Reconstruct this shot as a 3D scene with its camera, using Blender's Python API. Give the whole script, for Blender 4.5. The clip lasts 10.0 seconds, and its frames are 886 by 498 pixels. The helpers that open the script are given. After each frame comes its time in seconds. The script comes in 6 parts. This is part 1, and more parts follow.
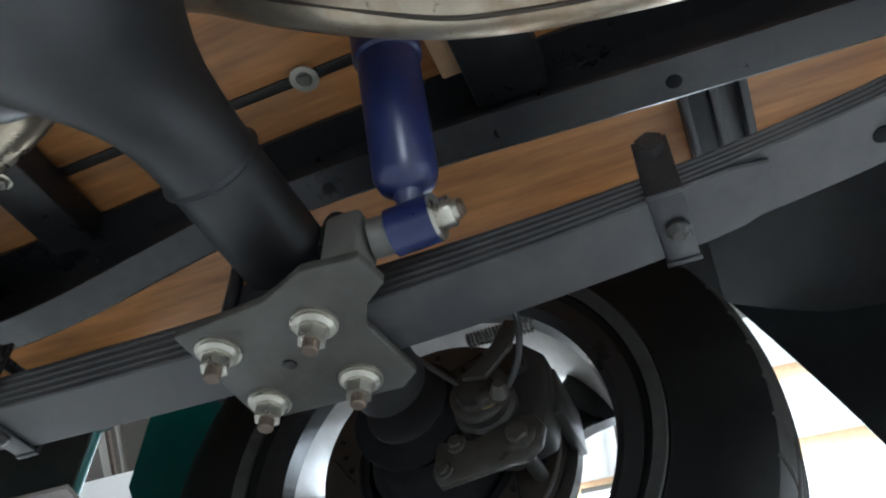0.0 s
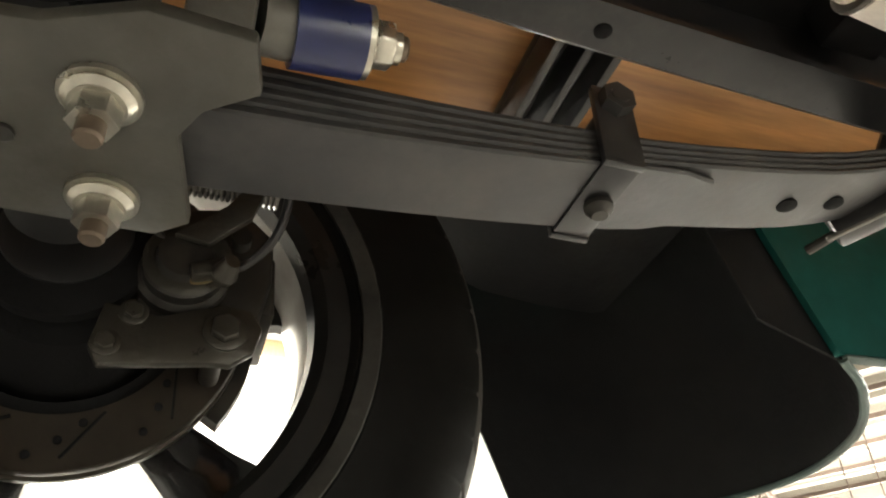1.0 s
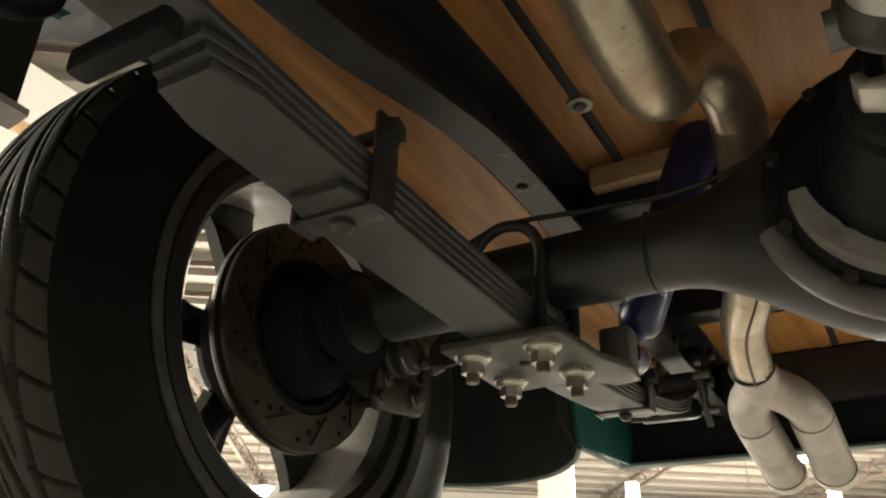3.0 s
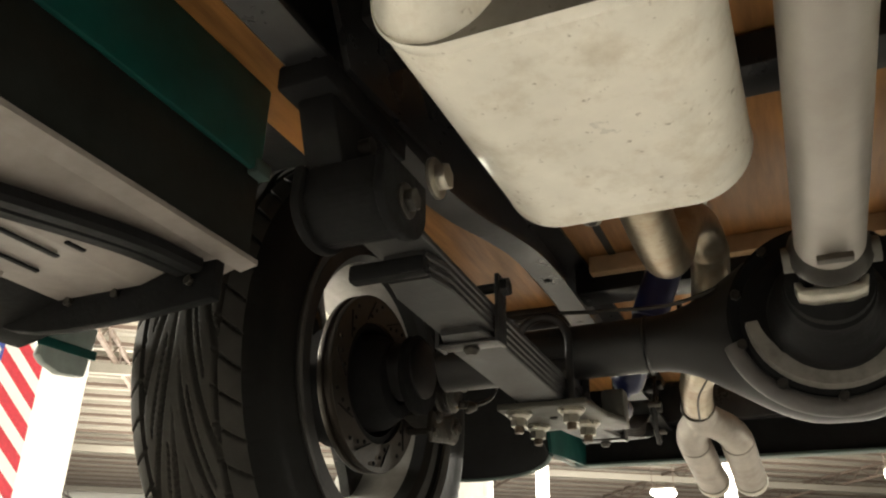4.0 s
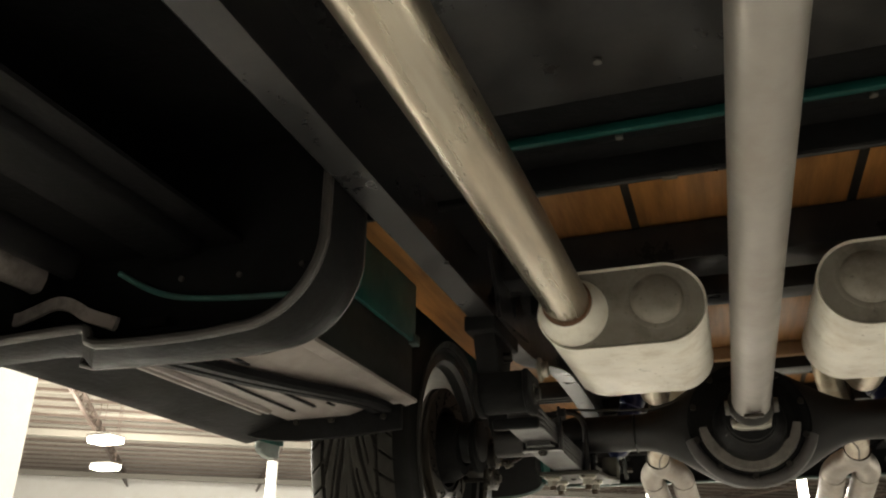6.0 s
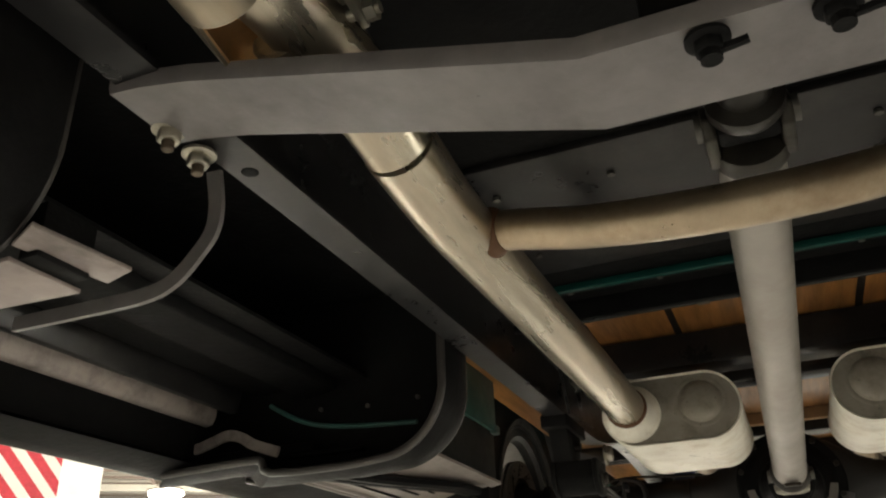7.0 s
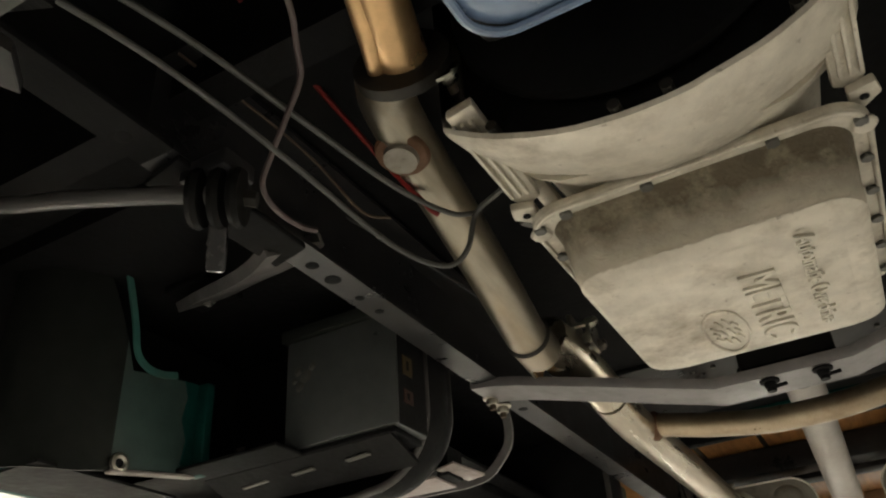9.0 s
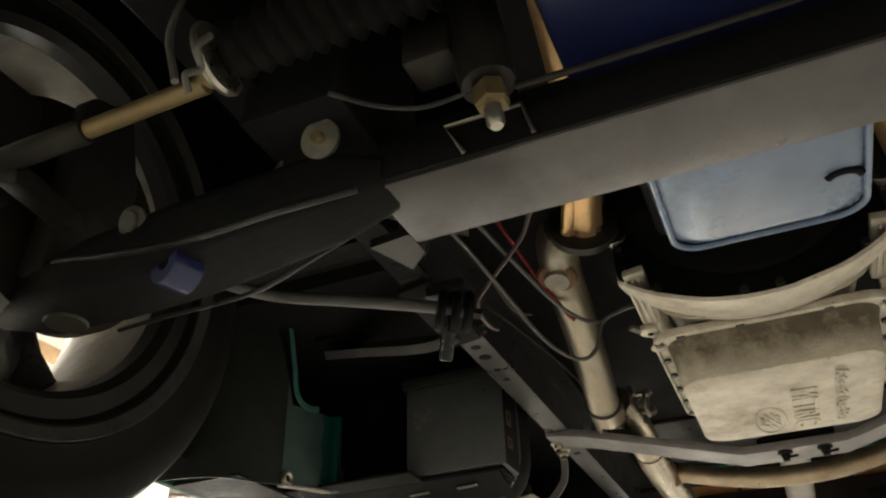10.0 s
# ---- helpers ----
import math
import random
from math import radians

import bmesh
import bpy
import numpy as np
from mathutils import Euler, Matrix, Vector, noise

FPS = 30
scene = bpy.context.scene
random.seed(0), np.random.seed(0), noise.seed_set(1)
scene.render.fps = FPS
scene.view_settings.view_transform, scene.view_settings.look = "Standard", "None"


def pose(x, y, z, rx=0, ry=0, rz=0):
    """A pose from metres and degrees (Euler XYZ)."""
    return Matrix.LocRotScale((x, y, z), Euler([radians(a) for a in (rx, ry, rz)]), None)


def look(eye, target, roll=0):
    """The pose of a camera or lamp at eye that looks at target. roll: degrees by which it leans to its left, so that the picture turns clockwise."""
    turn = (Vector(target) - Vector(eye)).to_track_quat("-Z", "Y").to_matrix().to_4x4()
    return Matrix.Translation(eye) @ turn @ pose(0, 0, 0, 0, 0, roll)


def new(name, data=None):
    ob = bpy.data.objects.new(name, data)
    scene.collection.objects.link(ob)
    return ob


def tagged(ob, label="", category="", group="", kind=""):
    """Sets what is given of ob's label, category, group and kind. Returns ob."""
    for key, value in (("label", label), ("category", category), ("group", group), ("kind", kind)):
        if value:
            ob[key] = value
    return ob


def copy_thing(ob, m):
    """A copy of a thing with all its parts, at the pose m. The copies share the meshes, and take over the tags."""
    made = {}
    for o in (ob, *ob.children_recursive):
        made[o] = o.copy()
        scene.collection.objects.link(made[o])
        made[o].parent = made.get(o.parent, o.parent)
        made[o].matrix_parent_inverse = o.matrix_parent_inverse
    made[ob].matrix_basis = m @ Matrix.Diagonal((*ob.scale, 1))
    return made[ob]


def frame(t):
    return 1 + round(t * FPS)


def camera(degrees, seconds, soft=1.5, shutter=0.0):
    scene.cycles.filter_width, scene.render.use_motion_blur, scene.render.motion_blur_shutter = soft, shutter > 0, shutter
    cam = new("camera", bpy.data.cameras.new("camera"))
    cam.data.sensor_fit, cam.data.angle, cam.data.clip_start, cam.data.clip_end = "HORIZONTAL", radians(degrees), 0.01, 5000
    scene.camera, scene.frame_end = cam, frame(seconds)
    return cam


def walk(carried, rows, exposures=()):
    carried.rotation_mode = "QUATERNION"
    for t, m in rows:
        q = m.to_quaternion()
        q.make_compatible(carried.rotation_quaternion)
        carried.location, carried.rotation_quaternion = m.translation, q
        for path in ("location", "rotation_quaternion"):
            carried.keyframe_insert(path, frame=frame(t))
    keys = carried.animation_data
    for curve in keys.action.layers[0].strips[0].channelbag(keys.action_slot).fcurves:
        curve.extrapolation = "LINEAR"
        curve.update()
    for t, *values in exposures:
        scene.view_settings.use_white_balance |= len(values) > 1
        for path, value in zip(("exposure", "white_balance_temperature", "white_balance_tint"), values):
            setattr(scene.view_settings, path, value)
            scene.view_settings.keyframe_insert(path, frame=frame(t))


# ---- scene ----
cam = camera(58.0, 10.0, soft=2.1)
PATH = [
    (0, (-0.033, -0.32, 0.051), (1.258, 0.251, 1.469), 0.4),
    (0.5, (0.02, -0.216, 0.133), (1.553, -0.117, 1.413), -1.9),
    (1, (0.07, -0.101, 0.171), (1.604, -0.653, 1.329), -2.2),
    (1.5, (0.087, 0.096, 0.177), (1.419, -0.94, 1.25), -0.8),
    (2, (0.105, 0.281, 0.175), (1.225, -1.023, 1.196), 0.2),
    (2.5, (0.082, 0.489, 0.17), (1.091, -0.94, 1.14), 1.1),
    (3, (0.066, 0.707, 0.171), (0.984, -0.819, 1.079), 1.7),
    (3.2, (0.059, 0.806, 0.167), (0.947, -0.751, 1.054), 1.8),
    (4.3, (0.07, 1.205, 0.181), (0.8, -0.459, 1.016), 1.2),
    (4.5, (0.062, 1.289, 0.195), (0.79, -0.38, 1.024), 1.4),
    (5, (0.086, 1.494, 0.193), (0.725, -0.208, 1.028), 1.3),
    (5.2, (0.085, 1.571, 0.197), (0.694, -0.147, 1.02), 1.0),
    (6.3, (0.064, 1.882, 0.196), (0.654, 0.148, 1.001), -0.4),
    (6.5, (0.054, 1.948, 0.197), (0.652, 0.242, 1.053), -1.5),
    (7, (0.024, 2.116, 0.225), (0.703, 0.454, 1.107), -1.9),
    (7.5, (0.019, 2.291, 0.236), (0.726, 0.66, 1.151), -3.4),
    (8, (0.007, 2.493, 0.25), (0.735, 0.896, 1.208), -4.5),
    (8.5, (-0.047, 2.632, 0.23), (0.711, 1.084, 1.244), -4.9),
    (9, (-0.065, 2.801, 0.141), (0.705, 1.286, 1.196), -4.5),
    (9.2, (-0.055, 2.894, 0.094), (0.739, 1.405, 1.168), -3.6),
    (9.4, (-0.037, 3.0, 0.077), (0.734, 1.507, 1.163), -3.8),
    (9.5, (-0.015, 3.048, 0.087), (0.732, 1.535, 1.16), -3.9),
    (9.6, (-0.008, 3.085, 0.084), (0.734, 1.575, 1.167), -3.6),
    (9.8, (0.011, 3.16, 0.086), (0.724, 1.63, 1.159), -2.8),
    (10, (0.029, 3.227, 0.084), (0.677, 1.667, 1.154), -1.8),
]
walk(cam, [(t, look(eye, target, roll)) for t, eye, target, roll in PATH], [(0, 0.68, 5000, 8), (0.3, 0.5, 6200, 10), (0.6, 0.4, 7000, 10), (1, 0.6, 6500, 10), (1.5, 0.42, 6600, 10), (2, 0.22, 6300, 10), (2.5, 0.32, 6500, 10), (3, 0.0, 6800, 10), (4.5, 0.1, 6600, 10), (5, -0.2, 6700, 10), (7, -0.1, 6550, 10), (8, 0.1, 6600, 10), (9, -0.08, 6550, 10), (9.5, -0.12, 6650, 10), (10, 0.08, 6700, 10)])

# ---- light ----
world = bpy.data.worlds.new("hall_air")
scene.world = world
world.use_nodes = True
world.node_tree.nodes["Background"].inputs[0].default_value = (0.9, 0.92, 1.0, 1)
world.node_tree.nodes["Background"].inputs[1].default_value = 0.03


HALL_LIGHT = (0.97, 0.938, 0.825)
# the last two lamps are added out of view to brighten the underside
LAMPS = [(8.2, 1.0, 4.15, 2300), (23.1, -24.1, 6.0, 5700), (28.0, -29.9, 6.0, 5700), (9.3, -21.6, 6.0, 5700), (3.1, -25.9, 6.0, 5700), (15.4, -16.6, 6.0, 5700), (-3.2, -36.2, 6.0, 5700), (6.6, -39.0, 6.0, 5700), (-10.0, 4.0, 4.2, 900), (-11.0, -5.0, 4.2, 6800)]
for lx, ly, lz, watts in LAMPS:
    data = bpy.data.lights.new("hall_lamp_light", "POINT")
    data.energy, data.color, data.shadow_soft_size = watts, HALL_LIGHT, 0.45
    new("hall_lamp_light", data).location = (lx, ly, lz - 0.95)


# ---- materials ----
def material(name, colour, rough=0.5, metal=0.0, grain=0.15, scale=30.0, stain=None, stain_amount=0.4, stain_scale=4.0, bump=0.1, bump_scale=150.0, coat=0.0, spread=0.15, gloss=0.5, along=1.0, ior=1.5, specks=None, dark_spot=None):
    """Two scales of colour change, a stain with its own shape, uneven gloss and fine relief, in metres."""
    m = bpy.data.materials.new(name)
    m.use_nodes = True
    nodes, links = m.node_tree.nodes, m.node_tree.links
    b = nodes["Principled BSDF"]
    co = nodes.new("ShaderNodeNewGeometry").outputs["Position"]
    if along != 1.0:
        stretch = nodes.new("ShaderNodeVectorMath")
        stretch.operation = "MULTIPLY"
        stretch.inputs[1].default_value = (1.0, along, 1.0)
        links.new(co, stretch.inputs[0])
        co = stretch.outputs[0]

    def field(s, detail=5.0, rough_=0.6):
        n = nodes.new("ShaderNodeTexNoise")
        n.inputs["Scale"].default_value, n.inputs["Detail"].default_value, n.inputs["Roughness"].default_value = s, detail, rough_
        links.new(co, n.inputs["Vector"])
        return n.outputs["Fac"]

    def span(value, a, c, lo, hi):
        n = nodes.new("ShaderNodeMapRange")
        for k, v in zip(("From Min", "From Max", "To Min", "To Max"), (a, c, lo, hi)):
            n.inputs[k].default_value = v
        links.new(value, n.inputs["Value"])
        return n.outputs["Result"]

    def mix(fac, a, c):
        n = nodes.new("ShaderNodeMix")
        n.data_type = "RGBA"
        for s, v in ((n.inputs[0], fac), (n.inputs[6], a), (n.inputs[7], c)):
            if isinstance(v, tuple):
                s.default_value = (*v, 1)
            elif isinstance(v, float):
                s.default_value = v
            else:
                links.new(v, s)
        return n.outputs[2]

    fine, broad = field(scale), field(stain_scale, 6.0, 0.7)
    lo = tuple(c * (1 - grain) for c in colour)
    hi = tuple(min(1.0, c * (1 + grain)) for c in colour)
    col = mix(span(fine, 0.3, 0.7, 0.0, 1.0), lo, hi)
    st = stain or tuple(c * 0.55 for c in colour)
    col = mix(span(broad, 0.48, 0.72, 0.0, stain_amount), col, st)
    if specks:
        col = mix(span(field(110.0, 3.0, 0.55), 0.66, 0.74, 0.0, 0.6), col, specks)
    if dark_spot:
        # darkens the colour round a spot, with a cloudy border
        far = nodes.new("ShaderNodeVectorMath")
        far.operation = "DISTANCE"
        far.inputs[1].default_value = dark_spot[0]
        links.new(co, far.inputs[0])
        rough_edge = nodes.new("ShaderNodeMath")
        rough_edge.operation = "MULTIPLY_ADD"
        links.new(field(22.0), rough_edge.inputs[0])
        rough_edge.inputs[1].default_value = 0.09
        links.new(far.outputs["Value"], rough_edge.inputs[2])
        col = mix(span(rough_edge.outputs[0], dark_spot[1], dark_spot[1] + 0.05, 0.85, 0.0), col, (0.012, 0.011, 0.009))
    links.new(col, b.inputs["Base Color"])
    links.new(span(broad, 0.3, 0.7, max(0.05, rough - spread), min(1.0, rough + spread)), b.inputs["Roughness"])
    b.inputs["Metallic"].default_value = metal
    b.inputs["Coat Weight"].default_value = coat
    b.inputs["Specular IOR Level"].default_value = gloss
    b.inputs["IOR"].default_value = ior
    bp = nodes.new("ShaderNodeBump")
    bp.inputs["Strength"].default_value, bp.inputs["Distance"].default_value = bump, 0.002
    links.new(field(bump_scale, 4.0), bp.inputs["Height"])
    links.new(bp.outputs[0], b.inputs["Normal"])
    return m


def glow(name, colour, strength):
    m = bpy.data.materials.new(name)
    m.use_nodes = True
    b = m.node_tree.nodes["Principled BSDF"]
    b.inputs["Base Color"].default_value = (*colour, 1)
    b.inputs["Emission Color"].default_value = (*colour, 1)
    b.inputs["Emission Strength"].default_value = strength
    return m


BLACK = material("black_chassis_paint", (0.017, 0.017, 0.018), 0.34, stain=(0.062, 0.058, 0.054), stain_amount=0.55, stain_scale=9, spread=0.12, bump=0.06, ior=1.42)
# undercoat black, also used to paint shade in holes, recesses and dark faces
DEEP = material("black_undercoat_and_shade", (0.011, 0.011, 0.0115), 0.55, stain=(0.021, 0.020, 0.0185), bump=0.5, bump_scale=90, ior=1.12)
SPRING = material("grey_black_spring_paint", (0.030, 0.030, 0.031), 0.45, stain=(0.09, 0.083, 0.075), stain_amount=0.5, stain_scale=9, ior=1.4)
PLATE = material("worn_zinc_grey", (0.12, 0.116, 0.104), 0.5, 0.35, stain=(0.065, 0.058, 0.048), stain_amount=0.5, stain_scale=12)
CARRIERLIT = material("lit_grey_casting", (0.20, 0.188, 0.172), 0.5, 0.15, stain=(0.09, 0.08, 0.07), stain_amount=0.7, stain_scale=22)
ZINC = material("zinc_plated_steel", (0.47, 0.45, 0.39), 0.35, 0.9, stain=(0.35, 0.30, 0.2), scale=80)
THREAD = material("greasy_brown_thread", (0.12, 0.09, 0.065), 0.55, 0.5)
STEEL = material("brushed_stainless_pipe", (0.52, 0.475, 0.385), 0.27, 0.92, stain=(0.36, 0.27, 0.17), stain_amount=0.6, grain=0.16, scale=70, stain_scale=10, spread=0.08, bump=0.05, along=0.12)
TAILSTEEL = material("heat_stained_tail_pipe", (0.44, 0.385, 0.29), 0.33, 0.85, stain=(0.22, 0.12, 0.05), stain_amount=0.75, grain=0.1, scale=50, stain_scale=9, spread=0.08, bump=0.05, specks=(0.10, 0.06, 0.03))
BROWNSTEEL = material("stained_balance_pipe", (0.42, 0.34, 0.24), 0.34, 0.8, stain=(0.24, 0.15, 0.08), stain_amount=0.7, stain_scale=14, spread=0.08, bump=0.05)
GREYPAINT = material("grey_black_crossmember_paint", (0.085, 0.08, 0.08), 0.42, stain=(0.045, 0.042, 0.041), stain_amount=0.5, stain_scale=9, gloss=0.5)
MUFFLER = material("aluminised_muffler_shell", (0.86, 0.835, 0.745), 0.42, 0.15, stain=(0.52, 0.45, 0.33), stain_amount=0.55, stain_scale=20, grain=0.1, scale=12, bump=0.2, bump_scale=60, specks=(0.24, 0.19, 0.12))
MUFEND = material("dull_muffler_end", (0.30, 0.275, 0.235), 0.55, 0.4, stain=(0.13, 0.11, 0.085), stain_amount=0.6, stain_scale=26, specks=(0.08, 0.065, 0.05))
CAST = material("cast_aluminium", (0.60, 0.56, 0.475), 0.5, 0.4, stain=(0.27, 0.225, 0.16), stain_amount=0.75, stain_scale=13, bump=0.45, bump_scale=110, specks=(0.24, 0.20, 0.15))
SHAFT = material("painted_driveshaft_steel", (0.36, 0.34, 0.31), 0.45, 0.5, stain=(0.30, 0.25, 0.20), stain_amount=0.4, stain_scale=6, grain=0.06)
WOOD = material("varnished_bed_wood", (0.36, 0.165, 0.05), 0.42, stain=(0.11, 0.045, 0.014), stain_amount=0.85, stain_scale=11, grain=0.38, scale=45, bump=0.2, along=0.10)
ENDWOOD = material("pale_wood_edge", (0.55, 0.36, 0.2), 0.6, stain=(0.35, 0.2, 0.1))
GREEN = material("teal_green_paint", (0.006, 0.064, 0.055), 0.42, stain=(0.007, 0.050, 0.043), gloss=0.25, bump=0.03)
GREENDULL = material("dusty_teal_underside", (0.045, 0.078, 0.072), 0.5, stain=(0.085, 0.09, 0.08), stain_amount=0.5, stain_scale=9)
TEALTIP = material("worn_teal_edge", (0.05, 0.16, 0.14), 0.45, stain=(0.09, 0.14, 0.12), stain_amount=0.6, stain_scale=14)
TIPGLARE = material("pale_glare_teal", (0.30, 0.34, 0.32), 0.45, stain=(0.16, 0.20, 0.19), stain_amount=0.5, stain_scale=12)
LIPGREY = material("grey_lip_paint", (0.05, 0.046, 0.044), 0.42, stain=(0.025, 0.023, 0.022), stain_amount=0.6, stain_scale=16)
# grey raised to paint the light bounced onto the sill ribs
RIBGREY = material("paled_rib_steel", (0.40, 0.355, 0.33), 0.45, stain=(0.06, 0.054, 0.05), stain_amount=0.7, stain_scale=16)
OLIVE = material("dark_olive_apron_coating", (0.018, 0.020, 0.018), 0.5, stain=(0.033, 0.034, 0.03), ior=1.25)
BLUE = material("blue_shock_paint", (0.010, 0.016, 0.072), 0.35, stain=(0.009, 0.011, 0.024), coat=0.15, bump=0.05)
BLUEPAN = material("light_blue_engine_paint", (0.15, 0.215, 0.33), 0.28, stain=(0.10, 0.14, 0.22), stain_amount=0.5, stain_scale=7, coat=0.4, bump=0.05)
RUBBER = material("tyre_rubber", (0.0053, 0.0052, 0.0049), 0.6, stain=(0.0176, 0.0160, 0.0144), stain_amount=0.5, scale=60, ior=1.2)
SCUFFSHEEN = material("scuffed_sheen_rubber", (0.045, 0.044, 0.041), 0.6, stain=(0.016, 0.015, 0.014), stain_amount=0.8, stain_scale=16, ior=1.25)
RIMBLACK = material("dull_black_rim_flange", (0.014, 0.014, 0.014), 0.38, stain=(0.03, 0.028, 0.026), gloss=0.3)
RIMDARK = material("gloss_black_rim", (0.007, 0.007, 0.008), 0.2, stain=(0.016, 0.016, 0.016), coat=0.4, bump=0.02)
RIMGREY = material("grey_rim_barrel", (0.50, 0.49, 0.47), 0.45, 0.15, stain=(0.36, 0.35, 0.33), stain_amount=0.6, stain_scale=18)
# dimmer copy of the rim grey, painting the shade inside the front rims
RIMSHADED = material("shaded_grey_rim", (0.34, 0.325, 0.30), 0.45, 0.2, stain=(0.16, 0.15, 0.135), stain_amount=0.6, stain_scale=18)
ROTOR = material("rusty_brake_iron", (0.038, 0.031, 0.024), 0.45, 0.5, stain=(0.085, 0.052, 0.03), stain_amount=0.5, scale=50)
IRON = material("dark_greasy_iron", (0.030, 0.028, 0.025), 0.45, 0.4, stain=(0.07, 0.06, 0.045), stain_amount=0.5, stain_scale=20, gloss=0.35)
BOARD = material("grey_running_board_underside", (0.25, 0.222, 0.205), 0.55, stain=(0.13, 0.112, 0.103), stain_amount=0.5)
BRASS = material("brass_fitting", (0.22, 0.165, 0.08), 0.45, 0.5, stain=(0.12, 0.085, 0.045))
COPPER = material("heat_tinted_pipe", (0.72, 0.47, 0.24), 0.4, 0.8, stain=(0.4, 0.25, 0.12))
WIRE = material("black_wire", (0.02, 0.02, 0.02), 0.45)
WIREGREY = material("grey_hose", (0.06, 0.06, 0.055), 0.5)
HOSEPINK = material("pinkish_grey_hose", (0.075, 0.052, 0.05), 0.5)
WIRERED = material("red_wire", (0.193, 0.011, 0.008), 0.4)
FLOORMAT = material("polished_concrete", (0.76, 0.735, 0.70), 0.35, stain=(0.36, 0.34, 0.31), stain_scale=0.6, scale=8)
WHITE = material("white_panel_paint", (0.80, 0.78, 0.74), 0.5, stain=(0.70, 0.66, 0.6), stain_scale=0.8, grain=0.03)
RED = material("red_stripe", (0.55, 0.03, 0.05), 0.5)
NAVY = material("flag_blue", (0.03, 0.06, 0.30), 0.5)
BOXGREY = material("grey_black_plastic_case", (0.065, 0.070, 0.070), 0.4, stain=(0.06, 0.062, 0.06), stain_scale=8, stain_amount=0.7, gloss=0.5)
STICKER = material("yellow_sticker", (0.0539, 0.0350, 0.0077), 0.5)
STICKERRED = material("orange_sticker", (0.0385, 0.0133, 0.0056), 0.5)
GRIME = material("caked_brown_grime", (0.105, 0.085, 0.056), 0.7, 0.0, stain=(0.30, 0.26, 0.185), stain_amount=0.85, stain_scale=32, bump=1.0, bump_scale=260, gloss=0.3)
def blend_by_height(m, low, high, under):
    """Blends m's colour into another one below, between two heights, with a ragged border."""
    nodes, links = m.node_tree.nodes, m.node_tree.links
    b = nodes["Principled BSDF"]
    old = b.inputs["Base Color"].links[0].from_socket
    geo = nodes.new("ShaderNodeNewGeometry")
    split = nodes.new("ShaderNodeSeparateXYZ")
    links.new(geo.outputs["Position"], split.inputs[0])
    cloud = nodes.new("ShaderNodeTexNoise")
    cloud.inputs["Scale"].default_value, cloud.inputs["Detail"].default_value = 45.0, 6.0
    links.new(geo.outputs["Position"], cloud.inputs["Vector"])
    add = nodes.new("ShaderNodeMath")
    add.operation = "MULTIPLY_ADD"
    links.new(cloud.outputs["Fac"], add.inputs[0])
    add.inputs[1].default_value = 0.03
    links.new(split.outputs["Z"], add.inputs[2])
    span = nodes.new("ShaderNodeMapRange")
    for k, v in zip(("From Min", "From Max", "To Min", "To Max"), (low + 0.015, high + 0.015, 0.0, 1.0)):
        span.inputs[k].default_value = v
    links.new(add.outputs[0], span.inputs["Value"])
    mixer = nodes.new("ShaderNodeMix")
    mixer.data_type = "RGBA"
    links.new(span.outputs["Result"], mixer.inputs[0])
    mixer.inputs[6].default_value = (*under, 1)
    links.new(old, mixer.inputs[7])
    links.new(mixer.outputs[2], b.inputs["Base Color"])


blend_by_height(GRIME, 0.502, 0.540, (0.52, 0.47, 0.38))
CALIPER = material("greasy_cast_caliper", (0.05, 0.046, 0.038), 0.38, 0.5, stain=(0.02, 0.018, 0.014), stain_amount=0.8, stain_scale=30, bump=0.3)
AXLEBLACK = material("gloss_black_axle_paint", (0.007, 0.007, 0.0075), 0.5, stain=(0.014, 0.013, 0.0125), stain_amount=0.5, gloss=0.6, bump=0.04)
TREAD = material("dusty_tread_rubber", (0.036, 0.034, 0.031), 0.7, stain=(0.055, 0.050, 0.044), stain_amount=0.5, stain_scale=12, ior=1.2)
FLOORPLATE = material("dull_pinkish_steel_plate", (0.30, 0.255, 0.24), 0.55, stain=(0.06, 0.052, 0.048), stain_amount=0.6, stain_scale=14)
CHANNELGREY = material("worn_grey_member_paint", (0.155, 0.145, 0.145), 0.42, stain=(0.075, 0.07, 0.068), stain_amount=0.5, stain_scale=9, gloss=0.5)
SPRINGPLATE = material("grimy_grey_plate", (0.060, 0.058, 0.049), 0.5, 0.3, stain=(0.045, 0.041, 0.032), stain_amount=0.6, stain_scale=14)
BEAMPAINT = material("dark_ended_member_paint", (0.092, 0.087, 0.086), 0.42, stain=(0.045, 0.042, 0.041), stain_amount=0.5, stain_scale=9, gloss=0.5, dark_spot=((0.30, 2.69, 0.50), 0.15))
DULLSTEEL = material("dull_steel_pipe", (0.33, 0.30, 0.24), 0.34, 0.92, stain=(0.36, 0.27, 0.17), stain_amount=0.6, grain=0.16, scale=70, stain_scale=10, spread=0.08, bump=0.05, along=0.12)
RUST = material("orange_rust", (0.12, 0.055, 0.024), 0.7, stain=(0.05, 0.028, 0.015), stain_scale=40, bump=0.6)
TIPSTEEL = material("dull_exhaust_tip", (0.40, 0.37, 0.33), 0.48, 0.5, stain=(0.22, 0.18, 0.14), stain_amount=0.5, stain_scale=10)
DECK = material("grey_roof_deck", (0.16, 0.146, 0.122), 0.6, stain=(0.20, 0.18, 0.15), stain_scale=0.7)
TRUSS = material("dusty_roof_steel", (0.10, 0.072, 0.057), 0.6)
LAMPGLOW = glow("lamp_lens", (1.0, 0.96, 0.88), 9.0)


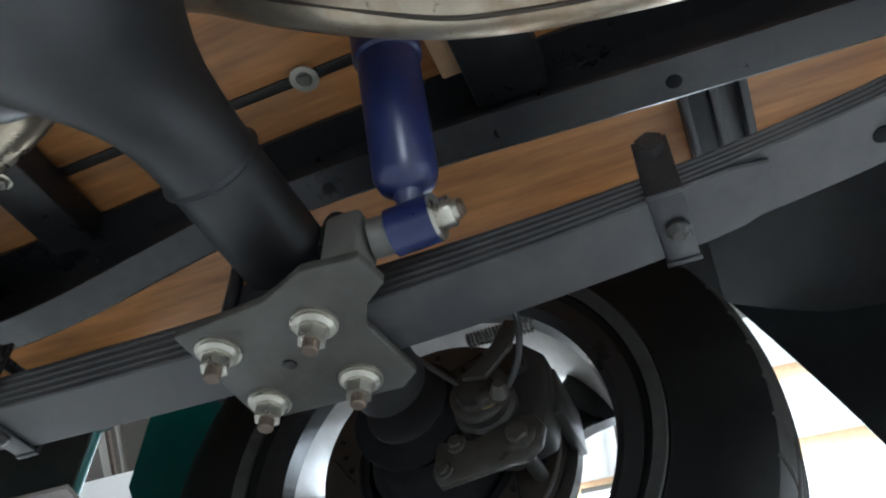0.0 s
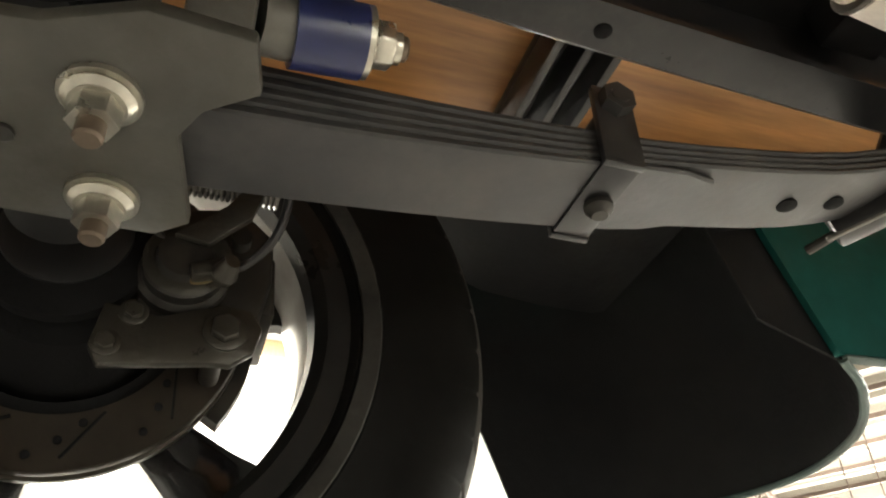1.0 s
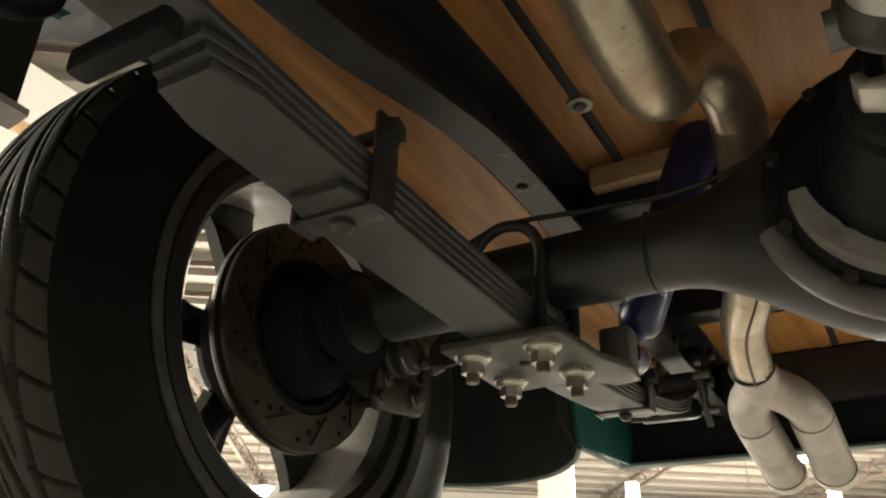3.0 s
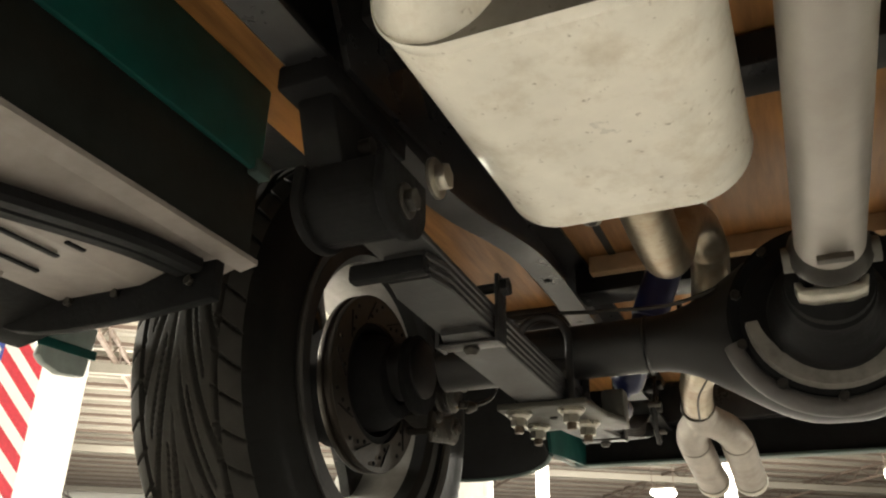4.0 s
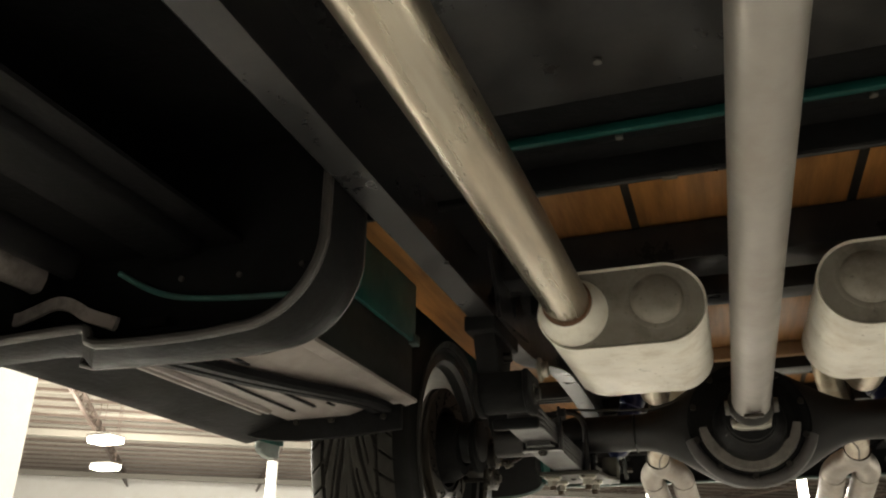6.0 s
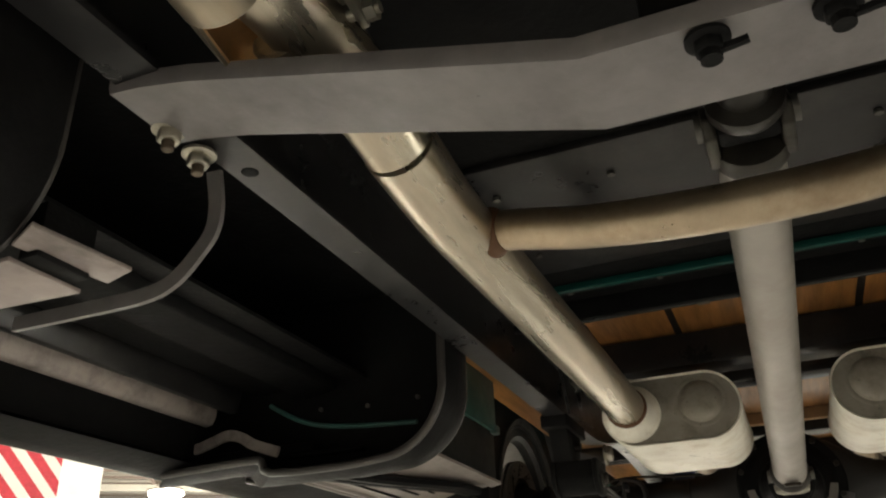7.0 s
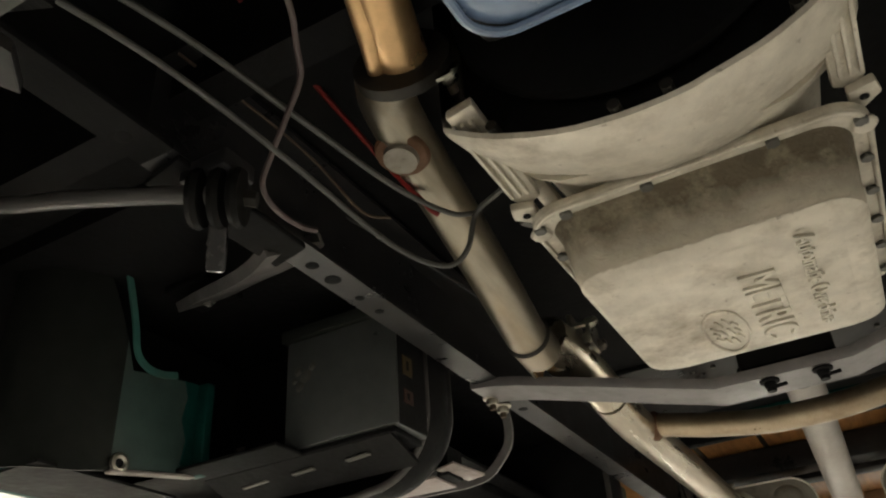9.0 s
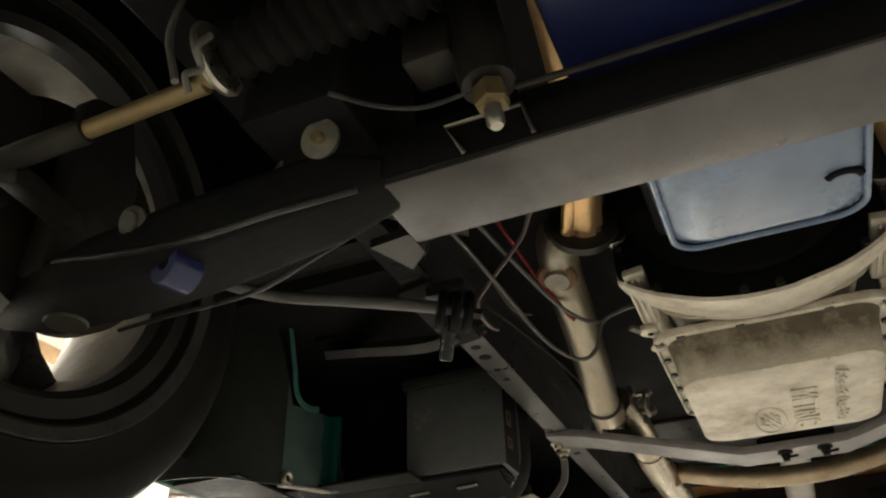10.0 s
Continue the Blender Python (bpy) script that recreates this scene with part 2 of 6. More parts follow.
# ---- mesh helpers ----
def boxm(x0, x1, y0, y1, z0, z1, bevel=0.0, bm=None):
    bm = bm or bmesh.new()
    fresh = bmesh.ops.create_cube(bm, size=1.0, matrix=Matrix.LocRotScale(((x0 + x1) / 2, (y0 + y1) / 2, (z0 + z1) / 2), None, (abs(x1 - x0), abs(y1 - y0), abs(z1 - z0))))
    if bevel:
        edges = list({e for v in fresh["verts"] for e in v.link_edges})
        bmesh.ops.bevel(bm, geom=edges, offset=bevel, segments=2, profile=0.5, affect="EDGES")
    return bm


def bar(p, q, w, h, bevel=0.002, bm=None, up=(0, 0, 1)):
    """A square bar from p to q, w across and h along up."""
    bm = bm or bmesh.new()
    p, q = Vector(p), Vector(q)
    d = (q - p).normalized()
    s = d.cross(Vector(up)).normalized()
    u = s.cross(d)
    m = Matrix((s, d, u)).transposed().to_4x4()
    m.translation = (p + q) / 2
    fresh = bmesh.ops.create_cube(bm, size=1.0, matrix=m @ Matrix.Diagonal((w, (q - p).length, h, 1)))
    if bevel:
        edges = list({e for v in fresh["verts"] for e in v.link_edges})
        bmesh.ops.bevel(bm, geom=edges, offset=bevel, segments=2, profile=0.5, affect="EDGES")
    return bm


def rod(p, q, r, r2=None, segs=24, bm=None):
    bm = bm or bmesh.new()
    p, q = Vector(p), Vector(q)
    m = (q - p).to_track_quat("Z", "Y").to_matrix().to_4x4()
    m.translation = (p + q) / 2
    bmesh.ops.create_cone(bm, cap_ends=True, segments=segs, radius1=r, radius2=r if r2 is None else r2, depth=(q - p).length, matrix=m)
    return bm


def turned(profile, origin, axis, segs=40, bm=None, closed=False):
    """A turned body: profile of (radius, distance along axis)."""
    bm = bm or bmesh.new()
    m = Vector(axis).to_track_quat("Z", "Y").to_matrix().to_4x4()
    m.translation = origin
    rings = []
    for r, h in profile:
        rings.append([bm.verts.new(m @ Vector((r * math.cos(a), r * math.sin(a), h))) for a in (2 * math.pi * k / segs for k in range(segs))])
    pairs = list(zip(rings, rings[1:])) + ([(rings[-1], rings[0])] if closed else [])
    for a, b in pairs:
        for k in range(segs):
            bm.faces.new((a[k], a[(k + 1) % segs], b[(k + 1) % segs], b[k]))
    if not closed:
        for ring in (rings[0], rings[-1]):
            bm.faces.new(ring)
    bmesh.ops.recalc_face_normals(bm, faces=bm.faces)
    return bm


def smooth_line(points, steps=8):
    pts = [Vector(p) for p in points]
    if len(pts) < 3:
        return pts
    ext = [2 * pts[0] - pts[1], *pts, 2 * pts[-1] - pts[-2]]
    out = []
    for k in range(1, len(ext) - 2):
        a, b, c, d = ext[k - 1 : k + 3]
        for j in range(steps):
            t = j / steps
            out.append(0.5 * ((2 * b) + (c - a) * t + (2 * a - 5 * b + 4 * c - d) * t**2 + (3 * b - a - 3 * c + d) * t**3))
    return out + [pts[-1]]


def sweep(points, section, steps=8, bm=None, smooth=True, up=None):
    """Sweeps a closed section (list of across, up) along a line."""
    bm = bm or bmesh.new()
    line = smooth_line(points, steps) if smooth else [Vector(p) for p in points]
    side = None
    rings = []
    for k, p in enumerate(line):
        d = (line[min(k + 1, len(line) - 1)] - line[max(k - 1, 0)]).normalized()
        if up is not None:
            side = d.cross(Vector(up)).normalized()
        elif side is None:
            side = d.cross(Vector((0, 0, 1)) if abs(d.z) < 0.9 else Vector((0, 1, 0))).normalized()
        else:
            side = (side - d * side.dot(d)).normalized()
        u = side.cross(d)
        rings.append([bm.verts.new(p + side * a + u * b) for a, b in section])
    n = len(section)
    for a, b in zip(rings, rings[1:]):
        for k in range(n):
            bm.faces.new((a[k], a[(k + 1) % n], b[(k + 1) % n], b[k]))
    bm.faces.new(rings[0])
    bm.faces.new(rings[-1])
    bmesh.ops.recalc_face_normals(bm, faces=bm.faces)
    return bm


def ring_section(r, n=16, squash=1.0):
    return [(r * math.cos(2 * math.pi * k / n), squash * r * math.sin(2 * math.pi * k / n)) for k in range(n)]


def tube(points, r, steps=8, n=16, bm=None, smooth=True):
    return sweep(points, ring_section(r, n), steps, bm, smooth)


def prism(outline, axis, a, b, bevel=0.0, bm=None):
    """A plate: outline in the two other axes (in x, y, z order), thick from a to b along axis."""
    bm = bm or bmesh.new()
    ax = "xyz".index(axis)

    def at(u, v, w):
        c = [u, v]
        c.insert(ax, w)
        return c

    lo = [bm.verts.new(at(u, v, a)) for u, v in outline]
    hi = [bm.verts.new(at(u, v, b)) for u, v in outline]
    n = len(outline)
    fs = [bm.faces.new(lo), bm.faces.new(hi)]
    for k in range(n):
        fs.append(bm.faces.new((lo[k], lo[(k + 1) % n], hi[(k + 1) % n], hi[k])))
    bmesh.ops.recalc_face_normals(bm, faces=fs)
    if bevel:
        bmesh.ops.bevel(bm, geom=list({e for f in fs for e in f.edges}), offset=bevel, segments=2, profile=0.5, affect="EDGES")
    return bm


def rounded(u0, u1, v0, v1, r, n=6):
    """The outline of a rectangle with round corners."""
    out = []
    for cu, cv, s in ((u1 - r, v1 - r, 0), (u0 + r, v1 - r, 90), (u0 + r, v0 + r, 180), (u1 - r, v0 + r, 270)):
        for k in range(n + 1):
            a = radians(s + 90 * k / n)
            out.append((cu + r * math.cos(a), cv + r * math.sin(a)))
    return out


def thing(name, at, label, category, group="", kind=""):
    ob = new(name)
    ob.empty_display_size = 0.05
    ob.matrix_basis = Matrix.Translation(at)
    return tagged(ob, label, category, group, kind)


def part(name, bm, mat, parent=None, label="", shade=35.0):
    """One mesh object, in world coordinates, under a thing or a part."""
    me = bpy.data.meshes.new(name)
    bm.normal_update()
    if shade:
        for f in bm.faces:
            f.smooth = True
        lim = radians(shade)
        for e in bm.edges:
            e.smooth = len(e.link_faces) == 2 and e.calc_face_angle(3.2) < lim
    bm.to_mesh(me)
    bm.free()
    me.materials.append(mat)
    ob = new(name, me)
    if parent is not None:
        ob.parent = parent
        top = parent
        m = Matrix()
        while top is not None:
            m = top.matrix_basis if top.parent is None else m
            top = top.parent
        # parts keep world coordinates: only the top thing has a place of its own
        ob.matrix_parent_inverse = m.inverted() if parent.parent is None else Matrix()
    if label:
        ob["label"] = label
    return ob


def whole(name, bm, mat, label, category, group="", kind="", shade=35.0):
    return tagged(part(name, bm, mat, None, "", shade), label, category, group, kind)


MIRROR = Matrix.Diagonal((-1, 1, 1, 1))


def other_side(ob, label=""):
    twin = copy_thing(ob, MIRROR @ ob.matrix_basis)
    if label:
        twin["label"] = label
    return twin


def nut(parent, at, axis, r, h, mat=ZINC, name="nut", washer=True, stud=0.0):
    """A flanged hexagon nut whose seat is at a place, on its washer, with a stud's end past it."""
    at, axis = Vector(at), Vector(axis).normalized()
    bm = rod(at, at + axis * h, r, segs=6)
    bmesh.ops.bevel(bm, geom=list(bm.edges), offset=r * 0.1, segments=1, affect="EDGES")
    ob = part(name, bm, mat, parent)
    if washer:
        part("washer", turned([(r * 0.6, -0.001), (r * 1.45, -0.001), (r * 1.45, r * 0.18), (r * 1.2, r * 0.3), (r * 0.6, r * 0.3)], at, axis, 24), mat, parent)
    if stud:
        part("stud", turned([(r * 0.52, 0), (r * 0.52, h + stud * 0.85), (r * 0.42, h + stud)], at, axis, 14), THREAD, parent)
    return ob

# ---- the hall ----
TURN = Matrix.Translation((2, -15, 0)) @ Matrix.Rotation(radians(35), 4, "Z") @ Matrix.Translation((-2, 15, 0))


def hall_part(name, bm, mat, label, category, shade=35.0):
    bm.transform(TURN)
    return whole(name, bm, mat, label, category, kind="structure", shade=shade)


hall_part("floor", boxm(-55, 60, -70, 45, -0.25, -0.05), FLOORMAT, "pale polished concrete floor of the exhibition hall", "floor")
hall_part("wall_east", boxm(60, 60.3, -70, 45, -0.05, 9), WHITE, "tall white painted hall wall", "wall")
hall_part("wall_west", boxm(-55.3, -55, -70, 45, -0.05, 9), WHITE, "tall white painted hall wall", "wall")
hall_part("wall_south", boxm(-55.3, 60.3, -70.3, -70, -0.05, 9), WHITE, "pale far wall of the hall", "wall")
hall_part("wall_north", boxm(-55.3, 60.3, 45, 45.3, -0.05, 9), WHITE, "pale far wall of the hall", "wall")
deck = bmesh.new()
for k in range(115):
    y = -70 + 1.0 * k
    prism([(y, 9.0), (y + 0.3, 9.0), (y + 0.36, 9.18), (y + 0.94, 9.18), (y + 1.0, 9.0), (y + 1.0, 9.4), (y, 9.4)], "x", -55, 60, bm=deck)
hall_part("ceiling", deck, DECK, "ribbed pale metal roof deck", "ceiling", shade=0)

for k in range(58):
    hall_part("purlin", boxm(-54.9, 59.9, -69.9 + 2.0 * k, -69.78 + 2.0 * k, 8.86, 9.0), TRUSS, "thin brown roof purlin under the deck", "purlin")


def roof_truss(x):
    t = thing("roof_truss", (x, -15, 8.97), "brown dusty steel lattice roof truss under the deck", "truss", "roof trusses")
    part("top_chord", boxm(x - 0.07, x + 0.07, -69.9, 44.9, 8.86, 8.998), TRUSS, t)
    part("bottom_chord", boxm(x - 0.07, x + 0.07, -69.9, 44.9, 8.22, 8.34), TRUSS, t)
    web = bmesh.new()
    for k in range(56):
        y = -69 + 2 * k
        bar((x, y, 8.28), (x, y + 1, 8.92), 0.05, 0.05, 0, web)
        bar((x, y + 1, 8.92), (x, y + 2, 8.28), 0.05, 0.05, 0, web)
    part("lattice", web, TRUSS, t)
    return t


first_truss = roof_truss(56.0)
for k in range(1, 11):
    copy_thing(first_truss, TURN @ Matrix.Translation((56.0 - 10.0 * k, -15, 8.97)))
first_truss.matrix_basis = TURN @ first_truss.matrix_basis
for k in range(7):
    y = -62 + 16.0 * k
    t = thing("roof_girder", (2, y, 8.0), "pale steel roof girder across the hall", "girder", "roof girders")
    part("beam", boxm(-54.9, 59.9, y - 0.12, y + 0.12, 7.87, 8.218), DECK, t)
    t.matrix_basis = TURN @ t.matrix_basis


def hall_lamp(x, y, z):
    t = thing("hall_lamp", (x, y, z), "bright white hall lamp hanging from the roof", "lamp", "hall lamps")
    part("housing", boxm(x - 0.57, x + 0.57, y - 0.47, y + 0.47, z + 0.032, z + 0.10, 0.02), DECK, t)
    part("lens", boxm(x - 0.55, x + 0.55, y - 0.45, y + 0.45, z - 0.22, z + 0.03, 0.08), LAMPGLOW, t)
    for dx in (-0.5, 0.5):
        part("hanger", rod((x + dx, y, z + 0.095), (x + dx, y, 9.01), 0.02, segs=8), TRUSS, t)
    return t


one_lamp = hall_lamp(*LAMPS[0][:3])
# the copies include the two added lamps on the left
for lx, ly, lz, watts in LAMPS[1:]:
    copy_thing(one_lamp, Matrix.Translation((lx, ly, lz)))

for px, py, top in ((4.46, -9.82, 7.8), (9.1, -27.9, 5.9), (2.7, -29.2, 5.4), (-3.1, -38.6, 6.0), (21.5, -34.2, 6.5)):
    whole("column", boxm(px - 0.2, px + 0.2, py - 0.2, py + 0.2, -0.05, top, 0.02), WHITE, "white painted steel hall column", "column", "hall columns", "structure")


def display_wall():
    t = thing("display_wall", (9.4, 4, -0.05), "tall white display wall with a large printed flag", "display wall")
    part("panel", boxm(8.8, 9.2, -6.55, 14.0, -0.05, 6.8, 0.03), WHITE, t)
    part("band", boxm(8.77, 8.80, -6.5, 14.0, 4.72, 4.95, 0.005), ENDWOOD, t, "tan timber band")
    part("band", boxm(8.77, 8.80, -6.5, 14.0, 5.75, 5.95, 0.005), ENDWOOD, t, "tan timber band")
    # a slanted flag, printed on the side
    x = 8.79

    def slant(y, z):
        return (y, z + 0.81 * (y + 5.8))

    def panel(y0, y1, k0, k1):
        top, low = 3.775 - 0.19 * k0, 3.775 - 0.19 * k1
        return [slant(y0, top), slant(y1, top), slant(y1, low), slant(y0, low)]

    flag = part("flag", prism(panel(-4.5, -5.8, 0, 13), "x", x, x + 0.02), WHITE, t, "printed flag with red and white stripes")
    for k in range(0, 13, 2):
        part("stripe", prism(panel(-5.22 if k < 7 else -4.5, -5.8, k, k + 1), "x", x - 0.004, x), RED, flag, "red stripe")
    part("canton", prism(panel(-4.5, -5.22, 0, 7), "x", x - 0.005, x), NAVY, flag, "blue field with white stars")
    stars = bmesh.new()
    for r in range(9):
        for c in range(6 if r % 2 == 0 else 5):
            y, z = slant(-4.5 - 0.72 * (c + (0.5 if r % 2 == 0 else 1.0)) / 6, 3.775 - 1.33 * (r + 0.5) / 9)
            pts = [(y + (0.036 if j % 2 == 0 else 0.015) * math.sin(j * math.pi / 5), z + (0.05 if j % 2 == 0 else 0.02) * math.cos(j * math.pi / 5)) for j in range(10)]
            prism(pts, "x", x - 0.009, x - 0.0045, bm=stars)
    ob = part("stars", stars, WHITE, flag, shade=0)
    ob["kind"] = "stuff"


display_wall()

# ---- the truck's chassis ----
RAIL = [(3.25, 0.411, 0.605), (2.80, 0.411, 0.605), (2.42, 0.411, 0.605), (1.6, 0.411, 0.606), (0.75, 0.411, 0.606), (0.45, 0.411, 0.606), (0.32, 0.407, 0.613), (0.2, 0.401, 0.635), (0.1, 0.396, 0.650), (0.0, 0.393, 0.653), (-0.15, 0.391, 0.647), (-0.35, 0.390, 0.632), (-0.5, 0.392, 0.627), (-0.65, 0.395, 0.626), (-1.12, 0.398, 0.626)]


def frame_rail():
    t = thing("frame_rail", (0.42, 1.0, 0.60), "satin black pressed steel chassis rail with dark discs for punched holes", "chassis rail", "chassis rails")
    bm = bmesh.new()
    line = smooth_line([(x, y, z) for y, x, z in RAIL], 6)
    rings = []
    for p in line:
        a, b, z, top = p.x - 0.023, p.x + 0.023, p.z, 0.742
        w = 0.006
        rings.append([bm.verts.new((u, p.y, v)) for u, v in ((b, z + w), (b, top), (a, top), (a, top - w), (b - w, top - w), (b - w, z + w * 1.6), (b - w * 1.6, z + w), (a, z + w), (a, z), (b - w, z))])
    for r, s in zip(rings, rings[1:]):
        for k in range(len(r)):
            bm.faces.new((r[k], r[(k + 1) % len(r)], s[(k + 1) % len(r)], s[k]))
    bm.faces.new(rings[0]), bm.faces.new(rings[-1])
    bmesh.ops.recalc_face_normals(bm, faces=bm.faces)
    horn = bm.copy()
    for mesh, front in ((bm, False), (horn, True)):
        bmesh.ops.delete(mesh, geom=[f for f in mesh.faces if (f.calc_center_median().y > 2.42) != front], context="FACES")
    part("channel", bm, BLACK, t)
    # the rail's front end is blackened to paint its shade
    part("shaded_horn", horn, DEEP, t, "front end of the rail, black to paint its shade")
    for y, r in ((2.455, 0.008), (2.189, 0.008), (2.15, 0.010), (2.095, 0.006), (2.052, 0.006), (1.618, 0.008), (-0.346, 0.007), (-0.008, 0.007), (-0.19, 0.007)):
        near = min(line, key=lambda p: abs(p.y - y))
        # a flat black disc paints the shade of each punched hole
        part("hole_disc", turned([(r * 0.2, -0.001), (r, -0.001), (r, 0.0003), (r * 0.94, 0.0005), (r * 0.2, 0.0004)], (near.x, y, near.z), (0, 0, -1), 16), DEEP, t)
    return t


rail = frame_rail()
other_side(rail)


def bed_floor():
    t = thing("bed_floor", (0, -0.2, 0.745), "orange-brown varnished wooden pickup bed floor, seen from below", "bed floor")
    for k in range(-4, 4):
        x = 0.003 + 0.158 * k
        part("plank", boxm(x + 0.002, x + 0.156, -1.10, 0.79, 0.746, 0.764, 0.002), WOOD, t)
    for k in range(-2, 3):
        x = 0.003 + 0.158 * k
        part("bed_strip", boxm(x - 0.006, x + 0.006, -1.10, 0.79, 0.743, 0.750, 0.001), IRON, t, "thin dark steel strip between planks")
        nut(t, (x, -0.01, 0.743), (0, 0, -1), 0.007, 0.006, PLATE, "bed_bolt")
        part("bed_washer", turned([(0.006, -0.001), (0.015, -0.001), (0.015, 0.0015), (0.006, 0.0015)], (x, -0.01, 0.7425), (0, 0, -1), 20), ZINC, t)
    return t


bed_floor()
t = thing("front_sill", (0, 0.80, 0.74), "black steel sill across the front of the bed", "sill")
part("channel", boxm(-0.60, 0.60, 0.790, 0.800, 0.728, 0.80, 0.003), DEEP, t)
part("rounded_flange", tube([(-0.60, 0.793, 0.7275), (0.0, 0.793, 0.7275), (0.60, 0.793, 0.7275)], 0.005, 2, 10), BLACK, t)
part("bare_patch", boxm(0.085, 0.105, 0.788, 0.7985, 0.7215, 0.7235, 0.0005), PLATE, t, "worn bare patch")
for y0, y1, z0 in ((0.515, 0.60, 0.678), (0.30, 0.36, 0.70), (-0.24, -0.17, 0.69), (-0.62, -0.56, 0.69), (-1.06, -0.98, 0.64)):
    for x0, x1 in ((-0.392, 0.392),):
        t = thing("bed_crossmember", (0, (y0 + y1) / 2, z0), "black steel cross member under the pickup bed", "cross member", "bed cross members")
        part("channel", boxm(x0, x1, y0, y1, z0, 0.7425, 0.004), BLACK, t)
        for x in (-0.28, 0.28):
            nut(t, (x, (y0 + y1) / 2, z0), (0, 0, -1), 0.008, 0.007, ZINC, "bolt")
t = thing("wooden_batten", (0, -0.15, 0.73), "pale wooden batten edge under the bed planks", "batten")
part("strip", boxm(-0.36, 0.36, -0.168, -0.145, 0.715, 0.7455, 0.002), ENDWOOD, t)


# ---- rear axle ----
AX, DX = 0.530, 0.018


def rear_axle():
    t = thing("rear_axle", (0, 0, AX), "black steel rear axle with a round differential housing", "axle")
    # tubes that swell into the round banjo housing, one smooth casting
    bm = bmesh.new()
    n = 48
    rings = []
    for k in range(61):
        x = -0.56 + 1.12 * k / 60
        f = min(1.0, max(0.0, (abs(x - DX) - 0.015) / 0.205))
        g = 0.5 + 0.5 * math.cos(math.pi * f)
        h = 0.5 + 0.5 * math.cos(math.pi * min(1.0, abs(x - DX) / 0.17))
        rz, ry = 0.039 + 0.086 * g, 0.039 + 0.062 * h
        rings.append([bm.verts.new((x, min(0.045, ry * math.cos(a)), AX + rz * math.sin(a))) for a in (2 * math.pi * j / n for j in range(n))])
    for a, b in zip(rings, rings[1:]):
        for j in range(n):
            bm.faces.new((a[j], a[(j + 1) % n], b[(j + 1) % n], b[j]))
    bm.faces.new(rings[0]), bm.faces.new(rings[-1])
    bmesh.ops.recalc_face_normals(bm, faces=bm.faces)
    part("axle_housing", bm, AXLEBLACK, t)
    for s in (1, -1):
        part("tube_flange", turned([(0.039, 0), (0.046, 0.002), (0.046, 0.045), (0.039, 0.048)], (s * 0.595, 0, AX), (s, 0, 0)), AXLEBLACK, t)
        part("weld_ring", turned([(0.039, 0), (0.0425, 0.003), (0.039, 0.006)], (s * 0.245, 0, AX), (s, 0, 0), 40), AXLEBLACK, t)
    part("carrier_flange", turned([(0.09, 0.0), (0.116, 0.0), (0.119, 0.004), (0.119, 0.012), (0.114, 0.016), (0.09, 0.016)], (DX, 0.043, AX), (0, 1, 0), 48), DEEP, t)
    part("bearing_ring", turned([(0.066, 0.0), (0.101, 0.0), (0.103, 0.004), (0.090, 0.020), (0.080, 0.026), (0.066, 0.026)], (DX, 0.057, AX - 0.004), (0, 1, 0), 48), DEEP, t)
    # a raised pale web, open at the top, paints the carrier's lit lower half
    bm = bmesh.new()
    rows = []
    for k in range(25):
        a = radians(185 + 170 * k / 24)
        w = 0.55 + 0.45 * math.sin(math.pi * k / 24)
        q = 0.0025 if k % 8 == 3 else 0.0
        rows.append([bm.verts.new((DX + r * math.cos(a), y, AX - 0.004 + r * math.sin(a))) for r, y in ((0.099, 0.058), (0.097, 0.072), (0.095, 0.084), (0.095 - 0.024 * w + q, 0.084), (0.095 - 0.027 * w + q, 0.060))])
    for a, b in zip(rows, rows[1:]):
        for k in range(5):
            bm.faces.new((a[k], a[(k + 1) % 5], b[(k + 1) % 5], b[k]))
    bm.faces.new(rows[0]), bm.faces.new(rows[-1][::-1])
    bmesh.ops.recalc_face_normals(bm, faces=bm.faces)
    part("carrier_lit_half", bm, CARRIERLIT, t, "pale crescent painting the lit lower half of the carrier ring")
    # grey arc paints the highlight along the housing's lower edge
    part("rim_highlight", tube([(DX + 0.119 * math.cos(radians(a)), 0.052, AX + 0.119 * math.sin(radians(a))) for a in range(195, 346, 10)], 0.0125, 2, 12), GREYPAINT, t, "grey arc painting the floor light on the housing's lower rim")
    part("carrier", turned([(0.070, 0.0), (0.070, 0.035), (0.066, 0.06), (0.062, 0.075), (0.050, 0.10), (0.047, 0.125), (0.04, 0.13)], (DX, 0.058, AX - 0.012), (0, 1, -0.05)), DEEP, t)
    for k in range(10):
        a = 2 * math.pi * (k + 0.5) / 10
        nut(t, (DX + 0.109 * math.cos(a), 0.059, AX + 0.109 * math.sin(a)), (0, 1, 0), 0.007, 0.008, IRON, "housing_nut", washer=False)
    part("pinion_yoke", turned([(0.03, 0.0), (0.045, 0.005), (0.045, 0.018), (0.03, 0.03), (0.026, 0.045)], (DX, 0.185, AX - 0.018), (0, 1, 0.02), 28), DEEP, t)
    cup = [(DX - 0.036, AX - 0.030), (DX - 0.033, AX - 0.044), (DX - 0.018, AX - 0.049), (DX + 0.018, AX - 0.049), (DX + 0.033, AX - 0.044), (DX + 0.036, AX - 0.030), (DX + 0.029, AX - 0.030), (DX + 0.026, AX - 0.037), (DX - 0.026, AX - 0.037), (DX - 0.029, AX - 0.030)]
    part("yoke_strap", prism(cup, "y", 0.218, 0.246, 0.002), ZINC, t, "bright cupped joint strap")
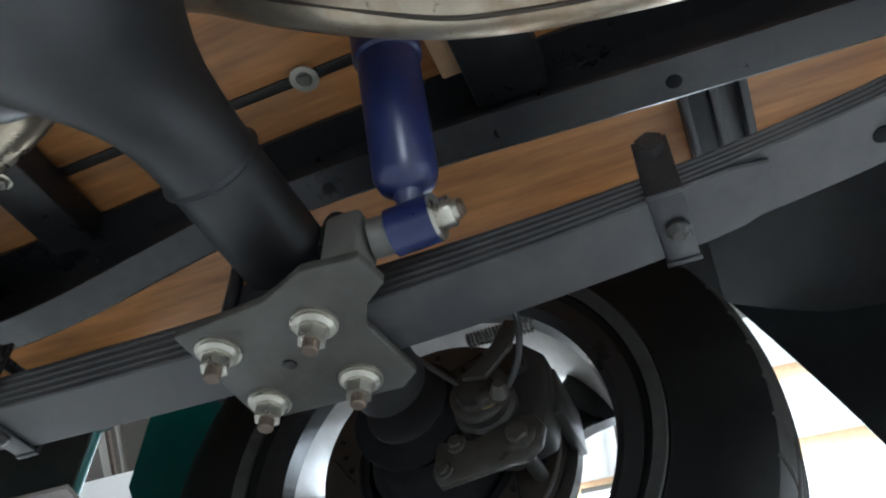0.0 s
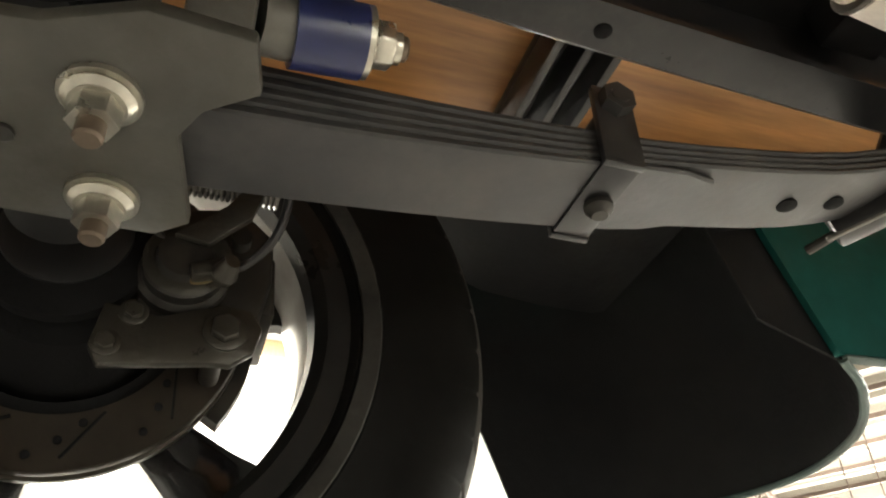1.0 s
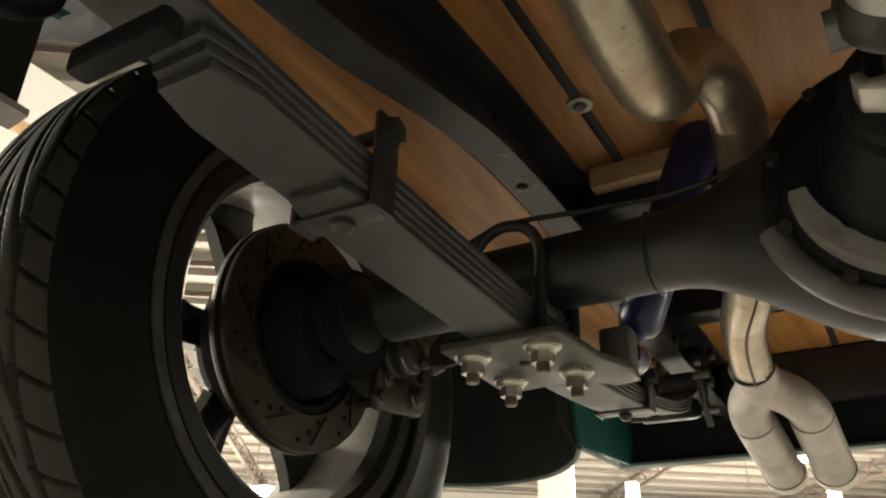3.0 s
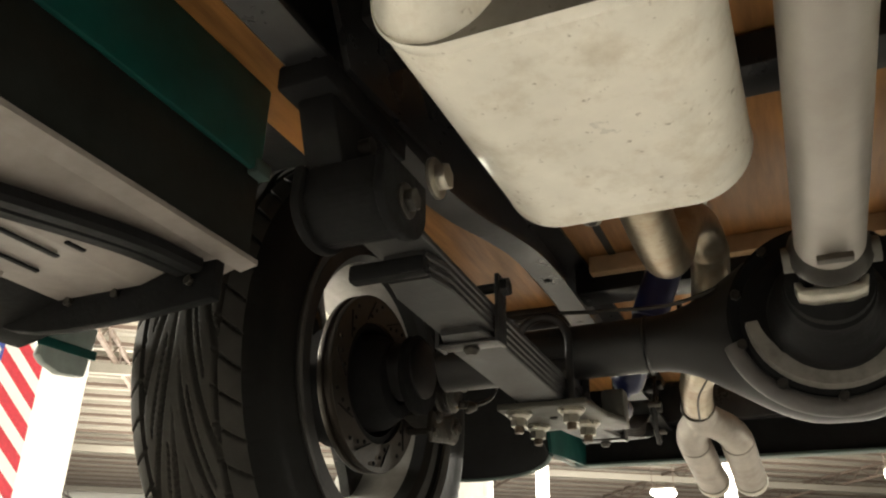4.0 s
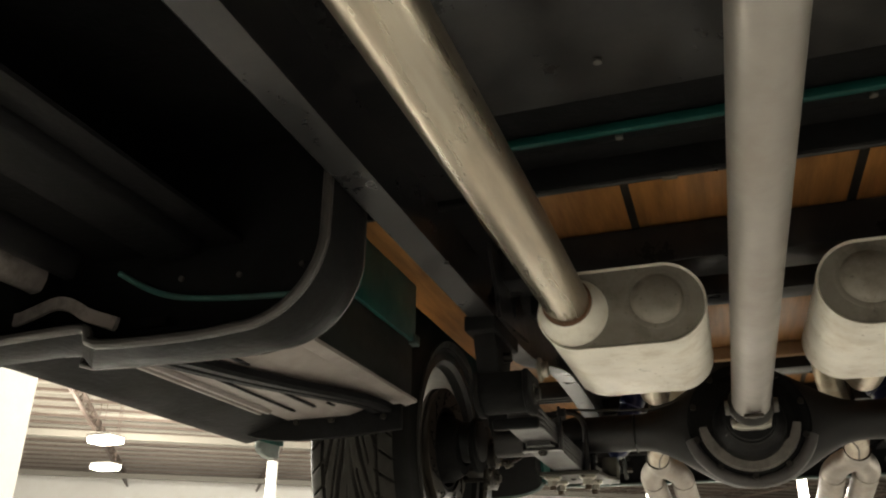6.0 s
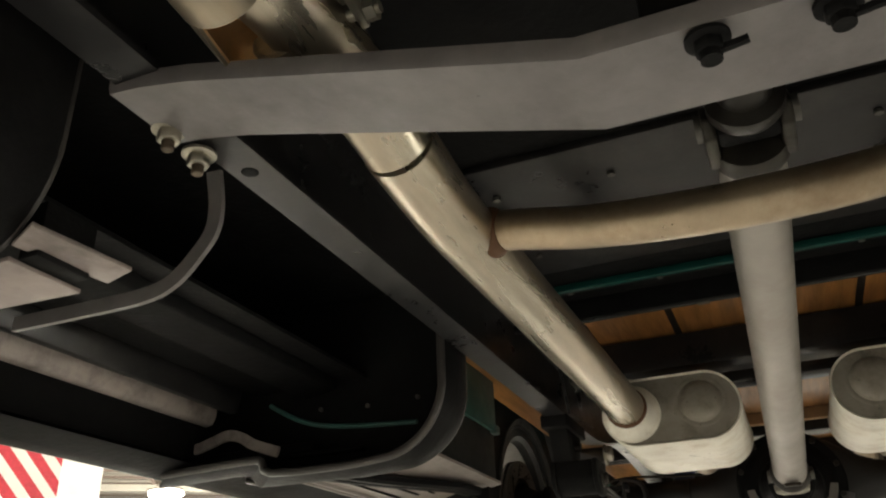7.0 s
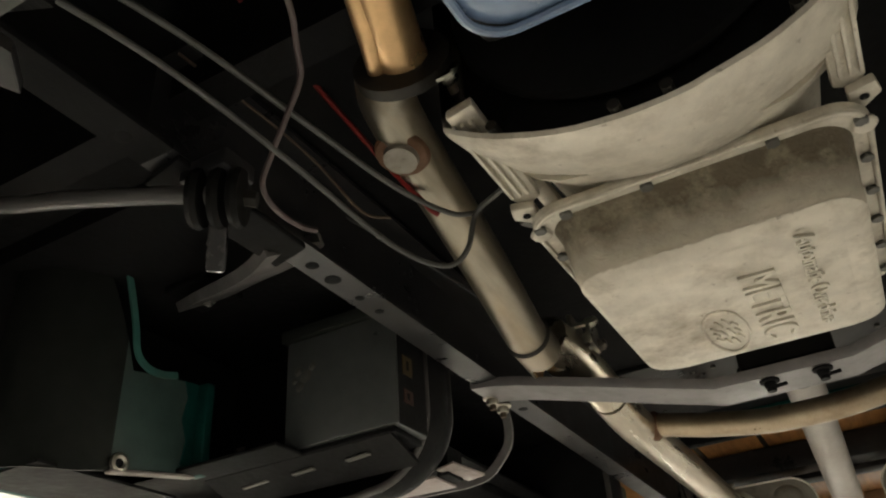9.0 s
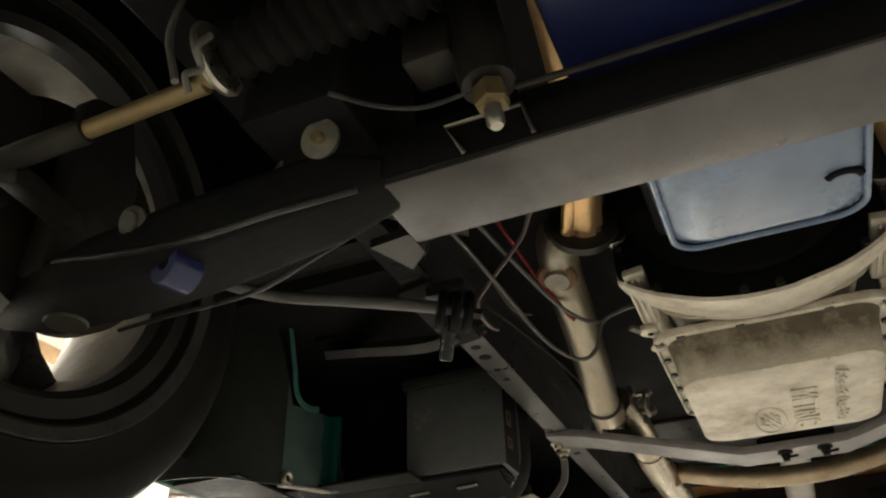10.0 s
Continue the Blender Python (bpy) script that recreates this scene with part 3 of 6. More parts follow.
    part("bearing_cap", turned([(0.016, 0), (0.016, 0.02), (0.010, 0.024)], (DX, 0.232, AX - 0.018), (0, 0, -1), 20), PLATE, t)
    nut(t, (0.205, 0.0, AX - 0.037), (0, 0, -1), 0.007, 0.006, IRON, "breather", washer=False)
    for s in (1, -1):
        part("spring_pad", boxm(s * 0.355, s * 0.425, -0.05, 0.05, AX - 0.052, AX - 0.02, 0.004), BLACK, t)
    # hard brake line along the tube
    part("brake_line", tube([(0.10, 0.02, AX + 0.08), (0.2, 0.03, AX + 0.045), (0.3, 0.035, AX + 0.045), (0.42, 0.03, AX + 0.05), (0.55, -0.03, AX + 0.02), (0.60, -0.09, AX - 0.02)], 0.003, 6, 8), IRON, t)
    return t


rear_axle()


# ---- rear springs ----
def arch(y):
    """The height of the spring's lowest face, flatter ahead of the axle and curling up to the rear eye."""
    return 0.447 + (0.22 if y < 0 else 0.05) * y * y + 0.9 * max(0.0, -y - 0.45) ** 2


def taper(y):
    """The leaves thin out towards the rear end."""
    return 1.0 - 0.42 * min(1.0, max(0.0, -y - 0.05) / 0.30)


def leaf_spring():
    t = thing("leaf_spring", (0.39, 0, 0.448), "grey-black five-leaf rear spring clamped under the axle", "leaf spring", "rear springs")
    ends = ((-0.385, 0.345), (-0.585, 0.468), (-0.592, 0.474), (-0.60, 0.48), (-0.615, 0.56))
    full = 0.0078
    for k, (y0, y1) in enumerate(ends):
        bm = bmesh.new()
        n = 30
        rings = []
        for j in range(n + 1):
            y = y0 + (y1 - y0) * j / n
            th = taper(y) * full
            z = arch(y) + k * (th + 0.0004)
            w = 0.031
            e = min(y - y0, y1 - y)
            if k < 4 and e < 0.03:
                w = 0.031 * (0.72 + 0.28 * e / 0.03)
            rings.append([bm.verts.new((0.39 + u, y, z + v)) for u, v in ((-w + 0.0015, 0), (w - 0.0015, 0), (w, 0.0015), (w, th - 0.0015), (w - 0.0015, th), (-w + 0.0015, th), (-w, th - 0.0015), (-w, 0.0015))])
        for a, b in zip(rings, rings[1:]):
            for m in range(8):
                bm.faces.new((a[m], a[(m + 1) % 8], b[(m + 1) % 8], b[m]))
        bm.faces.new(rings[0]), bm.faces.new(rings[-1])
        bmesh.ops.recalc_face_normals(bm, faces=bm.faces)
        part("leaf", bm, SPRING, t)
    for y in (0.568, -0.627):
        z = arch(y) + 4.4 * full * taper(y)
        part("eye", turned([(0.011, -0.031), (0.019, -0.031), (0.019, 0.031), (0.011, 0.031)], (0.39, y, z + 0.012), (1, 0, 0), 24, closed=True), SPRING, t)
    for y in (-0.313, 0.312):
        z = arch(y)
        h = 0.042 if y < 0 else 0.062
        clip = part("clip", bar((0.352, y, z - 0.002), (0.428, y, z - 0.002), 0.024, 0.0035, 0.001), BLACK, t, "bolted steel rebound clip")
        for x in (0.3545, 0.4255):
            part("side_strap", bar((x, y, z - 0.005), (x, y, z + h + 0.013), 0.005, 0.026, 0.001, up=(0, 1, 0)), BLACK, clip)
        part("cross_bolt", rod((0.343, y, z + h), (0.437, y, z + h), 0.006, segs=12), BLACK, clip)
        for x, s in ((0.352, -1), (0.428, 1)):
            part("bolt_head", rod((x, y, z + h), (x + s * 0.008, y, z + h), 0.011, segs=6), BLACK, clip)
        part("rivet", turned([(0.009, 0), (0.009, 0.003), (0.005, 0.008)], (0.39, y - 0.002, z - 0.005), (0, 0, -1), 16), IRON, clip)
    for y in (-0.463, -0.506):
        z = arch(y) + 1.03 * full * taper(y)
        part("rivet", turned([(0.007, 0), (0.007, 0.0015), (0.004, 0.003)], (0.392, y, z), (0, 0, -1), 16), DEEP, t)
    return t


spring = leaf_spring()
other_side(spring)


def spring_plate():
    t = thing("spring_plate", (0.37, 0, 0.436), "grey zinc plate with four nutted bolts under the leaf spring", "spring plate", "spring plates")
    out = [(0.300, -0.062), (0.318, -0.020), (0.326, 0.066), (0.452, 0.066), (0.455, -0.070), (0.440, -0.088), (0.372, -0.078), (0.352, -0.088), (0.334, -0.112), (0.304, -0.106)]
    part("plate", prism(out, "z", 0.438, 0.4465, 0.0015), SPRINGPLATE, t)
    for y in (-0.044, 0.042):
        bolt = part("u_bolt", tube([(0.3525, y, 0.416), (0.3525, y, 0.50), (0.3525, y, AX + 0.012), (0.365, y, AX + 0.036), (0.39, y, AX + 0.045), (0.415, y, AX + 0.036), (0.4275, y, AX + 0.012), (0.4275, y, 0.50), (0.4275, y, 0.416)], 0.0062, 5, 12), BLACK, t, "black U-bolt over the axle tube")
        for x in (0.3525, 0.4275):
            part("washer", turned([(0.007, -0.001), (0.0185, -0.001), (0.0185, 0.003), (0.007, 0.003)], (x, y, 0.438), (0, 0, -1), 28), ZINC, bolt)
            bm = turned([(0.0155, 0.003), (0.0165, 0.005), (0.013, 0.008), (0.013, 0.0085)], (x, y, 0.438), (0, 0, -1), 24)
            rod((x, y, 0.430), (x, y, 0.419), 0.0115, segs=6, bm=bm)
            part("nut", bm, ZINC, bolt)
            part("thread_end", turned([(0.0066, 0.0), (0.0066, 0.008), (0.0055, 0.0095)], (x, y, 0.419), (0, 0, -1), 16), THREAD, bolt)
    # centre pin of the spring
    part("centre_pin", turned([(0.006, 0), (0.006, 0.002), (0.003, 0.004)], (0.39, 0.0, 0.438), (0, 0, -1), 16), IRON, t)
    # upturned shock mount
    part("mount_block", boxm(0.303, 0.338, -0.104, -0.074, 0.4455, 0.493, 0.005), PLATE, t)
    part("mount_tube", rod((0.322, -0.105, 0.474), (0.325, -0.124, 0.477), 0.0155), PLATE, t)
    return t


plate = spring_plate()
other_side(plate)


def shock():
    a, b = Vector((0.325, -0.138, 0.478)), Vector((0.192, -0.136, 0.80))
    d = (b - a).normalized()
    t = thing("shock_absorber", a, "dark blue shock absorber bolted beside the axle", "shock absorber", "rear shocks")
    part("lower_eye", turned([(0.009, -0.017), (0.0185, -0.017), (0.0185, 0.017), (0.009, 0.017)], a, (0.02, -1, 0.1), 28, closed=True), BLUE, t)
    part("body", turned([(0.009, 0.016), (0.012, 0.026), (0.021, 0.032), (0.0255, 0.042), (0.0255, 0.150), (0.0285, 0.152), (0.0285, 0.30), (0.02, 0.305)], a, d, 32), BLUE, t)
    part("bushing_stud", rod(a + Vector((0, 0.018, 0)), a + Vector((0, -0.036, 0.003)), 0.008, segs=16), ZINC, t)
    nut(t, a + Vector((0, -0.018, 0.002)), (0, -1, 0.08), 0.0125, 0.014, ZINC, "nut", stud=0.008)
    return t


shk = shock()
other_side(shk)


def spring_hanger():
    t = thing("spring_hanger", (0.42, 0.5, 0.6), "black cast front spring hanger under the chassis rail", "spring hanger", "spring hangers")
    def cast(r, lift):
        arc = [(0.556 + r * 1.2 * math.cos(radians(d)), 0.514 + r * math.sin(radians(d))) for d in range(180, 361, 10)]
        return [(0.512 + lift, 0.545)] + arc + [(0.600 - lift, 0.545)]

    part("casting", prism(cast(0.030, 0.010), "x", 0.352, 0.428, 0.006), DEEP, t)
    for x0, x1 in ((0.345, 0.355), (0.425, 0.435)):
        part("cheek", prism(cast(0.035, 0.004), "x", x0, x1, 0.003), DEEP, t)
    part("neck", prism([(0.500, 0.606), (0.525, 0.54), (0.585, 0.54), (0.61, 0.603)], "x", 0.392, 0.430, 0.004), DEEP, t)
    part("neck_bolt", rod((0.380, 0.556, 0.575), (0.436, 0.556, 0.575), 0.008, segs=12), IRON, t)
    part("cap", prism([(0.386, 0.48), (0.438, 0.48), (0.438, 0.63), (0.386, 0.63)], "z", 0.602, 0.628, 0.004), DEEP, t)
    part("ledge", boxm(0.352, 0.430, 0.488, 0.504, 0.470, 0.488, 0.004), DEEP, t)
    nut(t, (0.345, 0.556, 0.512), (-1, 0, 0), 0.011, 0.010, IRON, "eye_bolt")
    nut(t, (0.347, 0.495, 0.567), (-1, 0, 0), 0.014, 0.014, ZINC, "bolt_head")
    part("inner_gusset", prism([(0.40, 0.645), (0.60, 0.63), (0.66, 0.735), (0.5, 0.735)], "x", 0.383, 0.389), BLACK, t)
    t.matrix_basis = Matrix.Translation((0, 0.012, -0.018)) @ t.matrix_basis
    return t


other_side(spring_hanger())


def shackle():
    t = thing("spring_shackle", (0.39, -0.63, 0.6), "black rear spring shackle with bolted side plates", "shackle", "spring shackles")
    for x in (0.350, 0.430):
        part("side_plate", bar((x, -0.615, 0.575), (x, -0.675, 0.665), 0.006, 0.034, 0.002, up=(0, 1, 1)), BLACK, t)
    for y, z in ((-0.627, 0.594), (-0.668, 0.655)):
        part("bolt", rod((0.335, y, z), (0.445, y, z), 0.007, segs=12), IRON, t)
        nut(t, (0.347, y, z), (-1, 0, 0), 0.012, 0.012, IRON, "nut", washer=False)
    part("rail_tube", rod((0.352, -0.668, 0.655), (0.428, -0.668, 0.655), 0.018), BLACK, t)
    # a bent hook plate with a rod and two short bolts carries the end of the leaves
    part("hook_plate", prism([(-0.555, 0.590), (-0.572, 0.588), (-0.606, 0.545), (-0.625, 0.520), (-0.612, 0.512), (-0.590, 0.534)], "x", 0.340, 0.350, 0.002), BLACK, t)
    for y, z in ((-0.560, 0.584), (-0.598, 0.536)):
        part("hook_bolt", rod((0.326, y, z), (0.352, y, z), 0.006, segs=12), PLATE, t)
    part("stop_block", bar((0.434, -0.545, 0.527), (0.360, -0.606, 0.543), 0.024, 0.030, 0.004), BLACK, t)
    part("block_edge", bar((0.432, -0.535, 0.5125), (0.358, -0.596, 0.5285), 0.004, 0.004, 0.001), PLATE, t)
    part("hook_rod", tube([(0.426, -0.545, 0.518), (0.438, -0.540, 0.517), (0.452, -0.535, 0.516)], 0.004, 4, 10), IRON, t)
    return t


other_side(shackle())


# ---- wheels ----
def tyre_mesh(cx, cy, cz, half, radius, rim, teeth):
    """A tyre with long swept grooves, a straight groove near each shoulder and short shoulder sipes cut into it."""
    n, m = 1100, 96
    around = 2 * math.pi * radius
    across = half * 0.86

    def groove(dist, w):
        v = min(1.0, max(0.0, (w - dist) / (0.7 * w)))
        return v * v * (3 - 2 * v)

    def depth(ph, u):
        side, w = (0.0 if u > 0 else 0.5), abs(u)
        best = groove(abs(w - 0.66) * across, 0.0042)
        if 0.04 < w < 0.64:
            s = 2.3 * (w / 0.64) ** 0.62
            slope = 2.3 * 0.62 / 0.64 * (w / 0.64) ** -0.38
            f = (ph * teeth + s + side) % 1.0
            size = math.hypot(teeth / around, slope / across)
            taper = min(1.0, (w - 0.04) / 0.12, (0.66 - w) / 0.03)
            best = max(best, groove(abs(f - 0.5) / size, 0.0046) * taper)
            f = (ph * teeth + s + side + 0.5 + 0.25 * w) % 1.0
            best = max(best, groove(abs(f - 0.5) / size, 0.0022) * 0.7 if 0.2 < w < 0.5 else 0.0)
        if w > 0.60:
            f = (ph * teeth * 3 + 1.6 * (w - 0.6) + side) % 1.0
            best = max(best, groove(abs(f - 0.5) / (teeth * 3 / around), 0.0028) * min(1.0, (1.02 - w) / 0.08))
        return 0.009 * best

    verts, faces = [], []
    wall = ((0.93, radius - 0.026), (0.985, radius - 0.045), (1.0, (radius + rim) / 2 + 0.008), (0.996, rim + 0.042), (1.008, rim + 0.039), (0.994, rim + 0.036), (0.99, rim + 0.033), (1.002, rim + 0.030), (0.978, rim + 0.027), (0.962, rim + 0.022), (0.972, rim + 0.019), (0.90, rim + 0.012), (0.86, rim), (0.80, rim - 0.004))
    rows = [(-u, r, False) for u, r in reversed(wall)] + [(-1 + 2 * k / m, 0, True) for k in range(m + 1)] + [(u, r, False) for u, r in wall]
    for j in range(n):
        c, s = math.cos(2 * math.pi * j / n), math.sin(2 * math.pi * j / n)
        for u, r, tread in rows:
            if tread:
                r = radius - 0.010 * abs(u) ** 3 - 0.006 * abs(u) ** 8 - depth(j / n, u)
            verts.append((cx + u * (across if tread else half), cy + c * r, cz + s * r))
    w = len(rows)
    for j in range(n):
        a, b = j * w, (j + 1) % n * w
        for k in range(w):
            q = (k + 1) % w
            faces.append((a + k, a + q, b + q, b + k))
    first, last = len(wall), len(wall) + m
    out = []
    for pick in (False, True):
        me = bpy.data.meshes.new("tyre_shape")
        me.from_pydata(verts, [], [f for i, f in enumerate(faces) if (first <= i % w < last) == pick])
        bm = bmesh.new()
        bm.from_mesh(me)
        bpy.data.meshes.remove(me)
        bmesh.ops.delete(bm, geom=[v for v in bm.verts if not v.link_faces], context="VERTS")
        bmesh.ops.recalc_face_normals(bm, faces=bm.faces)
        out.append(bm)
    return out


def wheel(cx, cy, cz, half, radius, rim, spoke_x, turn, label, barrel_paint, spoke_widths):
    t = thing("wheel", (cx, cy, cz - radius), label, "wheel", "truck wheels")
    side, tread = tyre_mesh(cx, cy, cz, half, radius, rim, 17)
    tyre = part("tyre", side, RUBBER, t, "black road tyre with a directional tread")
    part("tread", tread, TREAD, tyre, "dusty grooved tread", 60.0)
    x0, x1 = cx - half * 0.86, cx + half * 0.9
    barrel = turned([(rim + 0.008, x0 - 0.004), (rim + 0.010, x0 + 0.004), (rim - 0.004, x0 + 0.010), (rim - 0.006, x0 + 0.028), (rim - 0.014, x0 + 0.045), (rim - 0.015, x1 - 0.05), (rim - 0.004, x1 - 0.03), (rim + 0.004, x1 - 0.005), (rim + 0.010, x1), (rim - 0.001, x1 + 0.003),
                     (rim - 0.006, x1 - 0.01), (rim - 0.020, x1 - 0.05), (rim - 0.021, x0 + 0.05), (rim - 0.014, x0 + 0.03), (rim - 0.011, x0 + 0.006), (rim - 0.002, x0 - 0.003)], (0, cy, cz), (1, 0, 0), 72, closed=True)
    rimob = part("rim", barrel, barrel_paint, t, "grey alloy rim barrel")
    part("inner_flange", turned([(rim - 0.008, x0 - 0.006), (rim + 0.012, x0 - 0.006), (rim + 0.013, x0 + 0.002), (rim - 0.013, x0 + 0.008), (rim - 0.015, x0 + 0.026), (rim - 0.020, x0 + 0.026), (rim - 0.018, x0 + 0.004)], (0, cy, cz), (1, 0, 0), 72, closed=True), RIMBLACK, rimob, "dull black inner rim flange")
    # pale band paints the sheen on the scuffed tyre bead
    part("bead_band", turned([(rim + 0.022, x0 - 0.0145), (rim + 0.036, x0 - 0.0195), (rim + 0.0375, x0 - 0.018), (rim + 0.036, x0 - 0.010), (rim + 0.022, x0 - 0.008)], (0, cy, cz), (1, 0, 0), 72, closed=True), SCUFFSHEEN, tyre, "scuffed grey band painting a sheen beside the rim")
    part("hub_disc", turned([(0.03, -0.03), (0.078, -0.03), (0.082, 0.0), (0.070, 0.02), (0.03, 0.025)], (spoke_x, cy, cz), (1, 0, 0), 40), RIMDARK, rimob)
    for k in range(5):
        a = radians(turn + 72 * k)
        d, s = Vector((0, math.cos(a), math.sin(a))), Vector((0, -math.sin(a), math.cos(a)))
        bm = bmesh.new()
        rings = []
        c = Vector((spoke_x, cy, cz))
        for r, w, dx, th in zip((0.05, 0.10, 0.16, rim - 0.030, rim - 0.014), spoke_widths, (0.0, 0.006, 0.012, 0.016, 0.018), (0.034, 0.032, 0.028, 0.026, 0.024)):
            o = c + d * r + Vector((dx, 0, 0))
            rings.append([bm.verts.new(o + s * (u * w) + Vector((v * th, 0, 0))) for u, v in ((-1, -0.35), (-0.75, -0.5), (0.75, -0.5), (1, -0.35), (1, 0.3), (0.6, 0.5), (-0.6, 0.5), (-1, 0.3))])
        for p, q in zip(rings, rings[1:]):
            for j in range(8):
                bm.faces.new((p[j], p[(j + 1) % 8], q[(j + 1) % 8], q[j]))
        bm.faces.new(rings[0]), bm.faces.new(rings[-1])
        bmesh.ops.recalc_face_normals(bm, faces=bm.faces)
        part("spoke", bm, RIMDARK, rimob, "gloss black spoke")
    return t


WZ, FZ = 0.513, 0.612
rear_wheel = wheel(0.764, 0, WZ, 0.101, 0.366, 0.217, 0.784, 1, "rear wheel with black five-spoke rim and wide tyre", RIMGREY, (0.022, 0.024, 0.035, 0.044, 0.060))
other_side(rear_wheel)
front_wheel = wheel(0.795, 2.735, FZ, 0.108, 0.354, 0.226, 0.81, 17, "front wheel with black five-spoke rim and road tyre", RIMSHADED, (0.032, 0.031, 0.036, 0.049, 0.063))
other_side(front_wheel)
for x, y, zc, r in ((0.764, 0, WZ, 0.366), (0.795, 2.735, FZ, 0.354)):
    for s in (1, -1):
        top = zc - r + 0.004
        t = thing("wheel_stand", (s * x, y, -0.05), "low black steel display stand under a tyre", "stand", "wheel stands")
        part("platform", boxm(s * x - 0.16, s * x + 0.16, y - 0.2, y + 0.2, top - 0.02, top, 0.004), BLACK, t)
        for dx in (-0.14, 0.14):
            for dy in (-0.18, 0.18):
                part("leg", boxm(s * x + dx - 0.015, s * x + dx + 0.015, y + dy - 0.015, y + dy + 0.015, -0.05, top - 0.019), BLACK, t)


def disc_brake():
    c = (0.0, 0, WZ + 0.004)
    t = thing("disc_brake", (0.66, 0, WZ), "rusty drilled brake disc with a greasy caliper", "brake", "rear brakes")
    x = 0.678
    disc = part("disc", turned([(0.097, x), (0.140, x), (0.141, x + 0.002), (0.141, x + 0.008), (0.136, x + 0.009), (0.136, x + 0.017), (0.141, x + 0.018), (0.141, x + 0.024), (0.140, x + 0.026), (0.097, x + 0.026)], c, (1, 0, 0), 72, closed=True), ROTOR, t)
    for k in range(10):
        for j in range(3):
            a = radians(36 * k + 9 * j)
            r = 0.106 + 0.011 * j
            part("vent_hole", turned([(0.001, 0.002), (0.0032, 0.0015), (0.0036, -0.0006), (0.0030, -0.0009), (0.0026, 0.001)], (x, c[1] + r * math.cos(a), c[2] + r * math.sin(a)), (-1, 0, 0), 10), DEEP, disc)
        a = radians(36 * k + 27)
        b = a + 0.30
        part("slot", bar((x - 0.0006, 0.102 * math.cos(a), c[2] + 0.102 * math.sin(a)), (x - 0.0006, 0.131 * math.cos(b), c[2] + 0.131 * math.sin(b)), 0.002, 0.003, 0.0003, up=(1, 0, 0)), DEEP, disc)
    part("hat", turned([(0.086, x + 0.004), (0.0965, x + 0.006), (0.0965, x + 0.085), (0.02, x + 0.085), (0.02, x + 0.078), (0.086, x + 0.078)], c, (1, 0, 0), 48, closed=True), DEEP, t)
    part("backing_bracket", turned([(0.040, x - 0.04), (0.060, x - 0.036), (0.076, x - 0.006), (0.078, x + 0.03), (0.070, x + 0.034), (0.042, x + 0.0)], c, (1, 0, 0), 40, closed=True), DEEP, t)
    # caliper behind and below the hub
    def place(r, deg, xx):
        return Vector((xx, c[1] + r * math.cos(radians(deg)), c[2] + r * math.sin(radians(deg))))

    cal = part("caliper", prism([(-0.052, 0.472), (-0.10, 0.462), (-0.143, 0.476), (-0.152, 0.52), (-0.150, 0.562), (-0.122, 0.588), (-0.082, 0.580), (-0.060, 0.53)], "x", 0.612, 0.664, 0.006), IRON, t, "greasy cast brake caliper")
    outer = bmesh.new()
    rings = []
    for k in range(9):
        d = 160 + 52 * k / 8
        rings.append([outer.verts.new(place(r, d, xx)) for r, xx in ((0.092, 0.706), (0.152, 0.706), (0.152, 0.724), (0.092, 0.722))])
    for a, b in zip(rings, rings[1:]):
        for j in range(4):
            outer.faces.new((a[j], a[(j + 1) % 4], b[(j + 1) % 4], b[j]))
    outer.faces.new(rings[0]), outer.faces.new(rings[-1])
    bmesh.ops.recalc_face_normals(outer, faces=outer.faces)
    part("outer_half", outer, IRON, t)
    part("bridge", prism([(-0.143, 0.50), (-0.158, 0.50), (-0.154, 0.555), (-0.138, 0.552)], "x", 0.63, 0.722, 0.003), IRON, t)
    part("bracket", prism([(-0.037, 0.474), (-0.075, 0.468), (-0.100, 0.478), (-0.118, 0.484), (-0.138, 0.482), (-0.147, 0.468), (-0.142, 0.448), (-0.127, 0.436), (-0.112, 0.436), (-0.072, 0.430), (-0.040, 0.426), (-0.032, 0.44)], "x", 0.597, 0.606, 0.0015), CALIPER, t, "grey-black bracket plate")
    part("piston_boss", turned([(0.034, 0.0), (0.034, 0.012), (0.030, 0.016), (0.030, 0.026), (0.022, 0.030), (0.019, 0.040), (0.010, 0.042)], (0.615, -0.085, 0.510), (-1, 0, 0), 32), IRON, cal)
    part("dust_cover", turned([(0.030, 0.0), (0.032, 0.003), (0.026, 0.006)], (0.588, -0.087, 0.512), (-1, 0, 0), 28), CALIPER, cal)
    part("lever", prism([(-0.075, 0.52), (-0.10, 0.515), (-0.128, 0.545), (-0.136, 0.575), (-0.124, 0.58), (-0.108, 0.552)], "x", 0.566, 0.573, 0.0015), CALIPER, cal)
    spring = [(0.585 + 0.007 * math.cos(k * 1.05), -0.075 - 0.0007 * k, 0.580 + 0.007 * math.sin(k * 1.05)) for k in range(104)]
    part("return_spring", tube(spring, 0.0016, 1, 6, smooth=False), PLATE, cal, "coiled return spring")
    part("cable_end", bar((0.572, -0.118, 0.50), (0.572, -0.09, 0.492), 0.012, 0.014, 0.003, up=(1, 0, 0)), CALIPER, cal)
    for y, z, r, h in ((-0.121, 0.462, 0.011, 0.010), (-0.043, 0.442, 0.007, 0.006), (-0.057, 0.468, 0.007, 0.006)):
        nut(t, (0.597, y, z), (-1, 0, 0), r, h, CALIPER, "caliper_bolt")
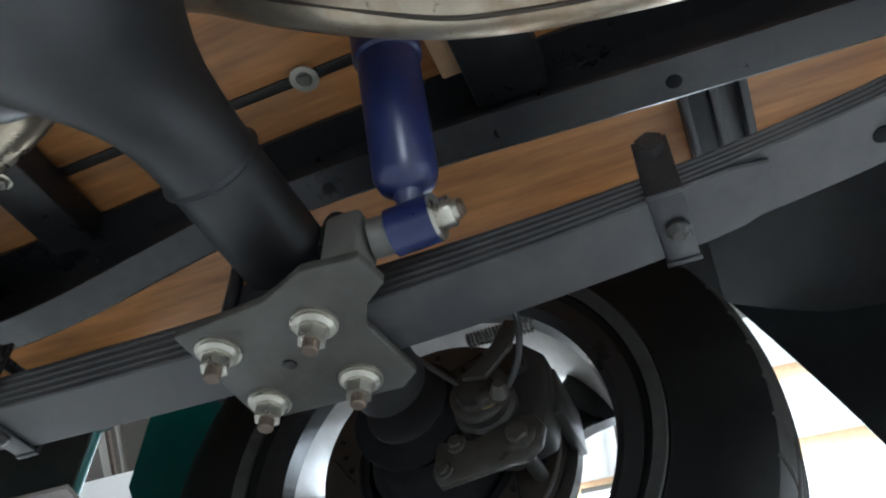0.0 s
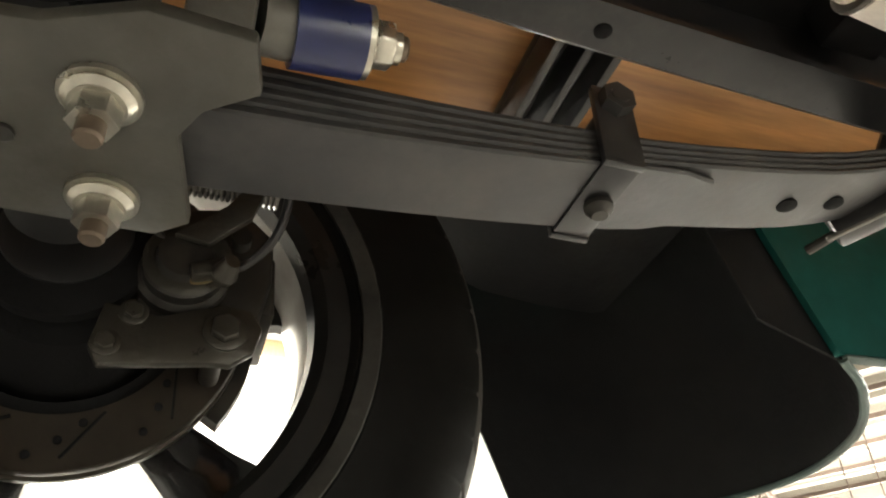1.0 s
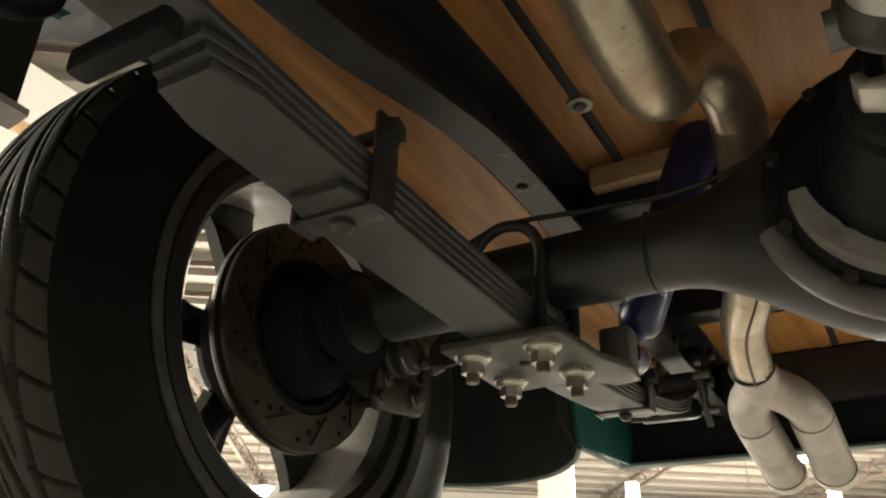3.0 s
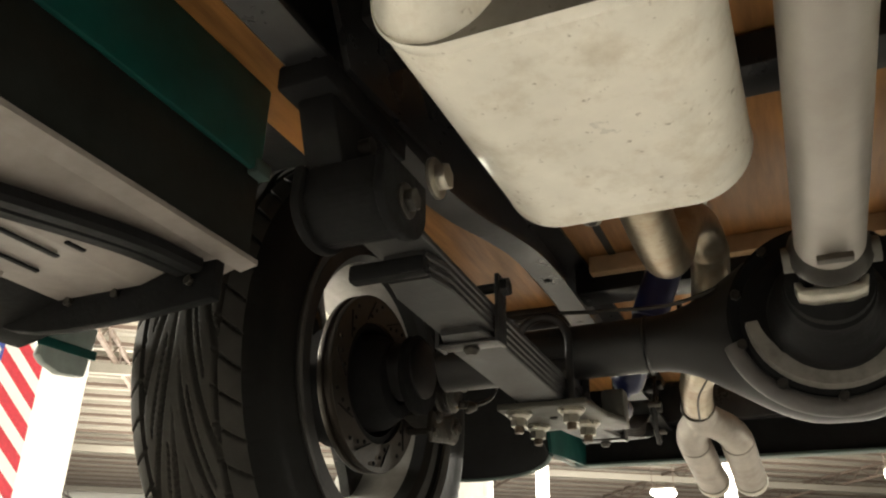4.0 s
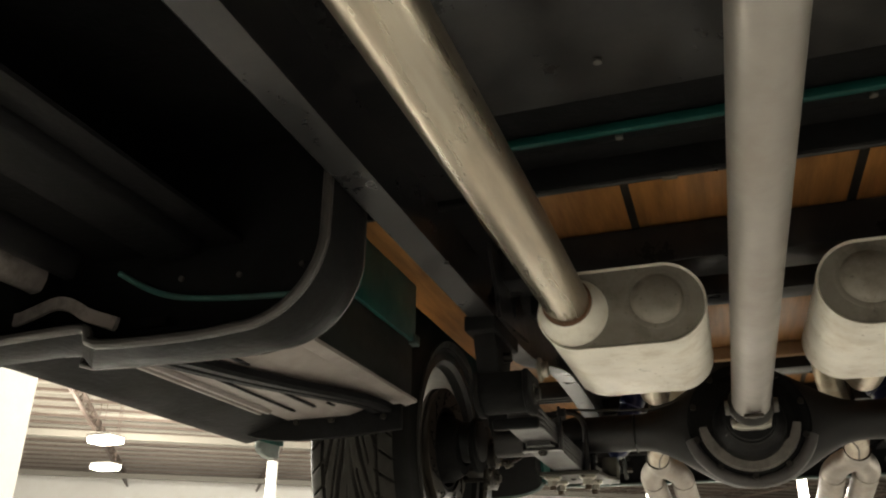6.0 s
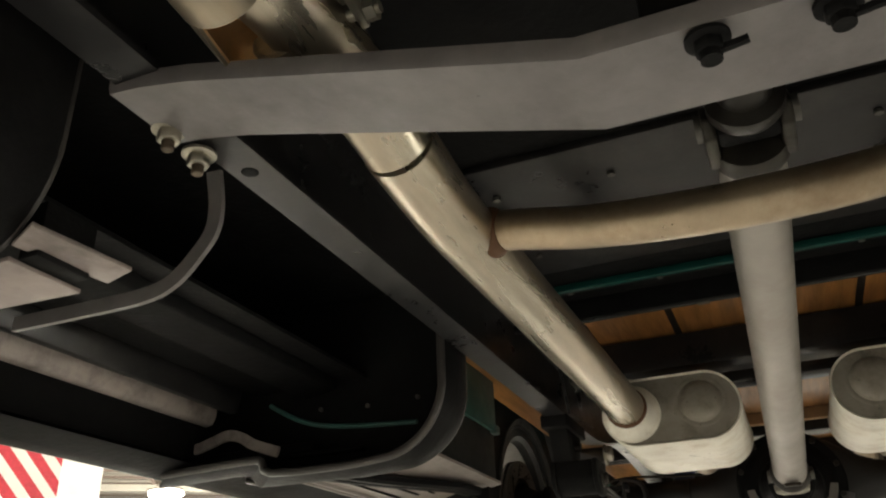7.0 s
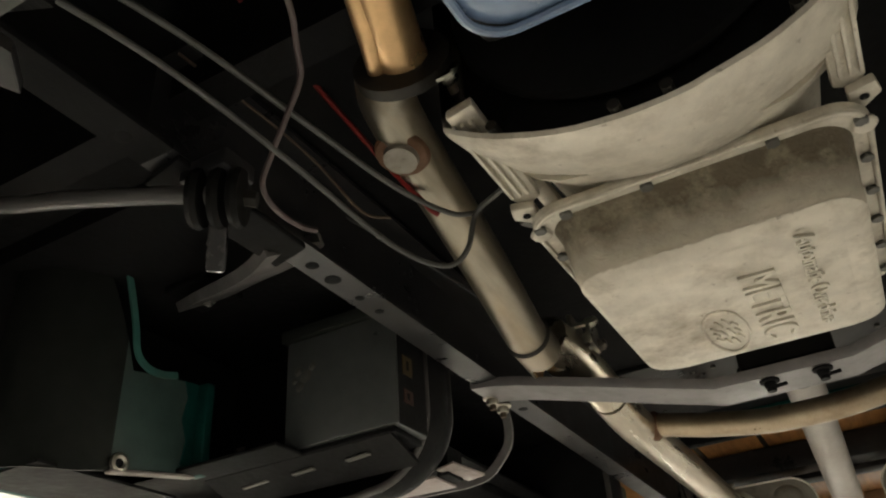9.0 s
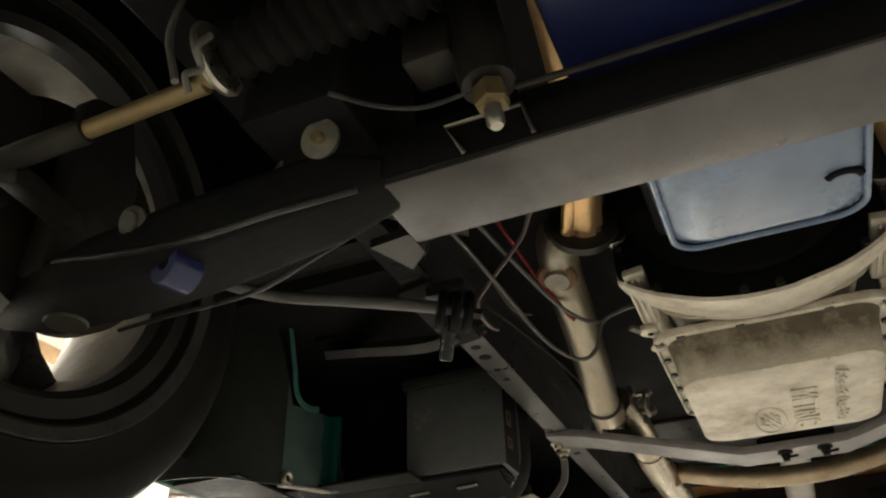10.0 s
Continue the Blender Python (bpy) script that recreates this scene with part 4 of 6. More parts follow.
    for d in (165, 205):
        part("slide_pin", rod(place(0.128, d, 0.60), place(0.128, d, 0.70), 0.008, segs=16), IRON, t)
    part("banjo_fitting", turned([(0.008, 0), (0.010, 0.006), (0.008, 0.012), (0.006, 0.02)], (0.574, -0.112, 0.492), (-1, -0.3, 0.2), 14), CALIPER, t)
    part("brake_hose", tube([(0.577, -0.103, 0.495), (0.562, -0.128, 0.500), (0.54, -0.145, 0.515), (0.525, -0.148, 0.55), (0.50, -0.13, 0.585), (0.47, -0.06, 0.578), (0.452, -0.02, AX - 0.02), (0.44, 0.02, AX + 0.03)], 0.0034, 8, 8), WIRE, t)
    part("hose_ferrule", turned([(0.003, -0.004), (0.0062, 0.0), (0.0062, 0.010), (0.0045, 0.012), (0.0045, 0.020), (0.0058, 0.022), (0.0058, 0.032), (0.004, 0.040)], (0.594, -0.074, 0.492), (-0.5, -0.86, 0.1), 14), BRASS, t, "pale brass hose fitting")
    part("axle_flange", turned([(0.040, 0), (0.062, 0.002), (0.062, 0.012), (0.045, 0.02)], (0.60, 0, AX - 0.008), (1, 0, 0), 36), DEEP, t)
    return t


brk = disc_brake()
other_side(brk)


# ---- exhaust ----
def muffler():
    t = thing("muffler", (0.19, 0.55, 0.51), "pale aluminised oval muffler with a stained shell", "muffler", "mufflers")
    y0, y1 = 0.440, 0.712
    # oval section in x and z
    cx, cz, hw, hh = 0.185, 0.572, 0.116, 0.058

    def oval(scale, dz=0.0):
        return [(cx + (hw - hh) * (1 if math.cos(a) > 0 else -1) + hh * scale * math.cos(a), cz + hh * scale * math.sin(a) + dz) for a in (2 * math.pi * (k + 0.5) / 48 for k in range(48))]

    def loft(stations, mat, name):
        bm = bmesh.new()
        rings = [[bm.verts.new((x, y, z)) for x, z in oval(s)] for y, s in stations]
        for a, b in zip(rings, rings[1:]):
            for k in range(48):
                bm.faces.new((a[k], a[(k + 1) % 48], b[(k + 1) % 48], b[k]))
        bm.faces.new(rings[0]), bm.faces.new(rings[-1])
        bmesh.ops.recalc_face_normals(bm, faces=bm.faces)
        return part(name, bm, mat, t)

    loft(((y0 + 0.003, 0.93), (y0 + 0.008, 1.0), (y1 - 0.008, 1.0), (y1 - 0.004, 0.97)), MUFFLER, "shell")
    loft(((y1 - 0.006, 0.98), (y1 + 0.001, 1.018), (y1 + 0.006, 1.018), (y1 + 0.008, 1.0), (y1 + 0.003, 0.95)), MUFFLER, "rolled_seam")
    loft(((y1 - 0.002, 0.955), (y1 + 0.004, 0.95)), MUFEND, "end_plate")
    loft(((y0 + 0.006, 0.98), (y0 - 0.004, 1.015), (y0 - 0.008, 1.0), (y0 - 0.003, 0.9)), MUFFLER, "rear_seam")
    part("pressed_bump", turned([(0.037, 0.0), (0.034, 0.005), (0.029, 0.0085), (0.022, 0.0105), (0.012, 0.0115), (0.002, 0.0118)], (0.134, y1 + 0.003, 0.579), (0, 1, 0), 36), MUFEND, t)
    part("weld_stain", turned([(0.0325, 0.0), (0.0352, 0.002), (0.0352, 0.006), (0.0325, 0.008)], (0.2527, y1 + 0.040, 0.5733), (0.02, 1, 0.03), 32), RUST, t, "brown-stained weld at the inlet")
    part("bump_ring", turned([(0.036, 0.0), (0.040, 0.0012), (0.044, 0.0)], (0.134, y1 + 0.004, 0.579), (0, 1, 0), 40), MUFEND, t)
    part("inlet_collar", turned([(0.052, -0.002), (0.046, 0.008), (0.035, 0.022), (0.0335, 0.04)], (0.252, y1 + 0.003, 0.572), (0.02, 1, 0.03), 36), MUFFLER, t)
    return t


muf = muffler()
other_side(muf)


def front_pipe():
    t = thing("exhaust_pipe", (0.26, 1.4, 0.6), "brushed stainless exhaust pipe running forward from the muffler", "exhaust pipe", "exhaust pipes")
    part("pipe", tube([(0.253, 0.735, 0.574), (0.256, 1.05, 0.576), (0.262, 1.35, 0.580), (0.266, 1.5, 0.584), (0.264, 1.62, 0.592)], 0.0318, 8, 28), STEEL, t)
    part("pipe_joint", tube([(0.264, 1.6195, 0.592), (0.266, 1.65, 0.600), (0.271, 1.70, 0.616), (0.279, 1.75, 0.628), (0.286, 1.80, 0.632)], 0.0305, 6, 28), STEEL, t)
    part("slip_collar", tube([(0.2998, 1.806, 0.6105), (0.2945, 1.862, 0.6105)], 0.0315, 4, 28), DULLSTEEL, t, "slotted slip joint collar")
    part("front_section", tube([(0.297, 1.84, 0.609), (0.291, 1.89, 0.615), (0.279, 2.0, 0.640), (0.270, 2.1, 0.664), (0.262, 2.2, 0.688), (0.248, 2.28, 0.695), (0.222, 2.33, 0.684)], 0.029, 8, 28), DULLSTEEL, t)
    # the cut-away end of the collar, open below, with a gold-tinted inside
    for name, r0, r1, mat, label in (("bore", 0.0268, 0.0286, COPPER, "gold-tinted inside of the cut collar end"), ("cut_shell", 0.0288, 0.0315, DULLSTEEL, "cut steel shell round the bore")):
        bm = bmesh.new()
        rings = []
        for k in range(6):
            f = k / 5
            c = Vector((0.2998 + 0.0120 * f, 1.8065 - 0.105 * f, 0.6105 + 0.0005 * f))
            lo, hi = -60 + 30 * f, 185 - 15 * f
            arc = [radians(lo + (hi - lo) * j / 16) for j in range(17)]
            rings.append([bm.verts.new(c + Vector((r * math.cos(a), 0, r * math.sin(a)))) for r, a in [(r1, a) for a in arc] + [(r0, a) for a in reversed(arc)]])
        for p, q in zip(rings, rings[1:]):
            for j in range(34):
                bm.faces.new((p[j], p[(j + 1) % 34], q[(j + 1) % 34], q[j]))
        bm.faces.new(rings[0]), bm.faces.new(rings[-1])
        bmesh.ops.recalc_face_normals(bm, faces=bm.faces)
        part(name, bm, mat, t, label)
    part("weld_bead", turned([(0.029, 0), (0.0335, 0.004), (0.029, 0.008)], (0.2945, 1.858, 0.6105), (-0.08, 1, 0.05), 28), IRON, t)
    part("sensor_bung", turned([(0.026, -0.012), (0.025, 0.002), (0.019, 0.004), (0.018, 0.012), (0.006, 0.013)], (0.263, 2.232, 0.669), (0.1, 0.25, -1), 28), MUFEND, t, "capped oxygen sensor bung")
    part("bung_weld", turned([(0.025, -0.004), (0.030, -0.001), (0.0275, 0.004), (0.024, 0.005)], (0.263, 2.232, 0.669), (0.1, 0.25, -1), 28), RUST, t, "brown weld round the bung")
    clamp = part("band_clamp", turned([(0.0365, 0), (0.039, 0.002), (0.039, 0.026), (0.0365, 0.028)], (0.273, 1.715, 0.620), (0.15, 1, 0.22), 32), ZINC, t)
    part("clamp_bolt", bar((0.225, 1.745, 0.637), (0.262, 1.75, 0.606), 0.012, 0.012, 0.002), ZINC, clamp)
    part("clamp_saddle", prism([(1.722, 0.604), (1.772, 0.610), (1.772, 0.661), (1.722, 0.654)], "x", 0.244, 0.252, 0.002), ZINC, clamp)
    part("clamp_saddle", prism([(1.728, 0.606), (1.766, 0.612), (1.766, 0.651), (1.728, 0.646)], "x", 0.220, 0.227, 0.002), ZINC, clamp)
    for y, z in ((1.735, 0.616), (1.76, 0.644)):
        part("clamp_rod", rod((0.209, y, z), (0.276, y, z), 0.0045, segs=12), ZINC, clamp)
        part("clamp_nut", rod((0.212, y, z), (0.220, y, z), 0.0085, segs=6), ZINC, clamp)
    clamp.matrix_basis = Matrix.Translation((0.012, 0.0, 0.010)) @ clamp.matrix_basis
    return t


fp = front_pipe()
other_side(fp)
t = thing("crossover_pipe", (0, 1.47, 0.53), "stained steel balance pipe joining the two exhausts", "exhaust pipe")
part("pipe", tube([(0.262, 1.447, 0.586), (0.235, 1.456, 0.582), (0.19, 1.465, 0.570), (0.14, 1.475, 0.556), (0.05, 1.500, 0.536), (-0.05, 1.500, 0.536), (-0.14, 1.475, 0.556), (-0.19, 1.465, 0.570), (-0.262, 1.447, 0.586)], 0.0198, 8, 20), BROWNSTEEL, t)
for s in (1, -1):
    part("weld", turned([(0.0195, -0.004), (0.0245, 0.003), (0.0255, 0.009), (0.0225, 0.013), (0.0195, 0.022)], (s * 0.247, 1.453, 0.583), (-s, 0.3, -0.2), 24), RUST, t, "rusty weld bead")


def tail_pipe():
    t = thing("tail_pipe", (0.24, -0.4, 0.55), "stained steel tail pipe over the axle, ending in twin tips", "exhaust pipe", "tail pipes")
    r = 0.0275
    part("outlet", tube([(0.185, 0.43, 0.575), (0.185, 0.33, 0.571), (0.185, 0.26, 0.567), (0.184, 0.205, 0.570), (0.181, 0.168, 0.594), (0.174, 0.140, 0.635), (0.164, 0.10, 0.664), (0.155, 0.05, 0.671), (0.151, 0.0, 0.658)], r, 8, 24), TAILSTEEL, t)
    part("down_pipe", tube([(0.151, 0.002, 0.6585), (0.157, -0.04, 0.634), (0.171, -0.10, 0.594), (0.186, -0.16, 0.563), (0.203, -0.215, 0.549), (0.216, -0.26, 0.547), (0.227, -0.32, 0.544), (0.238, -0.425, 0.535)], r, 8, 24), TAILSTEEL, t)
    part("seam", tube([(0.152, -0.06, 0.592), (0.166, -0.11, 0.560), (0.183, -0.165, 0.5345), (0.203, -0.215, 0.5215), (0.216, -0.26, 0.5195), (0.227, -0.32, 0.5165), (0.237, -0.415, 0.508)], 0.002, 8, 8), ROTOR, t, "rusty lengthwise weld seam")
    part("y_collar", turned([(0.0278, 0), (0.0300, 0.002), (0.0305, 0.03), (0.0315, 0.055), (0.024, 0.058)], (0.2378, -0.412, 0.537), (-0.03, -1, -0.26), 28), TIPSTEEL, t, "slim sleeve above the twin tips")
    part("collar_rim", turned([(0.0275, -0.002), (0.0312, 0.0), (0.0312, 0.003), (0.0275, 0.004)], (0.2378, -0.409, 0.5375), (-0.03, -1, -0.26), 28), ROTOR, t)
    for s in (-1, 1):
        part("fork_leg", tube([(0.2365, -0.445, 0.529), (0.2345 + s * 0.010, -0.468, 0.522), (0.231 + s * 0.030, -0.495, 0.512), (0.228 + s * 0.0395, -0.525, 0.501), (0.226 + s * 0.0395, -0.548, 0.494)], 0.0295, 8, 28), TIPSTEEL, t, "smooth branch of the forked collar")
        tip = part("tip", tube([(0.2268 + s * 0.0395, -0.540, 0.4965), (0.223 + s * 0.038, -0.62, 0.471), (0.219 + s * 0.037, -0.70, 0.446)], 0.0312, 6, 28), TIPSTEEL, t, "round stainless exhaust tip")
        part("mouth", turned([(0.025, -0.012), (0.0330, -0.012), (0.0334, 0.0), (0.0322, 0.005), (0.026, 0.004)], (0.219 + s * 0.037, -0.70, 0.446), (-0.05, -1, -0.31), 28, closed=True), ZINC, tip, "bright rolled mouth")
    part("hanger_rod", tube([(0.232, -0.40, 0.555), (0.245, -0.40, 0.62), (0.25, -0.41, 0.70), (0.25, -0.41, 0.7425)], 0.006, 6, 10), IRON, t)
    return t


tp = tail_pipe()
other_side(tp)

# ---- drive line ----
t = thing("drive_shaft", (0, 0.9, 0.6), "grey steel propeller shaft between gearbox and axle", "drive shaft")
A, B = Vector((0.016, 0.285, 0.518)), Vector((-0.006, 1.42, 0.640))
d = (B - A).normalized()
L = (B - A).length
part("tube", turned([(0.03, 0.0), (0.0325, 0.008), (0.0325, L - 0.06), (0.030, L - 0.02), (0.026, L)], A, d, 48), SHAFT, t)
part("rear_yoke", turned([(0.022, -0.03), (0.030, -0.022), (0.040, -0.010), (0.040, -0.004), (0.036, 0.004), (0.0325, 0.012)], A, d, 32), IRON, t)
part("cross", rod(A + Vector((-0.045, -0.012, -0.004)), A + Vector((0.045, -0.012, -0.004)), 0.013, segs=20), PLATE, t)
part("balance_weight", boxm(0.0, 0.032, 0.325, 0.337, 0.483, 0.489, 0.001), ROTOR, t)
yoke = part("front_yoke", turned([(0.036, -0.012), (0.038, 0.0), (0.036, 0.012), (0.022, 0.016)], B - d * 0.004, d, 28), IRON, t, "dark greasy universal joint")
for s in (1, -1):
    c = B + Vector((s * 0.033, 0.008, 0.001))
    part("ear", prism([(c.y - 0.012, c.z - 0.024), (c.y + 0.030, c.z - 0.017), (c.y + 0.042, c.z), (c.y + 0.030, c.z + 0.022), (c.y - 0.012, c.z + 0.024)], "x", c.x - 0.006, c.x + 0.006, 0.003), CALIPER, yoke)
    part("bearing_cap", rod((c.x + s * 0.004, c.y + 0.024, c.z + 0.002), (c.x + s * 0.012, c.y + 0.024, c.z + 0.002), 0.013, segs=18), PLATE, yoke)
part("joint_cross", boxm(B.x - 0.028, B.x + 0.028, B.y + 0.018, B.y + 0.046, B.z - 0.017, B.z + 0.019, 0.007), DEEP, yoke)
part("slip_yoke", turned([(0.030, 0.045), (0.034, 0.052), (0.034, 0.064), (0.0235, 0.070), (0.0235, 0.26)], B, d, 28), IRON, t, "dark greasy slip yoke sleeve")


def gearbox():
    t = thing("gearbox", (0, 2.0, 0.55), "cast aluminium automatic gearbox with a dented pan", "gearbox")
    # main case, narrowing to the tail
    bm = bmesh.new()
    rings = []
    for y, w, z0, z1 in ((1.66, 0.045, 0.615, 0.73), (1.80, 0.055, 0.60, 0.74), (1.87, 0.10, 0.575, 0.80), (2.20, 0.135, 0.570, 0.86), (2.24, 0.15, 0.555, 0.87)):
        rings.append([bm.verts.new((x, y, z)) for x, z in rounded(-w, w, z0, z1, w * 0.5, 5)])
    for a, b in zip(rings, rings[1:]):
        n = len(a)
        for k in range(n):
            bm.faces.new((a[k], a[(k + 1) % n], b[(k + 1) % n], b[k]))
    bm.faces.new(rings[0]), bm.faces.new(rings[-1])
    bmesh.ops.recalc_face_normals(bm, faces=bm.faces)
    part("case", bm, CAST, t)
    # pan: flange, grimy walls, pale dented floor
    part("pan_flange", prism(rounded(-0.153, 0.153, 1.862, 2.204, 0.035), "z", 0.557, 0.566, 0.0015), CAST, t, "scalloped silver pan flange")
    part("flange_rim", tube([(x, y, 0.5565) for x, y in rounded(-0.150, 0.150, 1.865, 2.201, 0.034, 8)] + [(0.150, 2.167, 0.5565)], 0.0028, 1, 8, smooth=False), CAST, t, "raised rim of the pan flange")
    for s in (1, -1):
        part("flange_lobe", turned([(0.004, -0.004), (0.009, -0.004), (0.011, 0.0), (0.009, 0.0025), (0.004, 0.003)], (s * 0.146, 2.172, 0.5555), (0, 0, -1), 24), CAST, t, "pale worn corner lobe")

    def fine_rounded(u0, u1, v0, v1):
        pts = rounded(u0, u1, v0, v1, 0.032, 10)
        i = next(k for k in range(len(pts)) if pts[k][0] > 0 > pts[k + 1][0])
        a, b = pts[i], pts[i + 1]
        return pts[: i + 1] + [(a[0] + (b[0] - a[0]) * j / 40, a[1]) for j in range(1, 40)] + pts[i + 1 :]

    def basin(stations, cap):
        bm = bmesh.new()
        rings = [[bm.verts.new((x, y + (0.0022 * noise.noise(Vector((x * 60, z * 30, 5.0))) + 0.0012 * noise.noise(Vector((x * 190, 1.0, 9.0))) if cap and k < 2 and y > 2.1 else 0.0), z)) for x, y in fine_rounded(-0.147 + ex, 0.147 - ex, 1.866 + er, 2.204 - ef)] for k, (ex, er, ef, z) in enumerate(stations)]
        for a, b in zip(rings, rings[1:]):
            n = len(a)
            for k in range(n):
                bm.faces.new((a[k], a[(k + 1) % n], b[(k + 1) % n], b[k]))
        if cap:
            # an uneven floor
            cols = 26
            def border(i, j):
                return 0.0019 * max(abs(2 * i / cols - 1), abs(2 * j / cols - 1)) ** 10

            grid = [[bm.verts.new((-0.105 + 0.21 * i / cols, 1.900 + 0.235 * j / cols, 0.4970 + border(i, j) + 0.0016 * noise.noise(Vector((i * 0.28, j * 0.28, 3.0))) + 0.0008 * noise.noise(Vector((i * 0.9, j * 0.9, 8.0))))) for j in range(cols + 1)] for i in range(cols + 1)]
            for i in range(cols):
                for j in range(cols):
                    bm.faces.new((grid[i][j], grid[i + 1][j], grid[i + 1][j + 1], grid[i][j + 1]))
            bm.faces.new(rings[-1])
        bmesh.ops.recalc_face_normals(bm, faces=bm.faces)
        return bm

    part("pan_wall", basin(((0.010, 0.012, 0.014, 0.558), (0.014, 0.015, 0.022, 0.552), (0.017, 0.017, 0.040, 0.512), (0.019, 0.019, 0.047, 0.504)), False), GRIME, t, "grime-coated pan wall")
    pan = part("pan_floor", basin(((0.018, 0.018, 0.046, 0.5045), (0.020, 0.020, 0.050, 0.5015), (0.026, 0.026, 0.057, 0.4986), (0.040, 0.040, 0.072, 0.4992)), True), CAST, t, "pale dented pan floor with raised letters")
    oval = [(0.027 + 0.022 * math.cos(2 * math.pi * k / 40), 1.966 + 0.058 * math.sin(2 * math.pi * k / 40), 0.4962) for k in range(41)]
    part("badge_ring", sweep(oval, ring_section(0.0016, 8), 1, smooth=False), CAST, pan)
    for dx, l in ((-0.011, 0.026), (-0.004, 0.040), (0.004, 0.036), (0.011, 0.022)):
        for j in range(3):
            y = 1.966 - l + 2 * l * (j + 0.5) / 3
            part("badge_bar", bar((0.027 + dx - 0.002, y - l * 0.24, 0.4960), (0.027 + dx + 0.002, y + l * 0.24, 0.4960), 0.0028, 0.0024, 0.0004), CAST, pan)
    for text, x, y, size, depth in (("METRIC", -0.008, 2.086, 0.048, 0.0016), ("Automatic Overdrive", -0.066, 2.130, 0.0235, 0.0011)):
        cu = bpy.data.curves.new("lettering", "FONT")
        cu.body, cu.size, cu.extrude, cu.bevel_depth = text, size, depth, size * 0.014
        ob = new("lettering", cu)
        dg = bpy.context.evaluated_depsgraph_get()
        me = bpy.data.meshes.new_from_object(ob.evaluated_get(dg))
        bpy.data.objects.remove(ob)
        bm = bmesh.new()
        bm.from_mesh(me)
        # letters read from below, tops towards -x
        bm.transform(Matrix.Translation((x, y, 0.4960)) @ Matrix(((0, -1, 0, 0), (-1, 0, 0, 0), (0, 0, -1, 0), (0, 0, 0, 1))))
        part("lettering", bm, CAST, pan, "raised letters " + text, shade=0)
    for k in range(6):
        y = 1.89 + 0.058 * k
        for x in (-0.144, 0.144):
            nut(t, (x, y, 0.557), (0, 0, -1), 0.0065, 0.0045, PLATE, "pan_bolt", washer=False)
    for x in (-0.075, 0.035, 0.113):
        for y in (1.873, 2.192):
            nut(t, (x, y, 0.557), (0, 0, -1), 0.0065, 0.0045, PLATE, "pan_bolt", washer=False)
    part("selector_lever", bar((0.13, 2.03, 0.62), (0.19, 2.10, 0.63), 0.012, 0.008), PLATE, t)
    part("side_rib", boxm(0.128, 0.146, 1.92, 2.20, 0.60, 0.612, 0.003), CAST, t)
    # bell housing
    bm = bmesh.new()
    rings = []
    for y, rx, rz in ((2.206, 0.235, 0.237), (2.225, 0.242, 0.244), (2.26, 0.252, 0.256), (2.295, 0.262, 0.2655), (2.324, 0.269, 0.2695), (2.334, 0.270, 0.270), (2.336, 0.266, 0.266), (2.328, 0.262, 0.262), (2.297, 0.255, 0.257)):
        rings.append([bm.verts.new((max(-0.163, min(0.163, rx * math.cos(a))), y, 0.793 + rz * math.sin(a) + (0.0018 * noise.noise(Vector((rx * math.cos(a) * 25, 3.0, 1.0))) if y > 2.32 else 0.0))) for a in (2 * math.pi * k / 96 for k in range(96))])
    for a, b in zip(rings, rings[1:]):
        for k in range(96):
            bm.faces.new((a[k], a[(k + 1) % 96], b[(k + 1) % 96], b[k]))
    bm.faces.new(rings[0])
    bmesh.ops.recalc_face_normals(bm, faces=bm.faces)
    part("bell_housing", bm, CAST, t, "smooth cast bell housing bowl")
    # added black sheet that paints the shade inside the bell
    part("bell_shade_web", prism([(-0.158, 0.605), (-0.10, 0.562), (0.0, 0.545), (0.10, 0.562), (0.158, 0.605), (0.158, 0.98), (-0.158, 0.98)], "y", 2.290, 2.294), DEEP, t, "added black wall painting the shade inside the bell housing")
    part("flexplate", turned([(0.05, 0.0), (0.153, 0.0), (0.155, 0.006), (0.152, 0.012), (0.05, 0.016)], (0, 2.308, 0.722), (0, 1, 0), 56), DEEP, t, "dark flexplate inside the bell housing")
    for s in (1, -1):
        for x, y in ((0.02, 2.3478), (0.118, 2.3478)):
            part("edge_bolt", rod((s * x, 2.328, 0.793 - math.sqrt(0.2695 ** 2 - x * x) + 0.010), (s * x, 2.340, 0.793 - math.sqrt(0.2695 ** 2 - x * x) + 0.010), 0.005, segs=10), IRON, t)
        flange = part("side_flange", prism([(s * 0.128, 2.350), (s * 0.155, 2.345), (s * 0.158, 2.205), (s * 0.150, 2.19), (s * 0.132, 2.20)], "z", 0.580, 0.590, 0.002), CAST, t, "ribbed cast flange beside the bell housing")
        for x in (0.1375, 0.1455, 0.1535):
            part("rib", bar((s * x, 2.335, 0.578), (s * (x + 0.001), 2.215, 0.578), 0.0035, 0.006, 0.001), CAST, flange)
        clip = part("clip", prism([(s * 0.140, 2.200), (s * 0.162, 2.206), (s * 0.166, 2.188), (s * 0.150, 2.172), (s * 0.141, 2.178)], "z", 0.570, 0.5795, 0.002), CAST, flange, "small cast clip with a hole")
        part("clip_hole", turned([(0.001, 0.0), (0.004, 0.0), (0.004, 0.001), (0.001, 0.001)], (s * 0.152, 2.190, 0.570), (0, 0, -1), 14), DEEP, clip)
    return t


gearbox()

